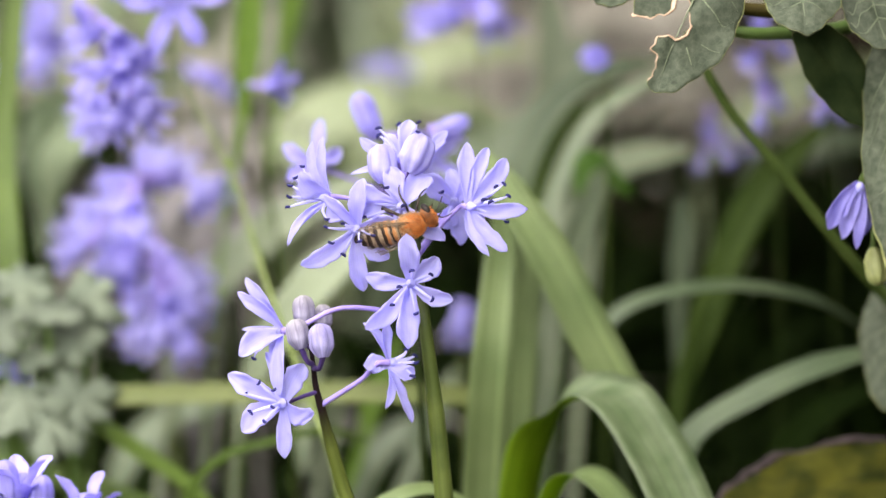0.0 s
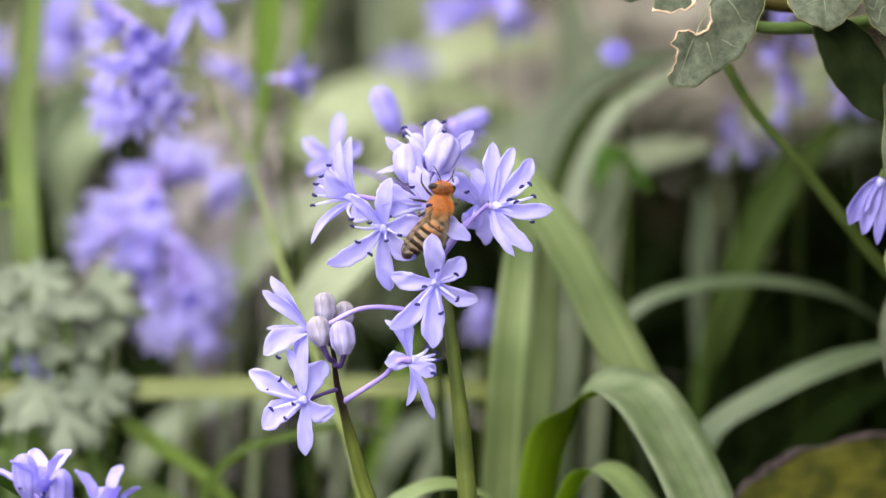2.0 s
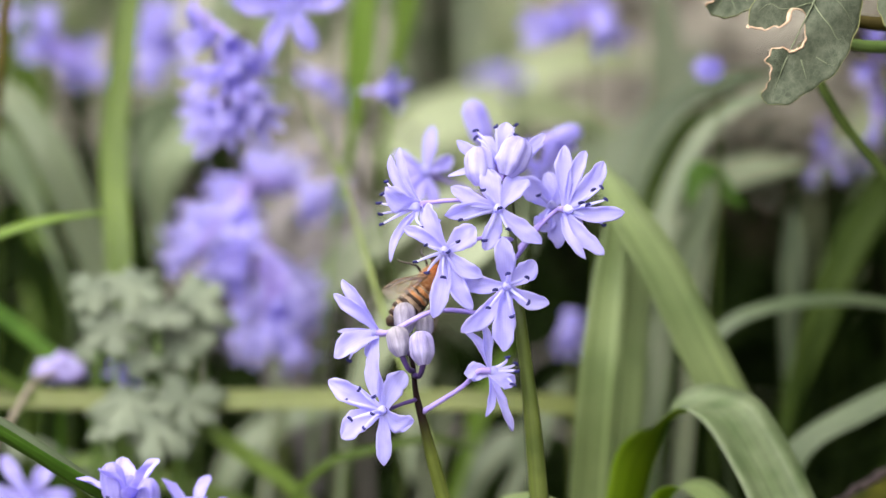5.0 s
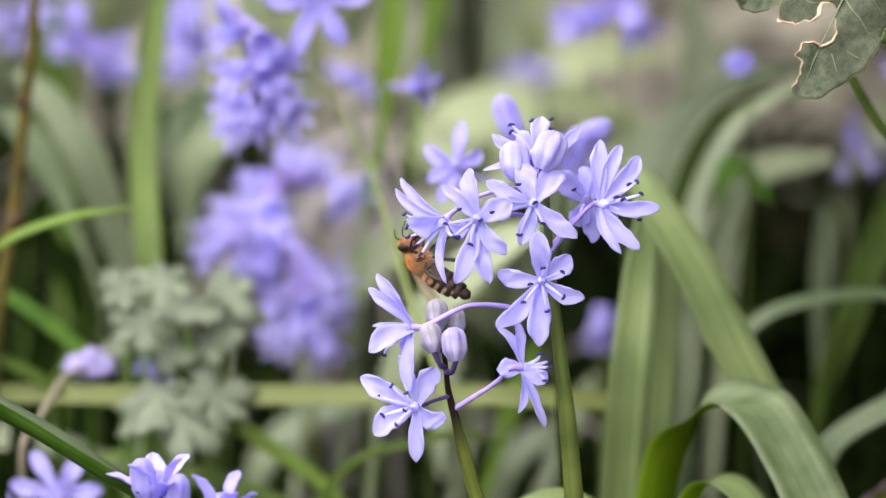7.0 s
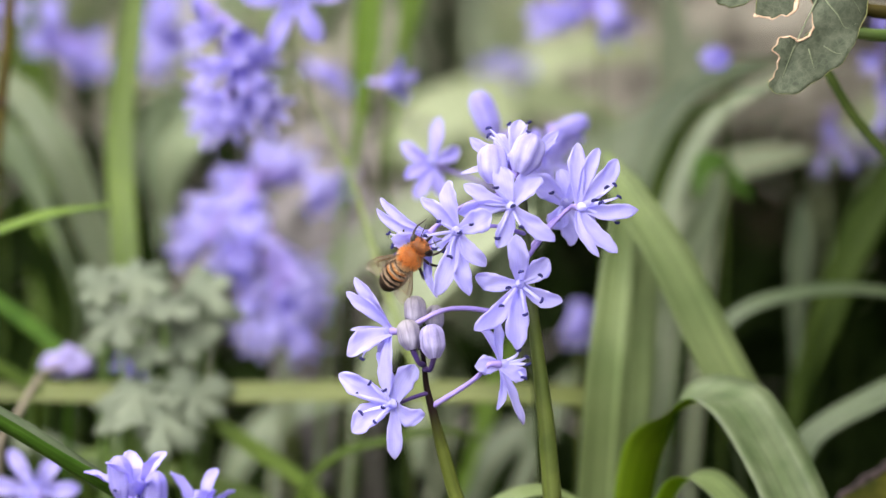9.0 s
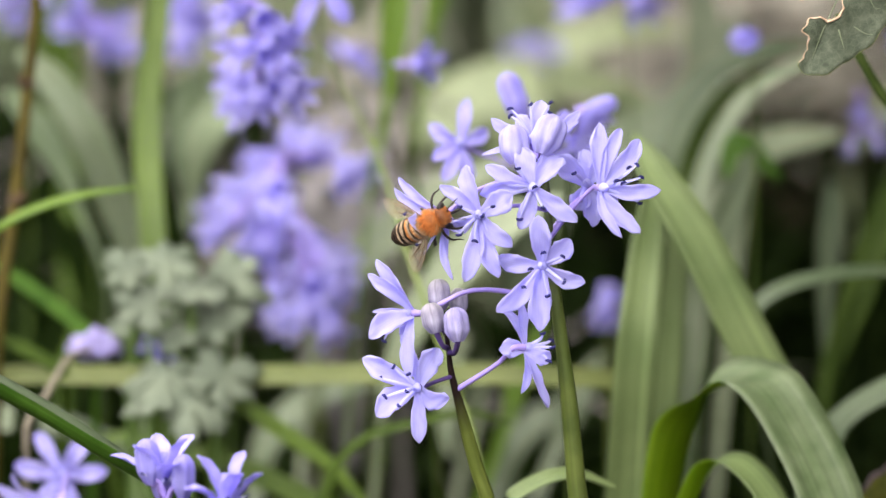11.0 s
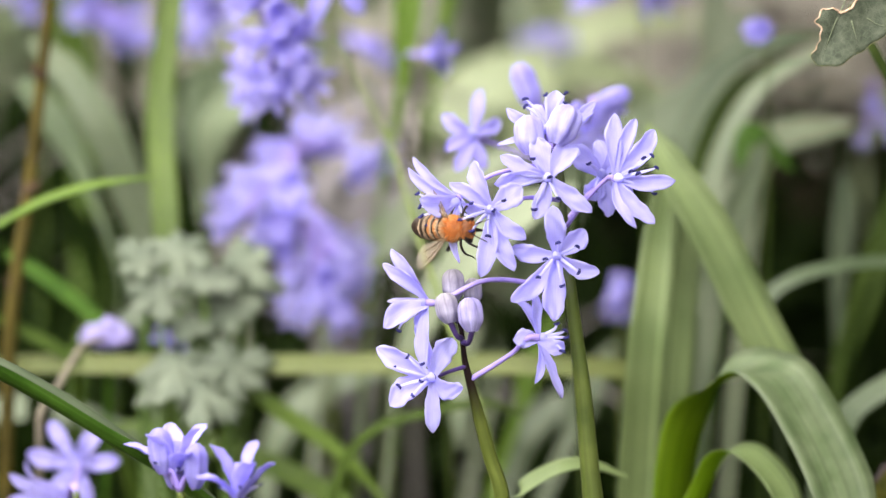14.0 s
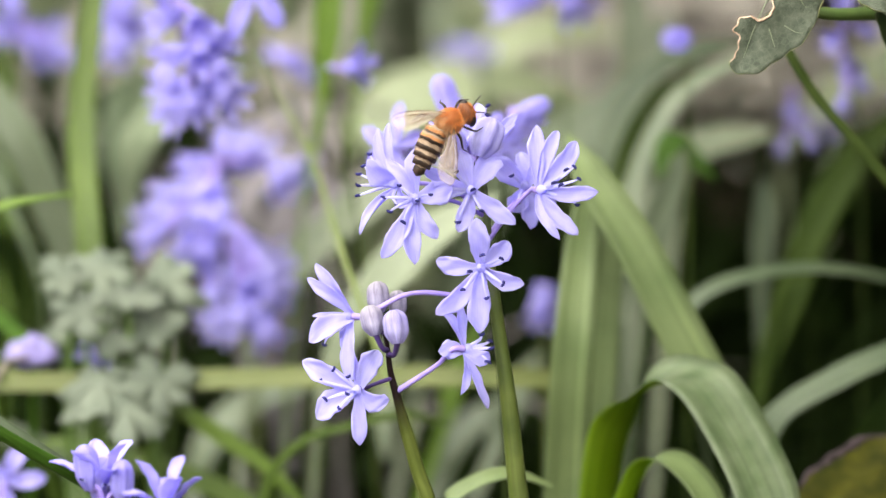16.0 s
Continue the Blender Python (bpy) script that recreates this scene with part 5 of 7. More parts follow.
bluebell(((-0.0212, 0.1734, 0.0933), (-0.0224, 0.1629, 0.1256), (-0.0256, 0.1576, 0.1413), (-0.0282, 0.1541, 0.1559), (-0.0274, 0.1535, 0.1672)),
         [((-0.0320, 0.1715, 0.1590), (-0.744, -0.666, -0.044), 0.81, 0), ((-0.0264, 0.1688, 0.1626), (0.117, -0.451, 0.885), 0.84, 0), ((-0.0221, 0.1675, 0.1618), (0.717, -0.458, 0.526), 0.81, 0),
          ((-0.0292, 0.1663, 0.1577), (-0.212, -0.834, -0.509), 0.68, 0), ((-0.0356, 0.1454, 0.1615), (-0.793, -0.608, -0.040), 0.81, 0), ((-0.0327, 0.1487, 0.1588), (-0.333, -0.840, -0.428), 0.74, 0),
          ((-0.0397, 0.1585, 0.1519), (-0.889, -0.457, 0.032), 0.81, 0), ((-0.0330, 0.1612, 0.1493), (0.000, -1.000, -0.008), 0.81, 0), ((-0.0241, 0.1650, 0.1456), (0.456, -0.826, -0.331), 0.81, 0), ((-0.0299, 0.1383, 0.1523), (-0.329, -0.759, -0.561), 0.81, 0), ((-0.0206, 0.1548, 0.1455), (0.768, -0.624, -0.144), 0.81, 0),
          ((-0.0261, 0.1562, 0.1418), (0.000, -0.766, -0.643), 0.74, 0), ((-0.0190, 0.1496, 0.1411), (0.684, -0.610, -0.401), 0.81, 0), ((-0.0234, 0.1378, 0.1413), (0.111, -0.697, -0.708), 0.81, 0),
          ((-0.0275, 0.1471, 0.1359), (-0.444, -0.663, -0.602), 0.68, 0), ((-0.0192, 0.1337, 0.1394), (0.331, -0.588, -0.738), 0.68, 0), ((-0.0292, 0.1641, 0.1357), (-0.615, -0.737, -0.278), 0.68, 0),
          ((-0.0143, 0.1683, 0.1586), (0.808, -0.585, 0.069), 0.74, 0), ((-0.0169, 0.1572, 0.1603), (0.333, -0.840, -0.428), 0.61, 0),
          ((-0.0286, 0.1335, 0.1654), (-0.105, -0.994, -0.008), 0.7, 0), ((-0.0337, 0.1395, 0.1521), (-0.570, -0.791, -0.222), 0.7, 0), ((-0.0396, 0.1312, 0.1580), (-0.848, -0.433, -0.305), 0.62, 0), ((-0.0287, 0.1398, 0.1577), (0.000, -0.805, 0.594), 0.7, 0), ((-0.0174, 0.1331, 0.1505), (0.808, -0.585, 0.069), 0.6, 0), ((-0.0221, 0.1322, 0.1476), (0.218, -0.965, -0.145), 0.64, 0), ((-0.0298, 0.1327, 0.1454), (-0.426, -0.806, -0.411), 0.6, 0)],
         "large violet bluebell head with hanging flowers", TWIG_LEAN, 0.4, mild=True)
bluebell(((0.0104, 0.0291, 0.1394), (0.0072, 0.0418, 0.1455), (0.0013, 0.0623, 0.1594), (-0.0031, 0.0730, 0.1689), (-0.0061, 0.0807, 0.1763), (-0.0097, 0.0892, 0.1856), (-0.0156, 0.0968, 0.1953), (-0.0190, 0.1003, 0.2023), (-0.0192, 0.1025, 0.2092)),
         [((-0.0182, 0.0965, 0.2136), (0.050, -0.993, 0.110), 0.95, 1), ((-0.0225, 0.1072, 0.2134), (-0.398, 0.087, 0.913), 0.8, 1)], "single violet star flower on a thin leaning stem", TWIG_LEAN, 0.5)
bluebell(((0.0041, 0.1158, 0.1138), (-0.0014, 0.1287, 0.1528), (-0.0041, 0.1303, 0.1737), (-0.0061, 0.1287, 0.1847), (-0.0068, 0.1255, 0.1908)), [((-0.0038, 0.1205, 0.1921), (0.848, -0.504, 0.164), 0.62, 4)], "nodding violet bluebell flower", TWIG_SHADE, 0.4)
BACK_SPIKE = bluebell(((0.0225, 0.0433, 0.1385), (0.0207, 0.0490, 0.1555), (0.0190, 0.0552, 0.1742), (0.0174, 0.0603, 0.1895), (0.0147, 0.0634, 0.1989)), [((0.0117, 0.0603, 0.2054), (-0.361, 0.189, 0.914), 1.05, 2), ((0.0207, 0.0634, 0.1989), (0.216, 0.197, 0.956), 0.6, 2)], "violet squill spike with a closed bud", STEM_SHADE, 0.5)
squill_star(BACK_SPIKE, (0.0174, 0.0603, 0.1895), (0.0041, 0.0544, 0.1971), (-0.3, 0.2, 0.9), [(1.06, 7.15, -0.5, 2.30, 0.18, 0.3), (-4.95, 3.18, 0.3, 2.47, -0.26, 0.3), (-4.42, -2.30, 0.8, 2.21, 0.26, 0.3), (-2.83, -5.65, 0.8, 2.30, -0.26, 0.3), (1.77, -5.48, 0.4, 2.30, 0.18, 0.3), (4.24, 2.30, -0.4, 2.47, 0.26, 0.3)],
            [], thick=0.35, petal_mat=PETAL_DEEP)
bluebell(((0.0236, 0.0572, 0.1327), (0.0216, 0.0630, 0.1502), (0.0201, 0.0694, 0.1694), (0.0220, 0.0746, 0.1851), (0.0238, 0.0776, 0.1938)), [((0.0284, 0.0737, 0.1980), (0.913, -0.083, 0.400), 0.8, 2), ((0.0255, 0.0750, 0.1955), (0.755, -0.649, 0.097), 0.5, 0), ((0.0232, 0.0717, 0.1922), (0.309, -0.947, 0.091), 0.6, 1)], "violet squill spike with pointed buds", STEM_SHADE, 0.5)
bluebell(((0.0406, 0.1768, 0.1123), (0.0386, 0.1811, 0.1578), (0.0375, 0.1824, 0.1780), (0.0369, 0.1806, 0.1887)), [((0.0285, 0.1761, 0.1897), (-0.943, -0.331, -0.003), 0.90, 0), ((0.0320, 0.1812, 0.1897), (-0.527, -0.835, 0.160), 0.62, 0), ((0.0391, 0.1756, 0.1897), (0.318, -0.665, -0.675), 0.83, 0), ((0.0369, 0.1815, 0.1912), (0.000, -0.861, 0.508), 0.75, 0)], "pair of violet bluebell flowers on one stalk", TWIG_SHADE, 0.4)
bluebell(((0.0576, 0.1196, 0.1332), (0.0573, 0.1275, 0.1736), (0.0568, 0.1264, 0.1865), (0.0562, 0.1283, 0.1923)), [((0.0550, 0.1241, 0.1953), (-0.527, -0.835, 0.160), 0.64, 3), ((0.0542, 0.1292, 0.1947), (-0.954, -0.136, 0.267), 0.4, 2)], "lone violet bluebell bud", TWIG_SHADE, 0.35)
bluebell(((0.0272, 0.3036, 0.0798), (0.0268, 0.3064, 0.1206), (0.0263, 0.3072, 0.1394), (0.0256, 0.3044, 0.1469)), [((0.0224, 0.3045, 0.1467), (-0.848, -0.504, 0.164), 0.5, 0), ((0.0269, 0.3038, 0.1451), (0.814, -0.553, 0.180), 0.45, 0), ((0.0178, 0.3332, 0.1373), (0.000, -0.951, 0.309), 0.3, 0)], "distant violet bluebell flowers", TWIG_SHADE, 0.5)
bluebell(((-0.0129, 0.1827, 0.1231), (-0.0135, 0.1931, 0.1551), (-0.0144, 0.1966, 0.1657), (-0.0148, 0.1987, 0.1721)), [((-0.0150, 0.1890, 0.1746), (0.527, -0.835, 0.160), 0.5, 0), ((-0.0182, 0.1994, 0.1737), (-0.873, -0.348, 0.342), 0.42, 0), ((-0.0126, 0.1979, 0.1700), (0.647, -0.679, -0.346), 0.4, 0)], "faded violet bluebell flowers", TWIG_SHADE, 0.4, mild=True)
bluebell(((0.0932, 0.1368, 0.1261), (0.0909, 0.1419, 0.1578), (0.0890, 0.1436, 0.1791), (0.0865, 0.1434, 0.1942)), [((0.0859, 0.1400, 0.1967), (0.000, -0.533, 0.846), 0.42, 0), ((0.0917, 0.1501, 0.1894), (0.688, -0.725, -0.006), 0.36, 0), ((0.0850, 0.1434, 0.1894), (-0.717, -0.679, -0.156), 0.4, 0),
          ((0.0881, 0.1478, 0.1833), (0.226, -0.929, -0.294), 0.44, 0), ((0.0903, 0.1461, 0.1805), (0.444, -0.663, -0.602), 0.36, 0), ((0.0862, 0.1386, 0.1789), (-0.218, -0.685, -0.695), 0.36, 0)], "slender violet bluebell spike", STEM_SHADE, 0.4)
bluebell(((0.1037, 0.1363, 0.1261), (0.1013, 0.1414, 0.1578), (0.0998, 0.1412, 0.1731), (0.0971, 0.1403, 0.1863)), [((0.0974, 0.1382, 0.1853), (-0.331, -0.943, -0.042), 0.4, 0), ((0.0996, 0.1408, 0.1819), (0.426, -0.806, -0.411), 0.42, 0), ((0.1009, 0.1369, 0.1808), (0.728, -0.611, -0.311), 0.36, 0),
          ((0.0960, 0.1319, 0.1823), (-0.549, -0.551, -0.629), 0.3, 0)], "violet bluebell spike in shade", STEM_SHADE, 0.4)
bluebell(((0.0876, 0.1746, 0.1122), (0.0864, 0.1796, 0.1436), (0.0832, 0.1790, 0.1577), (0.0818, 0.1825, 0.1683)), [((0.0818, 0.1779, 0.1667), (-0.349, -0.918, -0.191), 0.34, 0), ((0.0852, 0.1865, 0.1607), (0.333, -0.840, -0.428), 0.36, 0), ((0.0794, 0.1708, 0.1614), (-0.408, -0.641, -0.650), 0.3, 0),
          ((0.0849, 0.1708, 0.1619), (0.331, -0.588, -0.738), 0.3, 0), ((0.0902, 0.1822, 0.1602), (0.485, -0.686, -0.542), 0.26, 0)], "faded lilac bluebell spike", STEM_SHADE, 0.4, mild=True)
bluebell(((0.0353, 0.1535, 0.0251), (0.0344, 0.1685, 0.1038), (0.0337, 0.1690, 0.1213), (0.0331, 0.1707, 0.1266)), [((0.0326, 0.1668, 0.1308), (-0.108, -0.849, -0.518), 0.66, 0), ((0.0339, 0.1724, 0.1318), (0.444, -0.877, -0.182), 0.55, 0)], "low violet bluebell flower in the shade", STEM, 0.8)
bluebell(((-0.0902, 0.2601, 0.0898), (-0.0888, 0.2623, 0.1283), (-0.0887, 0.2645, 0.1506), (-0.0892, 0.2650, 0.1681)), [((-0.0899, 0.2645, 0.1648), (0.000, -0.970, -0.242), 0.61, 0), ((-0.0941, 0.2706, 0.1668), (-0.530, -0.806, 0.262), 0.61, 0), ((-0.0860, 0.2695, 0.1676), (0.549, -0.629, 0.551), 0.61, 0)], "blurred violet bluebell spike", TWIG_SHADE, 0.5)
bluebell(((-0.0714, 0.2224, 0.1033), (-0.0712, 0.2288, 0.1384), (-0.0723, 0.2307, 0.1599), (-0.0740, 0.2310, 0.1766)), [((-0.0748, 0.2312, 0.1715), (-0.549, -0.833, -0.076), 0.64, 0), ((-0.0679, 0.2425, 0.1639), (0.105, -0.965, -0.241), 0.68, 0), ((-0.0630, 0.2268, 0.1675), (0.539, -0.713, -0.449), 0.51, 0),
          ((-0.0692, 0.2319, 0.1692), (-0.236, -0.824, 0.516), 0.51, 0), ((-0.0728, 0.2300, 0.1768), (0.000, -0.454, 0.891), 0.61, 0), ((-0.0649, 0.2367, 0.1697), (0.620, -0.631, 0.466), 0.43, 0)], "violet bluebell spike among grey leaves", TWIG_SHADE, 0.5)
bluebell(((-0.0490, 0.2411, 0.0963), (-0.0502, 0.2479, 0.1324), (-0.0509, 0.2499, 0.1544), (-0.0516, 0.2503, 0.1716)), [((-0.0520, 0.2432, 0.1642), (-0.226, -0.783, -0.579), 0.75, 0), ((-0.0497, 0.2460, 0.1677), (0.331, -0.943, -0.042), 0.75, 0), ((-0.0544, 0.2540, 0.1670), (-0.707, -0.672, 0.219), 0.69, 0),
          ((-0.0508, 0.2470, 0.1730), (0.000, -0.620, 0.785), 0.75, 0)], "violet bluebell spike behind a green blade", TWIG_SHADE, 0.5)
bluebell(((-0.0494, 0.0999, 0.0543), (-0.0480, 0.1080, 0.1280), (-0.0478, 0.1064, 0.1392), (-0.0480, 0.1054, 0.1425)), [((-0.0476, 0.1003, 0.1462), (0.105, -0.639, 0.762), 0.42, 1), ((-0.0468, 0.1016, 0.1439), (0.688, -0.725, -0.006), 0.3, 0)], "tiny violet floret among the feathery leaves", TWIG, 0.5)
def dry_tangle():
    """Thin dead stems that curl between the bluebells."""
    foot = Vector((-0.0055, 0.2500, 0))
    plant = thing("dead_plant", foot, "tangle of thin pale mauve-grey dead stems behind the bluebells", "dry plant")
    for line in (((-0.0062, 0.2150, 0.1587), (-0.0125, 0.2088, 0.1549), (-0.0204, 0.2041, 0.1555), (-0.0256, 0.2065, 0.1558)),
                 ((-0.0208, 0.2267, 0.1604), (-0.0167, 0.2244, 0.1601), (-0.0128, 0.2205, 0.1584), (-0.0103, 0.2155, 0.1532)),
                 ((-0.0082, 0.2331, 0.1492), (-0.0036, 0.2251, 0.1417), (-0.0049, 0.2172, 0.1331), (-0.0097, 0.2152, 0.1265)),
                 ((0.0065, 0.2905, 0.1337), (-0.0011, 0.2824, 0.1401), (-0.0061, 0.2722, 0.1405), (-0.0099, 0.2590, 0.1315)),
                 ((0.0011, 0.2680, 0.1286), (-0.0051, 0.2568, 0.1256), (-0.0072, 0.2535, 0.1151), (-0.0043, 0.2499, 0.1045)),
                 ((-0.0240, 0.1611, 0.1849), (-0.0208, 0.1613, 0.1859), (-0.0180, 0.1654, 0.1825), (-0.0170, 0.1685, 0.1759)),
                 ((0.0651, 0.3884, 0.1195), (0.0579, 0.3892, 0.1209), (0.0500, 0.3781, 0.1181), (0.0451, 0.3661, 0.1128)),
                 ((0.0723, 0.4059, 0.1094), (0.0635, 0.4069, 0.1115), (0.0555, 0.3959, 0.1086), (0.0518, 0.3837, 0.1031)),
                 ((-0.0179, 0.1947, 0.1594), (-0.0234, 0.1956, 0.1615), (-0.0267, 0.1967, 0.1642), (-0.0276, 0.1979, 0.1679))):
        part("stem", tube("stem", [Vector(q) - foot for q in line], [0.0006, 0.0005, 0.0004, 0.0003], DEAD, 6, 8), plant)
    for tip in ((-0.0256, 0.2065, 0.1558), (-0.0103, 0.2155, 0.1532), (-0.0097, 0.2152, 0.1265), (-0.0099, 0.2590, 0.1315), (-0.0043, 0.2499, 0.1045)):
        part("stem", tube("stem", [Vector((0.001 * (tip[0] * 1000 % 5), 0, 0)), Vector(((tip[0] - foot.x) * 0.5, (tip[1] - foot.y) * 0.6, tip[2] * 0.6)), Vector(tip) - foot], [0.0007, 0.0006, 0.0004], DEAD, 6, 6), plant)


dry_tangle()
# in front, low
bluebell(((-0.0355, -0.0358, 0.1220), (-0.0355, -0.0277, 0.1567), (-0.0359, -0.0267, 0.1663), (-0.0368, -0.0265, 0.1704)),
         [((-0.0395, -0.0251, 0.1777), (-0.119, 0.211, 0.970), 0.84, 2), ((-0.0342, -0.0286, 0.1768), (0.049, 0.116, 0.992), 0.82, 2), ((-0.0372, -0.0238, 0.1753), (0.119, 0.211, 0.970), 0.86, 2), ((-0.0375, -0.0257, 0.1726), (0.000, 0.165, 0.986), 0.82, 4)],
         "violet squill head with upright buds", STEM, 1.0, "squills in front")
bluebell(((-0.0578, 0.0135, 0.0960), (-0.0572, 0.0197, 0.1311), (-0.0567, 0.0209, 0.1446), (-0.0564, 0.0218, 0.1506)), [((-0.0602, 0.0566, 0.1413), (-0.268, -0.916, 0.298), 0.80, 1), ((-0.0633, 0.0345, 0.1445), (-0.808, -0.513, 0.288), 0.8, 0)], "soft-focus violet squill star", STEM, 1.0, "squills in front")
bluebell(((-0.0257, -0.0430, 0.1258), (-0.0263, -0.0354, 0.1558), (-0.0267, -0.0337, 0.1675), (-0.0268, -0.0334, 0.1715)), [((-0.0284, -0.0342, 0.1725), (0.049, 0.116, 0.992), 0.8, 4)], "violet squill star just opening", STEM, 0.9, "squills in front")
# nodding bud at the shrub
nodding = thing("bluebell", (0.0949, 0.0098, 0), "nodding half-closed violet bluebell flower", "flower", "bluebells behind")
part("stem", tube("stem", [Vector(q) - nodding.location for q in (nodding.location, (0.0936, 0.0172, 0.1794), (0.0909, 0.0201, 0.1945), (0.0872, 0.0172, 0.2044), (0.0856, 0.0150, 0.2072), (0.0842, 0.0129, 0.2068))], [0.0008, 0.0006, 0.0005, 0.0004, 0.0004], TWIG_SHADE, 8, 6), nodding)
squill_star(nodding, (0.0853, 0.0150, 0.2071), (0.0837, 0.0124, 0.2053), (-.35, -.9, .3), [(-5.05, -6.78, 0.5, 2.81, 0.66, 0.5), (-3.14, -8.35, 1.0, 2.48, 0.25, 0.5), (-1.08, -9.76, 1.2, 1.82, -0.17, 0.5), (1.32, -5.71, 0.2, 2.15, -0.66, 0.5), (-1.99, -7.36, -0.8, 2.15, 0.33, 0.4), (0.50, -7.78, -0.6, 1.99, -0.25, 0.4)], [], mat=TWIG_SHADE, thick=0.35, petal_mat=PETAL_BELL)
bud(nodding, (0.0874, 0.0189, 0.1967), (0.0861, 0.0141, 0.1948), (0.102, -0.496, -0.862), 0.8, BUD_GREEN, TWIG_SHADE)


# ---- feathery leaves ----
def lobed_mesh(seed, radius, lobes, mat):
    """A deeply cut leaflet, slightly domed."""
    rng = random.Random(seed)
    ph = rng.uniform(0, 6)
    ring, verts, uvs = 48, [Vector((0, 0, 0.0006))], [(0.5, 0.5)]
    faces = []
    for j, q in enumerate((0.45, 1.0)):
        for i in range(ring):
            w = 2 * math.pi * i / ring
            r = radius * (0.62 + 0.38 * abs(math.cos(lobes * w / 2 + ph)) ** 0.6 * (1 + 0.15 * math.sin(3 * w + ph))) if j else radius * q
            verts.append(Vector((r * math.cos(w), r * 0.85 * math.sin(w), -0.0016 * q * q * rng.uniform(0.3, 1.7))))
            uvs.append((0.5 + q * math.cos(w) / 2, 0.5 + q * math.sin(w) / 2))
    for i in range(ring):
        k = (i + 1) % ring
        faces += [(0, 1 + i, 1 + k), (1 + i, 1 + ring + i, 1 + ring + k, 1 + k)]
    o = len(verts)
    verts += [v - Vector((0, 0, 0.0003)) for v in verts]
    faces += [tuple(o + i for i in reversed(f)) for f in faces]
    uvs += uvs
    for i in range(ring):
        k = (i + 1) % ring
        faces.append((1 + ring + i, o + 1 + ring + i, o + 1 + ring + k, 1 + ring + k))
    return mesh("leaflet", verts, faces, mat, uvs)


def palmate_mesh(seed, radius, lobes=7):
    """A leaf cut into toothed lobes like a crowfoot's, domed and a little uneven."""
    rng = random.Random(seed)
    ring, rows = 168, 5
    lift = [rng.uniform(-0.16, 0.10) for _ in range(lobes)]
    reach = [rng.uniform(0.55, 1.15) for _ in range(lobes)]
    verts, uvs, faces = [Vector((0, 0, 0))], [(0.5, 0.5)], []
    for j in range(1, rows + 1):
        q = j / rows
        for i in range(ring):
            g = i / ring * lobes
            k, p = int(g), g % 1 - 0.5
            edge = 0.20 + 0.80 * max(0.0, math.cos(math.pi * p)) ** 0.3 * (1 + 0.13 * math.cos(6 * math.pi * p + 0.4 * k))
            r = radius * reach[k] * q * (edge if q > 0.3 else 0.3 + 0.7 * edge)
            w = 2 * math.pi * i / ring
            verts.append(Vector((r * math.cos(w), r * math.sin(w), radius * (lift[k] * q * q * 1.6 - 0.12 * q * q - 0.10 * q * (2 * p) ** 2))))
            uvs.append((0.5 + q * math.cos(w) / 2, 0.5 + q * math.sin(w) / 2))
    for i in range(ring):
        k = (i + 1) % ring
        faces.append((0, 1 + i, 1 + k))
        for j in range(rows - 1):
            a, b = 1 + j * ring, 1 + (j + 1) * ring
            faces.append((a + i, b + i, b + k, a + k))
    o = len(verts)
    faces += [tuple(o + i for i in reversed(f)) for f in faces]
    verts += [v - Vector((0, 0, 0.0003)) for v in verts]
    uvs += uvs
    last = 1 + (rows - 1) * ring
    for i in range(ring):
        k = (i + 1) % ring
        faces.append((last + i, o + last + i, o + last + k, last + k))
    return mesh("leaf", verts, faces, FERN, uvs)


def feathery_plant(foot, blades):
    """Leaves: centre, normal, radius in mm, roll."""
    at = Vector(foot)
    at.z = 0
    plant = thing("feathery_leaf_plant", at, "grey-green plant with deeply cut, toothed leaves", "plant")
    for i, (centre, normal, radius, roll) in enumerate(blades):
        c, nrm = Vector(centre) - at, Vector(normal).normalized()
        part("leaf_stalk", tube("leaf_stalk", [Vector((0.002 * i, 0, -0.003)), Vector((c.x * 0.6, c.y * 0.7, c.z * 0.55)), c - nrm * 0.001], [0.0009, 0.0007, 0.0005], TWIG, 6, 5), plant)
        part("leaf", palmate_mesh(30 + i, radius * MM, 6 if i % 2 else 5), plant, m=Matrix.Translation(c) @ frame_of(nrm, roll))
    return plant


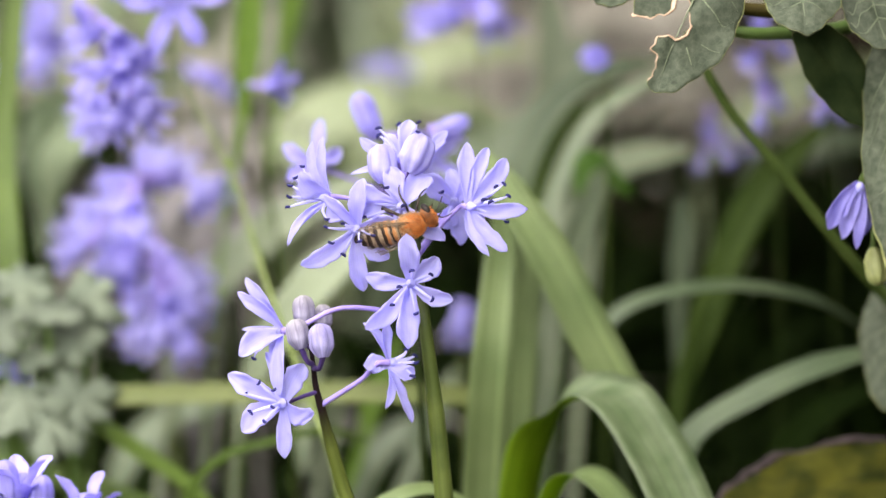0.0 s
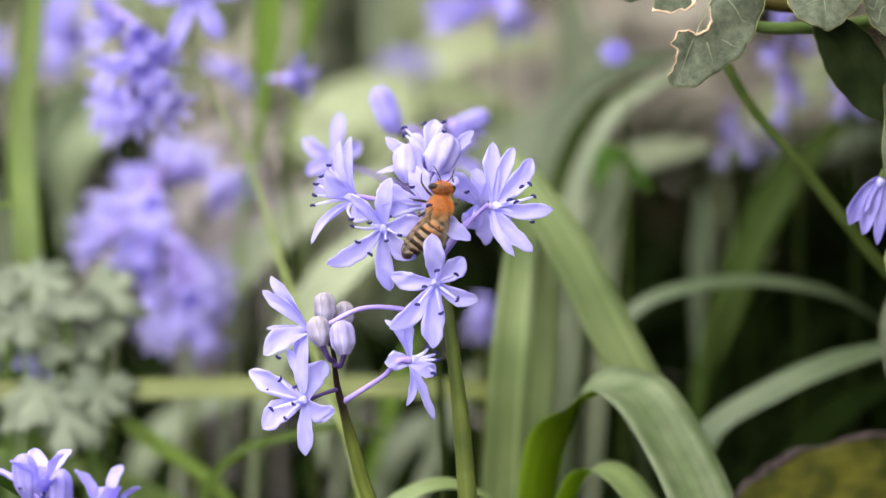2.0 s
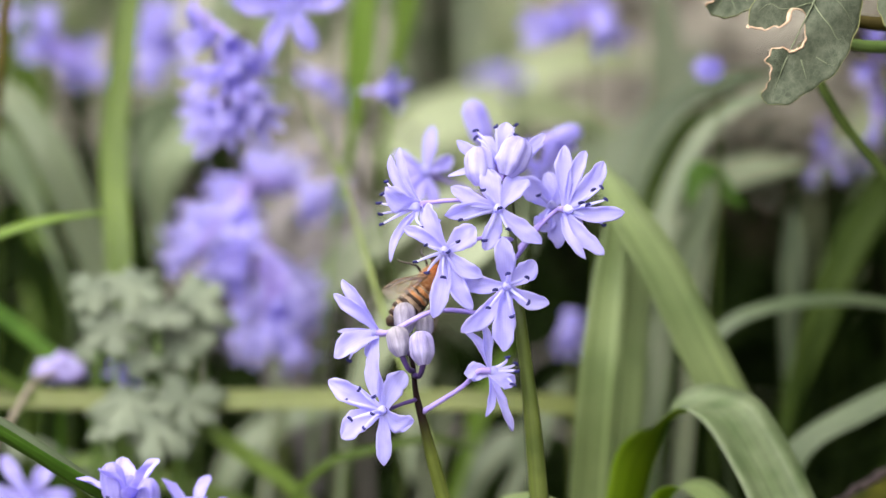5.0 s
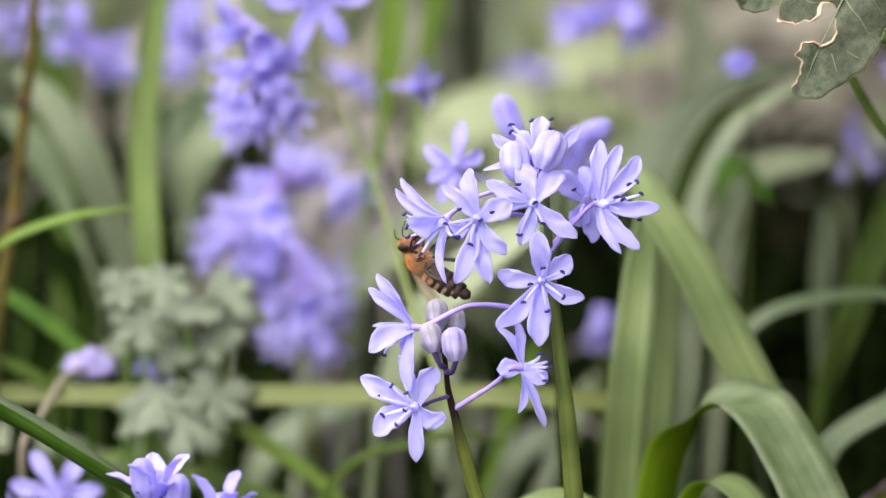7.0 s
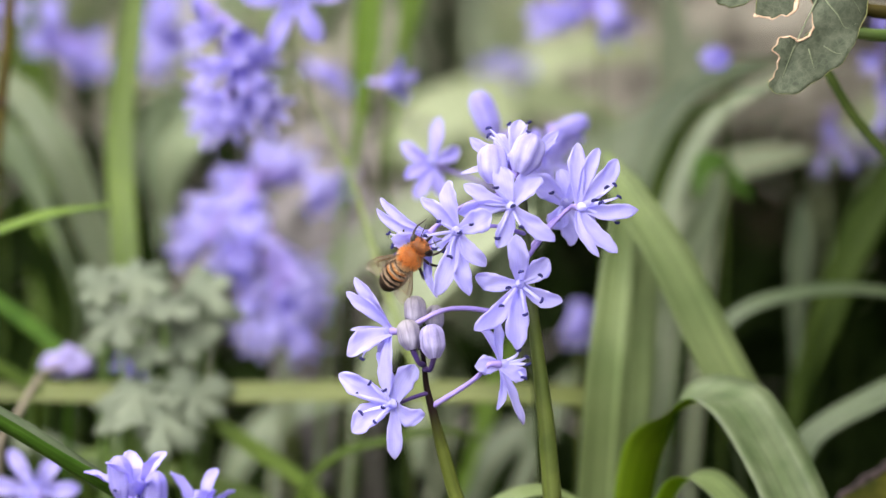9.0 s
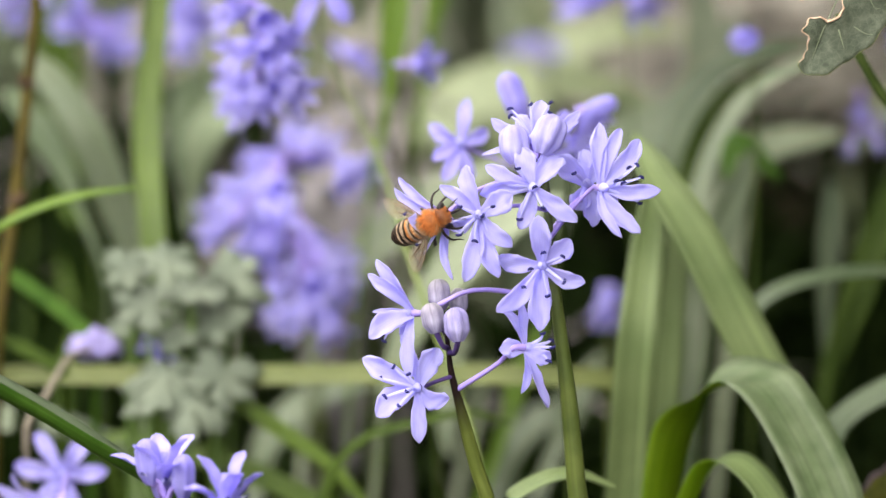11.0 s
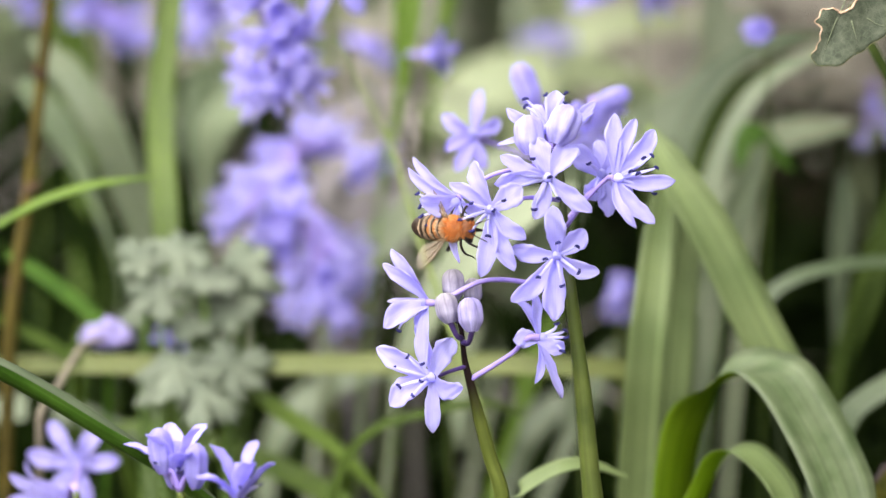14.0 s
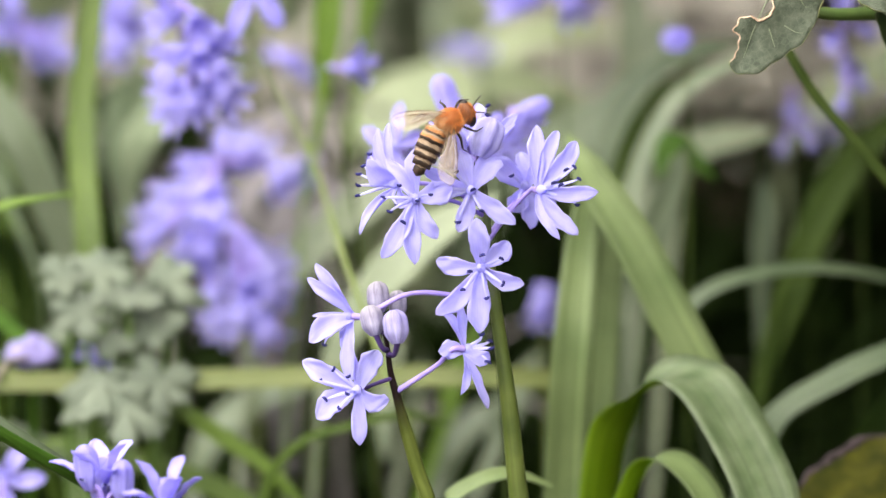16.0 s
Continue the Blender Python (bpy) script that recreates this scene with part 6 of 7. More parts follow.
feathery_plant((-0.0440, 0.0808, 0.0604), [
    ((-0.0454, 0.0805, 0.1499), RISE * 0.9 + NEAR * 0.75, 7.6, 10), ((-0.0409, 0.0752, 0.1468), RISE * 0.7 + NEAR * 0.9, 7.6, 55), ((-0.0485, 0.0774, 0.1470), RISE + NEAR * 0.6 - RIGHT * 0.3, 5.5, 80),
    ((-0.0361, 0.0822, 0.1487), RISE * 0.8 + NEAR * 0.6 + RIGHT * 0.4, 7.6, 25), ((-0.0520, 0.0914, 0.1642), RISE * 0.4 + NEAR - RIGHT * 0.3, 5.0, 40),
    ((-0.0485, 0.0879, 0.1598), RISE * 0.7 + NEAR * 0.8, 6.0, 70), ((-0.0412, 0.0924, 0.1607), RISE * 0.9 + NEAR * 0.6, 6.5, 20), ((-0.0365, 0.0926, 0.1551), RISE * 0.8 + NEAR * 0.8 + RIGHT * 0.2, 6.0, 100),
    ((-0.0431, 0.0900, 0.1535), RISE + NEAR * 0.5, 5.5, 130), ((-0.0330, 0.0997, 0.1572), RISE * 0.6 + NEAR + RIGHT * 0.3, 5.0, 15), ((-0.0348, 0.0990, 0.1615), RISE * 0.6 + NEAR * 0.8, 6.0, 63), ((-0.0462, 0.0977, 0.1641), RISE * 0.6 + NEAR * 0.8, 6.5, 5), ((-0.0535, 0.0944, 0.1540), RISE * 0.9 + NEAR * 0.5 - RIGHT * 0.4, 4.5, 90)])


def pale_umbel():
    foot = Vector((-0.0736, 0.0808, 0.0605))
    foot.z = 0
    plant = thing("pale_umbel", foot, "small domed head of pale lilac florets on a thin stalk", "flower")
    top = Vector((-0.0581, 0.0939, 0.1491))
    part("stalk", tube("stalk", [Vector(), Vector((-0.0664, 0.061, 0.1473)) - foot, Vector((-0.0639, 0.0674, 0.1505)) - foot, Vector((-0.0611, 0.0787, 0.153)) - foot, top - foot], [0.0007, 0.0006, 0.0006, 0.0006, 0.0006], UMBEL_STALK, 6, 5), plant)
    rng = random.Random(5)
    floret = lobed_mesh(9, 0.0014, 5, UMBEL)
    for i in range(46):
        d = Vector((rng.gauss(0, 1), rng.gauss(0, 1) - 0.5, abs(rng.gauss(0, 0.8)))).normalized()
        part("floret", floret, plant, m=Matrix.Translation(top - foot + Vector((d.x * 0.0046, d.y * 0.004, d.z * 0.0034))) @ frame_of(d, rng.uniform(0, 360)))


pale_umbel()
twig = thing("dry_stalk", ((-0.0807, 0.0688, 0.0882)[0], (-0.0807, 0.0688, 0.0882)[1], 0), "brown-olive dry flower stalk", "stalk")
part("stalk", tube("stalk", [Vector(), Vector((-0.0745, 0.0889, 0.1500)) - twig.location, Vector((-0.0709, 0.0975, 0.1763)) - twig.location, Vector((-0.0685, 0.1037, 0.1954)) - twig.location, Vector((-0.0667, 0.1096, 0.2136)) - twig.location], [0.0014, 0.0012, 0.0011, 0.001, 0.0009], BROWN_TWIG, 8, 6), twig)
for at, way in (((-0.0710, 0.0965, 0.1751), (0.896, -0.066, 0.440)), ((-0.0732, 0.0914, 0.1592), (-0.808, -0.132, 0.574)), ((-0.0687, 0.1026, 0.1937), (-0.808, -0.132, 0.574))):
    a, d = Vector(at) - twig.location, Vector(way).normalized() * 0.001
    part("leaf_scar", tube("leaf_scar", [a - d * 0.8, a + d * 0.5, a + d * 1.4, a + d * 1.7 + Vector((0, 0, 0.0012))], [0.0010, 0.0011, 0.0008, 0.0002], LITTER, 7, 3), twig, "withered leaf scar")


# ---- shrub with gnawed leaves ----
def broad_leaf(name, plant, centre, normal, up, length, width, mat, edge, bites=(), seed=0, dome=0.12, label="", rim=0.00006):
    """A broad shrub leaf in its own plane: outline, gnawed bites, raised veins and a rim."""
    rng = random.Random(seed)
    z = Vector(normal).normalized()
    y = (Vector(up) - z * Vector(up).dot(z)).normalized()
    x = y.cross(z)
    base = Vector(plant.location)
    cell = max(width, length) / 52

    def cut(p):
        return max([br * (1 + 0.05 * math.sin(p.x * 3100 + by * 900) + 0.04 * math.sin(p.y * 4300) + 0.02 * math.sin(p.x * 9000)) - (p - Vector((bx, by))).length for bx, by, br in bites] or [-1.0])

    def field(p):
        w = math.atan2(p.y / length, p.x / width)
        r = math.hypot(2 * p.x / width, 2 * p.y / length) / (1 + 0.14 * max(0, math.sin(w)) ** 8 + 0.02 * math.sin(7 * w + seed) + 0.014 * math.sin(17 * w))
        return max((r - 1) * width / 2, cut(p))

    def lift(p):
        return -dome * (p.x * p.x / width + 0.5 * p.y * p.y / length) + 0.0005 * math.sin(p.x * 700 + seed) * math.sin(p.y * 450) - 0.0004 * math.exp(-(p.x / (0.06 * width)) ** 2)

    ids, flat, quads, count = {}, [], [], {}
    nx, ny = int(width * 0.6 / cell) + 1, int(length * 0.62 / cell) + 1
    for j in range(-ny, ny):
        for i in range(-nx, nx):
            if field(Vector(((i + 0.5) * cell, (j + 0.5) * cell))) < 0:
                quad = []
                for key in ((i, j), (i + 1, j), (i + 1, j + 1), (i, j + 1)):
                    if key not in ids:
                        ids[key] = len(flat)
                        flat.append(Vector((key[0] * cell, key[1] * cell)))
                    quad.append(ids[key])
                quads.append(tuple(quad))
    ahead = {}
    for q in quads:
        for u, v in zip(q, q[1:] + q[:1]):
            count[(u, v)] = True
    for u, v in count:
        if (v, u) not in count:
            ahead.setdefault(u, []).append(v)
    for u in ahead:
        p = flat[u]
        for _ in range(4):
            g, e = field(p), 0.02 * cell
            grad = Vector((field(p + Vector((e, 0))) - g, field(p + Vector((0, e))) - g)) / e
            step = grad * (g / max(grad.length_squared, 0.2))
            if step.length > 0.7 * cell:
                step = step.normalized() * 0.7 * cell
            p = p - step
        flat[u] = p
    verts = [Vector((p.x, p.y, lift(p))) for p in flat]
    uvs = [(0.5 + p.x / width, 0.5 + p.y / length) for p in flat]
    o = len(verts)
    faces = list(quads) + [tuple(o + q for q in reversed(f)) for f in quads]
    faces += [(u, o + u, o + v, v) for u in ahead for v in ahead[u]]
    verts += [v - Vector((0, 0, 0.0004)) for v in verts]
    uvs += uvs
    m = Matrix.Translation(Vector(centre) - base) @ Matrix((x, y, z)).transposed().to_4x4()
    leaf = part("leaf", mesh("leaf", verts, faces, mat, uvs), plant, label, m)
    loops, left = [], {u: list(v) for u, v in ahead.items()}
    while left:
        u = next(iter(left))
        loop = [u]
        while left.get(u):
            v = left[u].pop()
            if not left[u]:
                del left[u]
            loop.append(v)
            u = v
        left.pop(u, None)
        loops.append(loop)
    for loop in loops:
        run, gnawed = [], None
        for u in loop + [None]:
            state = None if u is None else cut(flat[u]) > -0.3 * cell
            if run and state != gnawed:
                if len(run) > 2:
                    rad = (0.00016 + 0.0001 * len(loops)) if gnawed else rim
                    part("gnawed_edge" if gnawed else "leaf_rim", tube("rim", run, [rad * rng.uniform(0.25, 1.7) for _ in range(14)], DRY if gnawed else edge, 5, 2, 0.5), leaf)
                run = run[-1:]
            if u is not None:
                run.append(Vector((flat[u].x, flat[u].y, lift(flat[u]))))
                gnawed = state
    inside = lambda p: cut(p) < -0.0006 and (p.x / width) ** 2 + (p.y / length) ** 2 < 0.215
    if mat in (SHRUB_SHADE, WITHERED):
        return leaf
    veins = [[Vector((0.012 * width * math.sin(9 * f), f * length)) for f in (-0.5, -0.25, 0.0, 0.25, 0.46)]]
    for s in (1, -1):
        for f in (-0.32, -0.16, 0.0, 0.16):
            veins.append([Vector((s * width * q, (f + 0.05 * rng.uniform(-1, 1) * q * 4 + 0.55 * q - 0.3 * q * q) * length)) for q in (0.0, 0.12, 0.24, 0.36, 0.43)])
    for line in veins:
        run = [Vector((p.x, p.y, lift(p) + 0.0000)) for p in line if inside(p)]
        if len(run) > 1:
            part("vein", tube("vein", run, [0.00016, 0.00013, 0.00008, 0.00005], VEIN, 5, 4, 0.6), leaf)
    return leaf


def shrub():
    foot = Vector((0.1247, 0.0276, 0.0908))
    foot.z = 0
    plant = thing("shrub", foot, "shrub branch with dull green gnawed leaves hanging over the flowers", "shrub")
    loc = lambda *pts: [Vector(q) - foot for q in pts]
    part("branch", tube("branch", loc(foot, (0.1073, 0.0291, 0.1763), (0.0943, 0.0266, 0.2171), (0.0868, 0.0249, 0.2279), (0.0813, 0.0237, 0.2342)), [0.003, 0.0026, 0.0022, 0.002, 0.0018], BROWN_TWIG, 8, 6), plant)
    part("branch", tube("branch", loc((0.0868, 0.0249, 0.2279), (0.0813, 0.0212, 0.2265), (0.0728, 0.0191, 0.2265), (0.0658, 0.0173, 0.2272), (0.0619, 0.0178, 0.2289)), [0.0012, 0.0011, 0.001, 0.0009, 0.0006], TWIG, 8, 5), plant)
    part("branch", tube("branch", loc((0.0813, 0.0237, 0.2342), (0.0731, 0.0222, 0.2295), (0.0673, 0.0222, 0.2295), (0.0648, 0.0227, 0.2311)), [0.0016, 0.0012, 0.001, 0.0008], BROWN_TWIG, 8, 5), plant)
    part("shoot", tube("shoot", loc((0.0613, 0.0435, 0.2206), (0.0641, 0.0416, 0.2149), (0.0687, 0.0403, 0.2076), (0.0759, 0.0397, 0.1993), (0.0822, 0.0392, 0.1912), (0.0917, 0.0407, 0.1797), (0.1102, 0.0405, 0.1629)), [0.0007, 0.0008, 0.0008, 0.0009, 0.0010, 0.0011, 0.0012], TWIG_SHADE, 8, 5), plant)
    broad_leaf("leaf", plant, (0.0575, 0.0097, 0.2323), NEAR + RISE * 0.1, (-0.418, -0.281, -0.864), 0.0219, 0.0151, SHRUB, YELLOW_EDGE,
               bites=((0.0008, 0.0024, 0.0021), (0.0012, -0.0006, 0.0012), (0.0030, 0.0036, 0.0016), (0.0052, 0.0058, 0.0026), (0.0008, 0.0008, 0.0013), (0.0043, 0.0099, 0.0033)), seed=1, label="dull green leaf with gnawed brown-edged holes")
    broad_leaf("leaf", plant, (0.0486, 0.0182, 0.2366), NEAR + RISE * 0.3, (-0.588, -0.429, -0.685), 0.011, 0.009, SHRUB, YELLOW_EDGE, bites=((0.004, 0.004, 0.003),), seed=6)
    broad_leaf("leaf", plant, (0.0740, 0.0114, 0.2351), NEAR + RISE * 0.4 - RIGHT * 0.1, (0.049, -0.489, -0.871), 0.0125, 0.0115, SHRUB, YELLOW_EDGE, seed=2)
    broad_leaf("leaf", plant, (0.0802, 0.0157, 0.2214), NEAR * 0.8 - RISE * 0.2 + RIGHT * 0.2, (0.622, -0.242, -0.745), 0.0195, 0.0084, SHRUB_SHADE, YELLOW_EDGE, seed=3, label="leaf whose shaded side is put into its dark colour", rim=0.00003)
    broad_leaf("leaf", plant, (0.0876, 0.0097, 0.2137), NEAR * 0.6 + RISE * 0.1 - RIGHT * 0.55, (0.020, -0.402, -0.915), 0.037, 0.011, SHRUB, YELLOW_EDGE, seed=4, rim=0.00015)
    broad_leaf("leaf", plant, (0.0846, 0.0126, 0.2323), NEAR + RISE * 0.2 - RIGHT * 0.3, (0.286, -0.385, -0.877), 0.012, 0.009, SHRUB, YELLOW_EDGE, seed=5)
    broad_leaf("leaf", plant, (0.0938, 0.0408, 0.1703), NEAR + RISE * 0.3 - RIGHT * 0.7, (0.099, -0.400, -0.911), 0.020, 0.010, SHRUB, YELLOW_EDGE, seed=8)
    # unseen branches and leaf mass, added to keep sky light off the hollow
    rng = random.Random(11)
    for x, y, z in ((0.14, 0.20, 0.33), (0.17, 0.38, 0.34), (0.22, 0.58, 0.36), (0.30, 0.15, 0.36), (0.36, 0.4, 0.38)):
        tip = Vector((x, y, z)) - foot
        part("branch", tube("branch", [Vector((0, 0, 0)), tip * 0.5 + Vector((0, 0, 0.08)), tip], [0.004, 0.003, 0.0012], BROWN_TWIG, 6, 5), plant)
    v, f, u = ribbon_data([(0, 0, 0), (0.018, 0, 0.002), (0.038, 0, 0.001), (0.054, 0, -0.004)], [0.005, 0.030, 0.026, 0.002], (0, 0, 1), n=3, across=4)
    verts, faces, uvs = [], [], []
    for i in range(4800):
        y = rng.uniform(0.07, 0.85)
        at = Vector((rng.uniform(0.11 if y < 0.09 else 0.035 if y < 0.2 else 0.015, 0.55), y, rng.uniform(max(0.12, 0.415 - 0.255 * (y + 0.4755)), 0.40)))
        if i % 3 == 0:
            at = Vector((rng.uniform(0.12, 0.5), rng.uniform(-0.22, 0.12), rng.uniform(0.325, 0.44)))
        if i % 5 == 1:
            y = rng.uniform(-0.05, 1.05)
            at = Vector((rng.uniform(0.18 + 0.14 * y, 0.46), y, rng.uniform(0.03, 0.31)))
        if i % 5 == 2:
            at = Vector((rng.uniform(0.12, 0.5), rng.uniform(1.05, 1.2), rng.uniform(0.03, 0.4)))
        if ((at.x - 0.26) / 0.36) ** 2 + ((at.y - 0.48) / 0.82) ** 2 > 1.25:
            continue
        steep = 0.5 if i % 5 not in (1, 2) else 1.3
        turn = Euler((rng.uniform(-steep, steep), rng.uniform(-0.3, 0.3), rng.uniform(0, 6.28))).to_matrix()
        o = len(verts)
        verts += [turn @ q + at - foot for q in v]
        faces += [tuple(o + k for k in q) for q in f]
        uvs += u
    tagged(part("crown", mesh("crown", verts, faces, SHRUB, uvs), plant), "unseen dull green leaves added overhead and beside to block sky light", kind="stuff")
    return plant


shrub()
low = thing("low_shrub_leaf", ((0.0780, 0.0059, 0.1212)[0], (0.0780, 0.0059, 0.1212)[1], 0), "drooping dark leaf with a brown withered edge", "leaf")
part("leaf_stalk", tube("leaf_stalk", [Vector(), Vector((0.0950, 0.0462, 0.1317)) - low.location, Vector((0.0950, 0.0486, 0.1391)) - low.location], [0.001, 0.0009, 0.0007], BROWN_TWIG, 6, 5), low)
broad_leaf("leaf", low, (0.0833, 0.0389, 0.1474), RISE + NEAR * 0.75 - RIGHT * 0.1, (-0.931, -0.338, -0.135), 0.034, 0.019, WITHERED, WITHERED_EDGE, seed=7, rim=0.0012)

# ---- ground, litter and the undergrowth behind ----


def ground():
    xs = [-400, -60, -10, -3] + [i * 0.06 - 1.5 for i in range(51)] + [3, 10, 60, 400]
    ys = [-400, -60, -10, -2] + [i * 0.06 - 0.7 for i in range(61)] + [6, 12, 60, 400]
    verts = [Vector((x, y, 0.010 * noise.noise((x * 6, y * 6, 0)) + 0.004 * noise.noise((x * 30, y * 30, 3)) if abs(x) < 2 and -1 < y < 4 else 0)) for y in ys for x in xs]
    w = len(xs)
    faces = [(j * w + i, j * w + i + 1, (j + 1) * w + i + 1, (j + 1) * w + i) for j in range(len(ys) - 1) for i in range(w - 1)]
    tagged(new("ground", mesh("ground", verts, faces, SOIL)), "dark crumbly garden soil under the plants", "ground", kind="structure")


ground()


def hedge():
    """An unseen dense hedge ring, added on all sides to block low sky light."""
    verts, faces, n, rows = [], [], 160, 14
    for j in range(rows + 1):
        for i in range(n):
            w = 2 * math.pi * i / n
            z = 0.7 * j / rows
            r = 1.9 + 0.18 * noise.noise((4 * math.cos(w), 4 * math.sin(w), z * 2)) + 0.1 * noise.noise((14 * math.cos(w), 14 * math.sin(w), z * 7)) + 0.25 * (j / rows) ** 3
            verts.append(Vector((r * math.cos(w), 0.2 + r * math.sin(w), z)))
    for i in range(n):
        w = 2 * math.pi * i / n
        verts.append(Vector((2.55 * math.cos(w), 0.2 + 2.55 * math.sin(w), 0.66)))
    for i in range(n):
        w = 2 * math.pi * i / n
        verts.append(Vector((2.7 * math.cos(w), 0.2 + 2.7 * math.sin(w), 0)))
    for j in range(rows + 2):
        for i in range(n):
            k = (i + 1) % n
            faces.append((j * n + i, j * n + k, (j + 1) * n + k, (j + 1) * n + i))
    tagged(new("hedge", mesh("hedge", verts, faces, SHRUB_SHADE)), "unseen dark green hedge ring added to block low sky light", "hedge", kind="structure")
    rng = random.Random(31)
    verts, faces = [], []
    for _ in range(16000):
        w, k = rng.uniform(0, 2 * math.pi), rng.random()
        if k < 0.42:
            r, z = 1.86 + rng.gauss(0.08, 0.07), rng.uniform(0.0, 0.7)
        elif k < 0.62:
            r, z = 2.68 + rng.gauss(0, 0.06), rng.uniform(0.0, 0.68)
        else:
            r, z = rng.uniform(1.95, 2.68), 0.69 + rng.gauss(0, 0.03)
        at = Vector((r * math.cos(w), 0.2 + r * math.sin(w), max(0.02, z)))
        turn = Euler((rng.uniform(-0.9, 0.9), rng.uniform(-0.9, 0.9), rng.uniform(0, 6.28))).to_matrix()
        size = rng.uniform(0.02, 0.04)
        o = len(verts)
        verts += [at + turn @ Vector(q) * size for q in ((-1, 0, 0), (-0.2, 0.45, 0.12), (0.5, 0.35, 0.1), (1.1, 0, -0.15), (0.5, -0.35, 0.1), (-0.2, -0.45, 0.12), (0.1, 0, 0))]
        faces += [(o + 6, o, o + 5), (o + 6, o + 1, o), (o + 6, o + 2, o + 1), (o + 6, o + 3, o + 2), (o + 6, o + 4, o + 3), (o + 6, o + 5, o + 4)]
    tagged(new("hedge_leaves", mesh("hedge_leaves", verts, faces, SHRUB)), "small dull green leaves covering the unseen added hedge", "leaves", kind="stuff")


hedge()


def scatter_leaves(name, label, mat, count, seed, x_range, y_range, height, width, lean=0.5, category="leaves", flat=False, hole=False):
    """Uncounted blades of the undergrowth, joined into one mesh."""
    rng = random.Random(seed)
    V_, F_, U_ = [], [], []
    for _ in range(count):
        x, y = rng.uniform(*x_range), rng.uniform(*y_range)
        h, w = rng.uniform(*height), rng.uniform(*width)
        if hole and (abs(x) < 0.42 and -0.15 < y < 1.15 or math.hypot(x, y - 0.2) > 1.85):
            continue
        a = rng.uniform(0, 2 * math.pi)
        d = Vector((math.cos(a), math.sin(a), 0))
        root = Vector((x, y, 0.0 if not flat else rng.uniform(0.002, 0.012)))
        if flat:
            pts = [root, root + d * h * 0.4 + Vector((0, 0, rng.uniform(0.0, 0.012))), root + d * h + Vector((0, 0, rng.uniform(-0.002, 0.006)))]
            face = Vector((rng.uniform(-0.4, 0.4), rng.uniform(-0.4, 0.4), 1))
        else:
            k = lean * rng.uniform(0.3, 1.3)
            pts = [root, root + d * h * k * 0.25 + Vector((0, 0, h * 0.6)), root + d * h * k * 0.7 + Vector((0, 0, h)), root + d * h * k * 1.25 + Vector((0, 0, h * rng.uniform(0.6, 1.05)))]
            face = d * -0.8 + Vector((0, 0, 0.7))
        v, f, u = ribbon_data(pts, [w * 0.7, w, w * 0.9, w * 0.1], face, n=4, across=2)
        o = len(V_)
        V_ += v
        F_ += [tuple(o + i for i in q) for q in f]
        U_ += u
    return tagged(new(name, mesh(name, V_, F_, mat, U_)), label, category, kind="stuff")


# near-black blades fill the gaps; their colour replaces missing shade
scatter_leaves("undergrowth", "dense strap leaves coloured near-black to stand in for shade", BLADE_SHADE, 1100, 1, (-0.3, 0.03), (0.17, 0.55), (0.03, 0.08), (0.006, 0.012))
scatter_leaves("undergrowth", "grey-green strap leaves crowding the bed", BLADE_GREY, 70, 2, (-0.28, 0.04), (0.55, 0.9), (0.05, 0.12), (0.007, 0.013), 0.9)
scatter_leaves("undergrowth", "fresh green strap leaves crowding the bed", BLADE, 90, 3, (-0.3, 0.05), (0.55, 1.1), (0.05, 0.12), (0.006, 0.012), 0.9)
scatter_leaves("undergrowth", "low green leaves further back", BLADE_PALE, 170, 4, (-0.5, 0.12), (0.7, 1.7), (0.04, 0.10), (0.008, 0.016), 1.1)
scatter_leaves("undergrowth", "wide spread of strap leaves round the bed", BLADE, 250, 7, (-1.5, 1.5), (1.1, 2.0), (0.06, 0.16), (0.008, 0.016), 0.9)
scatter_leaves("undergrowth", "strap leaves filling the bed up to the hedge", BLADE_DARK, 1500, 17, (-1.85, 1.85), (-1.7, 2.05), (0.05, 0.15), (0.007, 0.014), 0.9, hole=True)
scatter_leaves("undergrowth", "lighter strap leaves filling the bed up to the hedge", BLADE, 700, 18, (-1.85, 1.85), (-1.7, 2.05), (0.05, 0.16), (0.007, 0.014), 0.9, hole=True)
scatter_leaves("undergrowth", "strap leaves at the sides of the bed", BLADE_SHADE, 260, 8, (-0.9, -0.3), (-0.1, 0.9), (0.06, 0.16), (0.006, 0.012), 0.9)
scatter_leaves("undergrowth", "strap leaves at the sides of the bed", BLADE_SHADE, 260, 9, (0.35, 0.95), (-0.1, 0.9), (0.06, 0.16), (0.006, 0.012), 0.9)
scatter_leaves("undergrowth", "sparse leaves under the shrub, coloured near-black for shade", BLADE_SHADE, 1500, 12, (0.03, 0.33), (0.16, 0.50), (0.02, 0.08), (0.004, 0.009), 0.8)
scatter_leaves("dry_grass", "pale dry grass tangle behind the bluebells", STRAW, 22, 14, (-0.07, 0.03), (0.40, 0.62), (0.06, 0.115), (0.002, 0.005), 0.9)
scatter_leaves("dry_grass", "mauve-grey dead stems tangled behind the squills", DEAD, 26, 21, (-0.045, -0.004), (0.24, 0.42), (0.06, 0.13), (0.0006, 0.0014), 1.0)
scatter_leaves("straw", "dry straw and dead stems on the soil", STRAW, 160, 5, (-0.5, 0.05), (0.75, 1.7), (0.04, 0.12), (0.0015, 0.004), category="litter", flat=True)
scatter_leaves("straw", "pale dry straw strewn over the open ground", STRAW, 300, 25, (-0.14, 0.20), (0.70, 1.45), (0.06, 0.12), (0.014, 0.03), category="litter", flat=True)
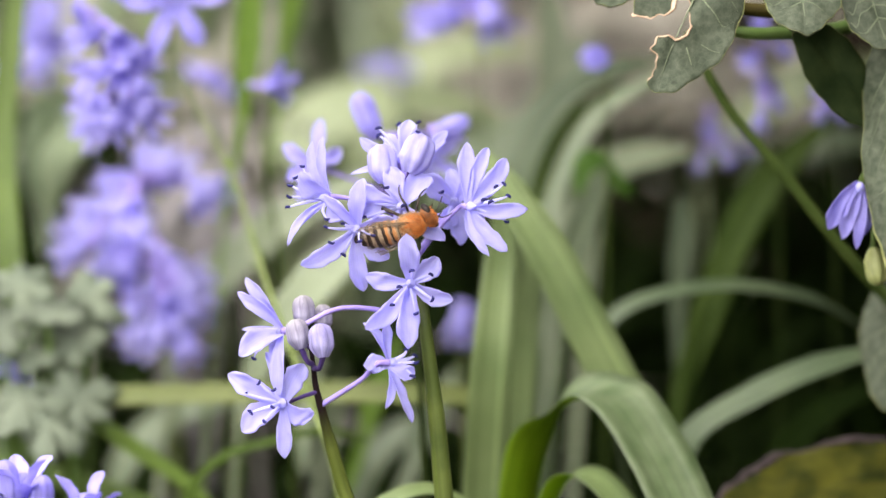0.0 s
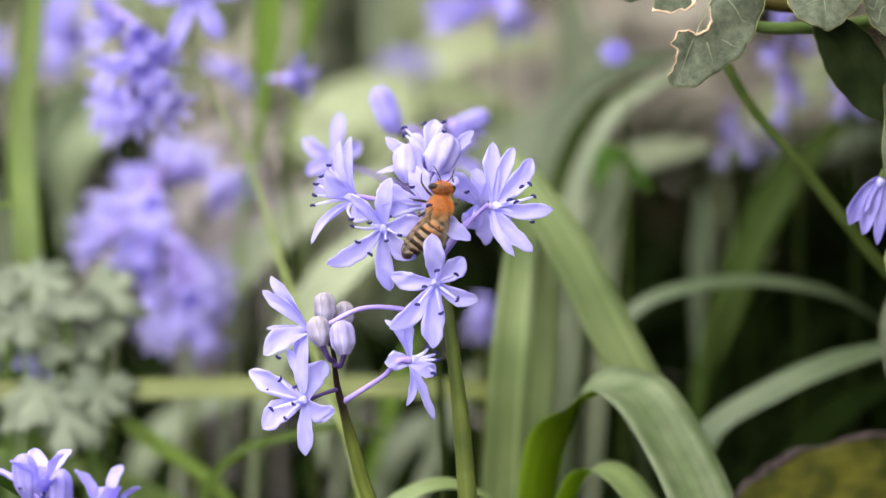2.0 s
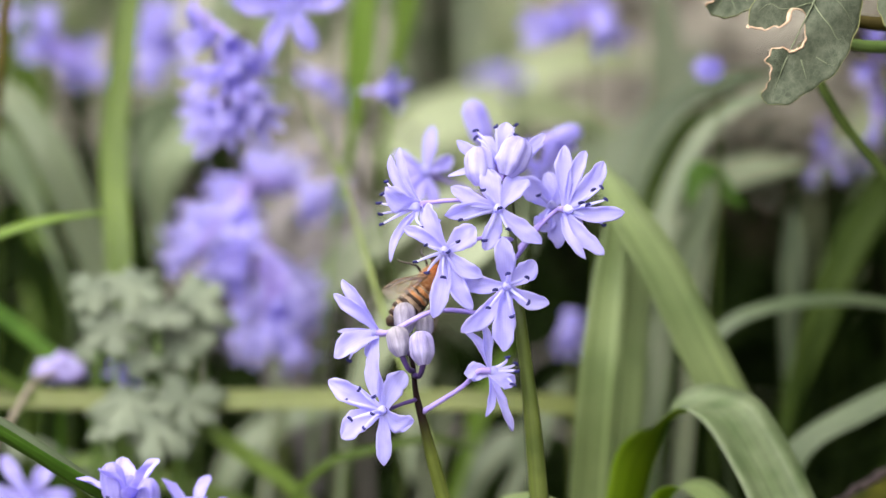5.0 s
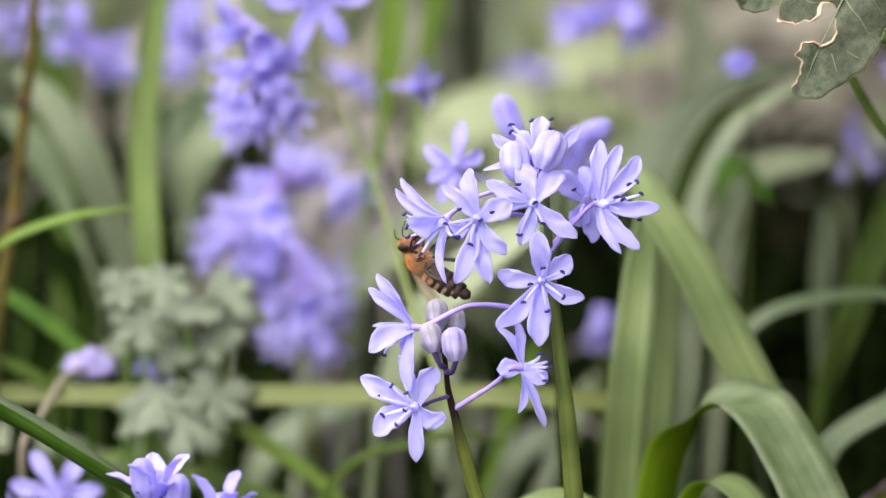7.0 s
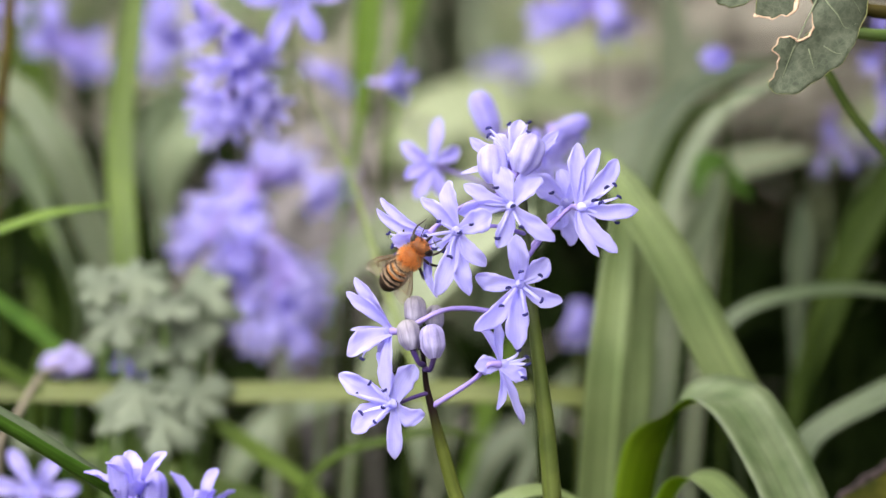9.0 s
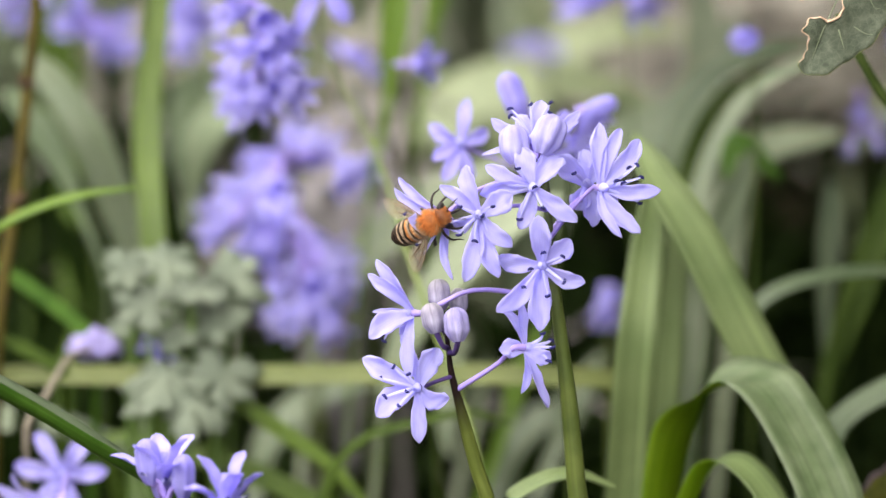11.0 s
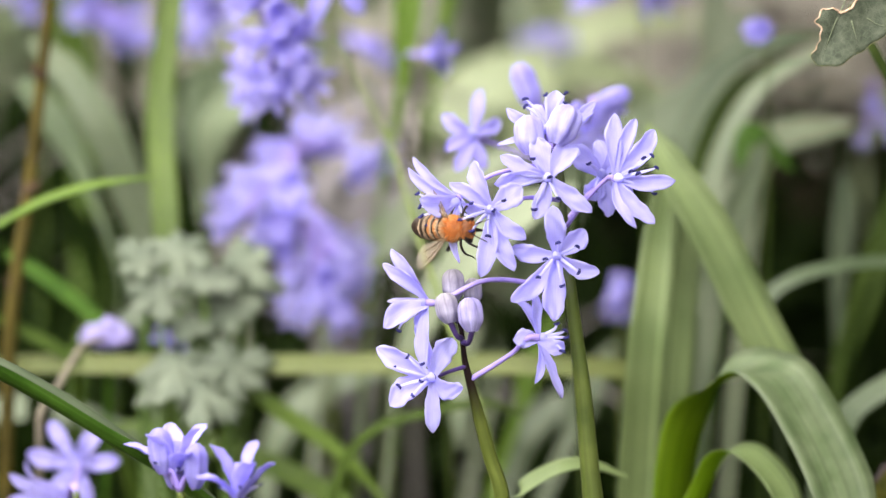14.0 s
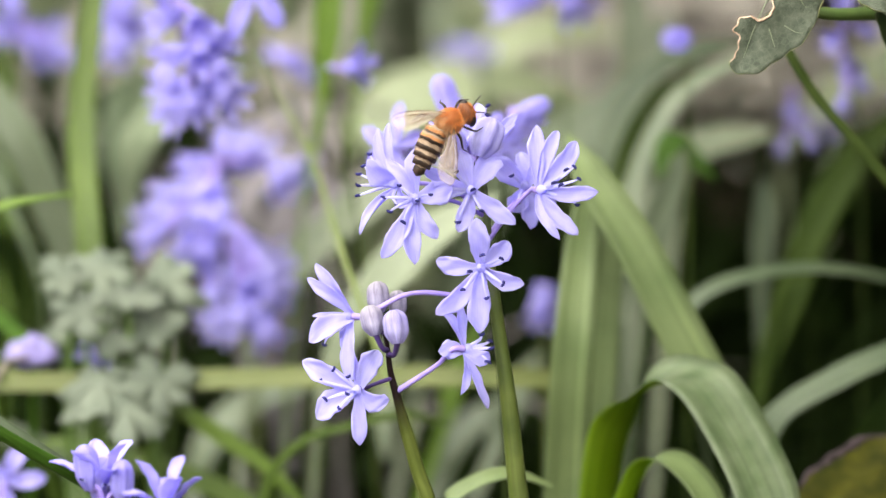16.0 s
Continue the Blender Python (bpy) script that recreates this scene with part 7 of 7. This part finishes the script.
scatter_leaves("leaf_litter", "brown dead leaves on the soil", LITTER, 260, 6, (-0.7, 0.04), (0.0, 1.8), (0.02, 0.05), (0.01, 0.025), category="litter", flat=True)


# ---- what moves ----
# seconds, metres aside, metres up by which the two squills sway
SWAY_TALL = [
    (0.0, 0.0000, -0.0000),
    (0.5, 0.0004, 0.0001),
    (1.0, 0.0007, -0.0004),
    (1.5, 0.0006, -0.0005),
    (2.0, 0.0008, -0.0008),
    (2.5, 0.0000, -0.0003),
    (3.0, 0.0003, -0.0001),
    (3.5, 0.0003, -0.0001),
    (4.0, 0.0000, -0.0003),
    (4.5, -0.0020, 0.0009),
    (7.0, -0.0012, 0.0010),
    (7.5, -0.0016, 0.0006),
    (8.0, -0.0017, 0.0006),
    (8.5, -0.0011, 0.0008),
    (9.0, -0.0011, -0.0001),
    (11.5, -0.0021, 0.0001),
    (12.0, -0.0020, 0.0001),
    (12.5, -0.0016, 0.0000),
    (13.0, -0.0016, -0.0001),
    (13.5, -0.0018, 0.0000),
    (14.0, -0.0017, 0.0001),
    (14.5, -0.0019, -0.0002),
    (15.0, -0.0015, -0.0000),
    (15.5, -0.0015, -0.0003),
    (16.0, -0.0015, -0.0001),
]
SWAY_SHORT = [
    (0.0, 0.0000, -0.0000),
    (0.5, 0.0003, -0.0000),
    (1.0, 0.0004, -0.0002),
    (1.5, 0.0004, -0.0002),
    (2.0, 0.0003, -0.0004),
    (2.5, 0.0003, -0.0001),
    (3.0, 0.0003, -0.0001),
    (3.5, 0.0003, -0.0002),
    (4.0, 0.0001, -0.0004),
    (4.5, -0.0012, 0.0001),
    (7.0, -0.0008, -0.0001),
    (7.5, -0.0010, -0.0002),
    (8.0, -0.0011, -0.0002),
    (8.5, -0.0010, -0.0000),
    (9.0, -0.0007, -0.0002),
    (11.5, -0.0014, -0.0003),
    (12.0, -0.0011, -0.0001),
    (12.5, -0.0011, -0.0002),
    (13.0, -0.0011, -0.0002),
    (13.5, -0.0012, -0.0002),
    (14.0, -0.0011, -0.0003),
    (14.5, -0.0012, -0.0004),
    (15.0, -0.0010, -0.0002),
    (15.5, -0.0011, -0.0003),
    (16.0, -0.0009, -0.0003),
]
# seconds, millimetres right and up, degrees by which a flower turns under the bee
SWING_MID = [(0.0, 1.4, 0.3, -16.0, -1.2, 22.0), (1.0, 1.5, 0.6, -16.0, -1.2, 22.0), (1.5, 0.5, 0.8, -16.0, -1.2, 22.0), (2.0, 1.6, 0.3, -16.0, -1.2, 22.0), (2.5, 1.9, -0.7, -16.0, -1.2, 22.0), (3.0, 2.1, 0.4, -16.0, -1.2, 22.0), (3.5, 2.9, 1.2, -16.0, -1.2, 22.0), (4.0, 2.2, 1.4, -16.0, -1.2, 22.0), (4.5, 0.5, -2.1, 8.0, -1.0, 6.0), (4.7, 0.3, -2.6, 12.0, 0.0, 0.0), (7.0, -0.2, 1.2, 0.0, 0.0, 0.0), (7.5, 0.1, 1.7, -1.0, 0.0, 0.0), (8.0, 0.1, 1.5, 0.0, 0.0, 0.0), (8.5, 0.3, 1.8, -2.0, 0.0, 0.0), (9.0, 0.0, 0.0, 0.0, 0.0, 0.0), (11.5, 0.1, -0.4, 7.0, 0.0, 0.0), (12.5, -0.3, -0.7, 9.0, 0.0, 0.0), (13.5, -0.6, -1.1, 9.0, 0.0, 0.0), (14.0, -0.4, -1.0, 10.0, 0.0, 0.0), (14.5, -1.0, -0.5, 8.0, 0.0, 0.0), (15.0, -1.2, 1.0, -4.0, 0.0, 0.0), (15.5, -0.3, 2.2, -10.0, 0.0, 0.0), (16.0, -0.2, 2.4, -12.0, 0.0, 0.0)]
# seconds, degrees by which four of its tepals stand apart from their later place
SPREAD_MID = [(0.0, 12.0, 22.0, 11.0, -22.0), (4.0, 12.0, 22.0, 11.0, -22.0), (4.5, 3.0, 6.0, 3.0, -6.0), (7.0, 0.0, 0.0, 0.0, 0.0), (16.0, 0.0, 0.0, 0.0, 0.0)]
SWING_LEFT = [(0.0, 0.0, 0.0, 0.0, 0.0, 0.0), (1.5, 0.0, -0.1, -2.0, 0.0, 0.0), (3.5, 0.0, 0.0, -1.0, 0.0, 0.0), (4.2, -0.2, -0.2, 0.0, 0.0, 0.0), (4.7, -0.6, -0.6, 8.0, 0.0, 0.0), (7.0, -2.2, -3.8, 42.0, 0.0, 0.0), (7.5, -2.4, -5.2, 48.0, 0.0, 0.0), (8.0, -2.6, -5.8, 52.0, 0.0, 0.0), (8.5, -1.9, -6.0, 50.0, 0.0, 0.0), (9.0, -1.3, -5.4, 48.0, 0.0, 0.0), (11.5, -2.0, -5.4, 46.0, 0.0, 0.0), (12.5, -1.8, -5.6, 48.0, 0.0, 0.0), (13.5, -1.9, -5.2, 46.0, 0.0, 0.0), (14.0, -2.4, -4.4, 42.0, 0.0, 0.0), (14.5, -1.9, -4.2, 34.0, 0.0, 0.0), (15.0, -0.4, -1.0, 8.0, 0.0, 0.0), (15.5, -0.1, -0.3, 4.0, 0.0, 0.0), (16.0, 0.0, -0.2, 3.0, 0.0, 0.0)]
# seconds, place, way ahead, back's way, degrees of wing spread, of the abdomen's curl and of its swing aside
FLIGHT = [
    (0.0, (0.0173, -0.0035, 0.2051), (0.884, -0.166, 0.437), (-0.052, -0.964, -0.261), -6, 0, 8),
    (0.5, (0.0187, -0.0034, 0.2054), (0.839, -0.139, 0.525), (-0.024, -0.975, -0.220), -6, 0, 10),
    (1.0, (0.0190, -0.0034, 0.2053), (0.708, -0.085, 0.701), (0.094, -0.973, -0.213), -6, 0, 15),
    (1.5, (0.0178, -0.0037, 0.2046), (0.209, -0.054, 0.977), (0.184, -0.978, -0.093), -4, 0, 36),
    (2.0, (0.0185, -0.0030, 0.2067), (0.177, 0.000, 0.984), (0.207, -0.978, -0.037), -4, 0, 30),
    (2.5, (0.0174, -0.0026, 0.2094), (0.089, 0.004, 0.996), (-0.028, -1.000, 0.007), 0, 0, 16),
    (3.0, (0.0222, -0.0031, 0.2093), (0.141, 0.216, 0.966), (0.88, -0.47, 0.026), -4, 42, 24),
    (3.5, (0.0205, -0.0045, 0.2087), (-0.383, -0.148, 0.912), (0.099, -0.988, -0.119), 15, 10, 38),
    (4.0, (0.0123, -0.0044, 0.2092), (-0.647, -0.224, 0.729), (0.315, -0.949, -0.012), 30, 0, 8),
    (4.2, (0.0114, -0.0041, 0.2102), (-0.498, -0.079, 0.864), (0.181, -0.983, 0.015), 45, 0, 5),
    (4.3, (0.0096, -0.0017, 0.2044), (0.087, 0.308, 0.947), (0.421, -0.873, 0.245), 55, 10, 0),
    (4.4, (0.0063, 0.0019, 0.1993), (0.669, 0.230, 0.707), (0.552, -0.790, -0.266), 55, 20, 0),
    (4.5, (0.0024, 0.0031, 0.1966), (0.629, 0.751, 0.203), (0.471, -0.160, -0.867), 50, 20, 0),
    (4.7, (0.0053, 0.0030, 0.1962), (0.503, 0.704, 0.503), (0.862, -0.367, -0.349), 30, 10, 0),
    (5.4, (0.0027, 0.0030, 0.1963), (0.309, 0.294, 0.905), (-0.165, -0.920, 0.355), 15, 10, 0),
    (6.1, (0.0004, 0.0035, 0.1977), (-0.105, 0.307, 0.946), (-0.989, 0.069, -0.132), 10, 15, 0),
    (6.8, (-0.0017, 0.0038, 0.1987), (-0.469, 0.273, 0.840), (-0.709, 0.450, -0.542), 5, 22, 0),
    (7.0, (-0.0014, 0.0036, 0.1982), (-0.643, 0.237, 0.729), (-0.590, 0.454, -0.668), 5, 14, 0),
    (7.5, (-0.0047, 0.0043, 0.2003), (0.139, 0.222, 0.965), (-0.915, 0.403, 0.039), 10, 42, 0),
    (8.0, (-0.0063, 0.0035, 0.2011), (-0.137, 0.136, 0.981), (-0.950, 0.262, -0.169), 35, 52, 0),
    (8.5, (0.0006, -0.0034, 0.1993), (0.664, -0.598, 0.449), (-0.692, -0.719, 0.066), 5, 0, 0),
    (9.0, (0.0005, -0.0031, 0.2002), (0.473, -0.510, 0.718), (-0.536, -0.814, -0.225), 6, 0, 0),
    (9.2, (-0.0011, -0.0031, 0.2002), (0.406, -0.494, 0.769), (-0.475, -0.833, -0.284), 10, 0, 0),
    (10.2, (0.0003, -0.0028, 0.2011), (0.557, -0.538, 0.633), (-0.609, -0.783, -0.129), 20, 0, 0),
    (11.3, (-0.0012, -0.0023, 0.2027), (0.644, -0.604, 0.470), (-0.667, -0.744, -0.042), 22, 0, 0),
    (11.5, (-0.0014, -0.0023, 0.2025), (0.644, -0.604, 0.470), (-0.667, -0.744, -0.042), 24, 0, 0),
    (12.0, (-0.0002, -0.0025, 0.2021), (0.668, -0.625, 0.404), (-0.691, -0.722, 0.026), 24, 0, 0),
    (12.5, (-0.0000, -0.0028, 0.2010), (0.688, -0.654, 0.314), (-0.697, -0.716, 0.037), 24, 0, 0),
    (13.0, (-0.0004, -0.0028, 0.2011), (0.661, -0.618, 0.426), (-0.684, -0.729, 0.003), 26, 0, 0),
    (13.5, (-0.0004, -0.0027, 0.2013), (0.602, -0.577, 0.553), (-0.623, -0.772, -0.127), 24, 0, 0),
    (14.0, (0.0008, -0.0030, 0.2004), (0.693, -0.699, 0.176), (-0.718, -0.645, 0.262), 24, 0, 0),
    (14.5, (0.0012, -0.0040, 0.2070), (0.806, 0.098, 0.584), (-0.496, -0.428, 0.756), 46, 42, -14),
    (15.0, (0.0079, -0.0041, 0.2099), (0.986, -0.040, 0.159), (-0.055, -0.994, 0.094), 24, 0, -46),
    (15.5, (0.0132, -0.0040, 0.2102), (0.994, -0.104, -0.039), (-0.102, -0.993, 0.057), 18, 0, -34),
    (16.0, (0.0114, -0.0017, 0.2173), (0.895, 0.052, 0.442), (-0.139, -0.911, 0.388), 28, 0, -38),
]


def sway_rows(plant, rows):
    home = Vector(plant.location)
    tall = 0.2
    return [(t, Matrix.Translation(home + Vector((0, 0, dz))) @ Matrix.Rotation(math.atan(dx / tall), 4, "Y")) for t, dx, dz in rows]


def turn_rows(flower, centre, rows):
    """Shifts right and up in mm, a turn about the flower's own middle, and a shift nearer and a tilt of the face."""
    home = flower.matrix_basis.translation.copy()
    hub = Vector(centre) - MAIN_PLANT.location - home
    return [(t, Matrix.Translation(home + hub + (RIGHT * u + RISE * v + NEAR * w) * MM) @ Matrix.Rotation(radians(b), 4, RIGHT) @ Matrix.Rotation(radians(a), 4, NEAR) @ Matrix.Translation(-hub)) for t, u, v, a, w, b in rows]


def motions():
    walk(MAIN_PLANT, sway_rows(MAIN_PLANT, SWAY_TALL))
    walk(SIDE_PLANT, sway_rows(SIDE_PLANT, SWAY_SHORT))
    walk(MID_FLOWER, turn_rows(MID_FLOWER, (0.0082, -0.0033, 0.2043), SWING_MID))
    walk(LEFT_FLOWER, turn_rows(LEFT_FLOWER, (0.0055, 0.0015, 0.2078), SWING_LEFT))
    for i, (tepal, hub) in enumerate([TEPALS_OF[MID_FLOWER.name][k] for k in (1, 3, 4, 5)]):
        walk(tepal, [(row[0], Matrix.Translation(hub) @ Matrix.Rotation(radians(row[1 + i]), 4, NEAR) @ Matrix.Translation(-hub)) for row in SPREAD_MID])
    rows = []
    for t, at, ahead, back, *_ in FLIGHT:
        x = Vector(ahead).normalized()
        z = (Vector(back) - x * Vector(back).dot(x)).normalized()
        rows.append((t, Matrix.Translation(at) @ Matrix((x, z.cross(x), z)).transposed().to_4x4()))
    walk(BEE, rows)
    for wing, side, hinge, rear in WINGS:
        walk(wing, [(t, Matrix.Translation(hinge) @ Matrix.Rotation(radians(side * (168 - spread - 6 * rear) - 0.5 * aside), 4, "Z") @ Matrix.Rotation(radians(6 + 4 * rear), 4, "Y")) for t, _, _, _, spread, _, aside in FLIGHT])
    waist = Matrix.Translation((-0.0018, 0, 0))
    walk(ABDOMEN, [(t, waist @ Matrix.Rotation(radians(-aside), 4, "Z") @ Matrix.Rotation(radians(-curl), 4, "Y") @ waist.inverted()) for t, *_, curl, aside in FLIGHT])


motions()
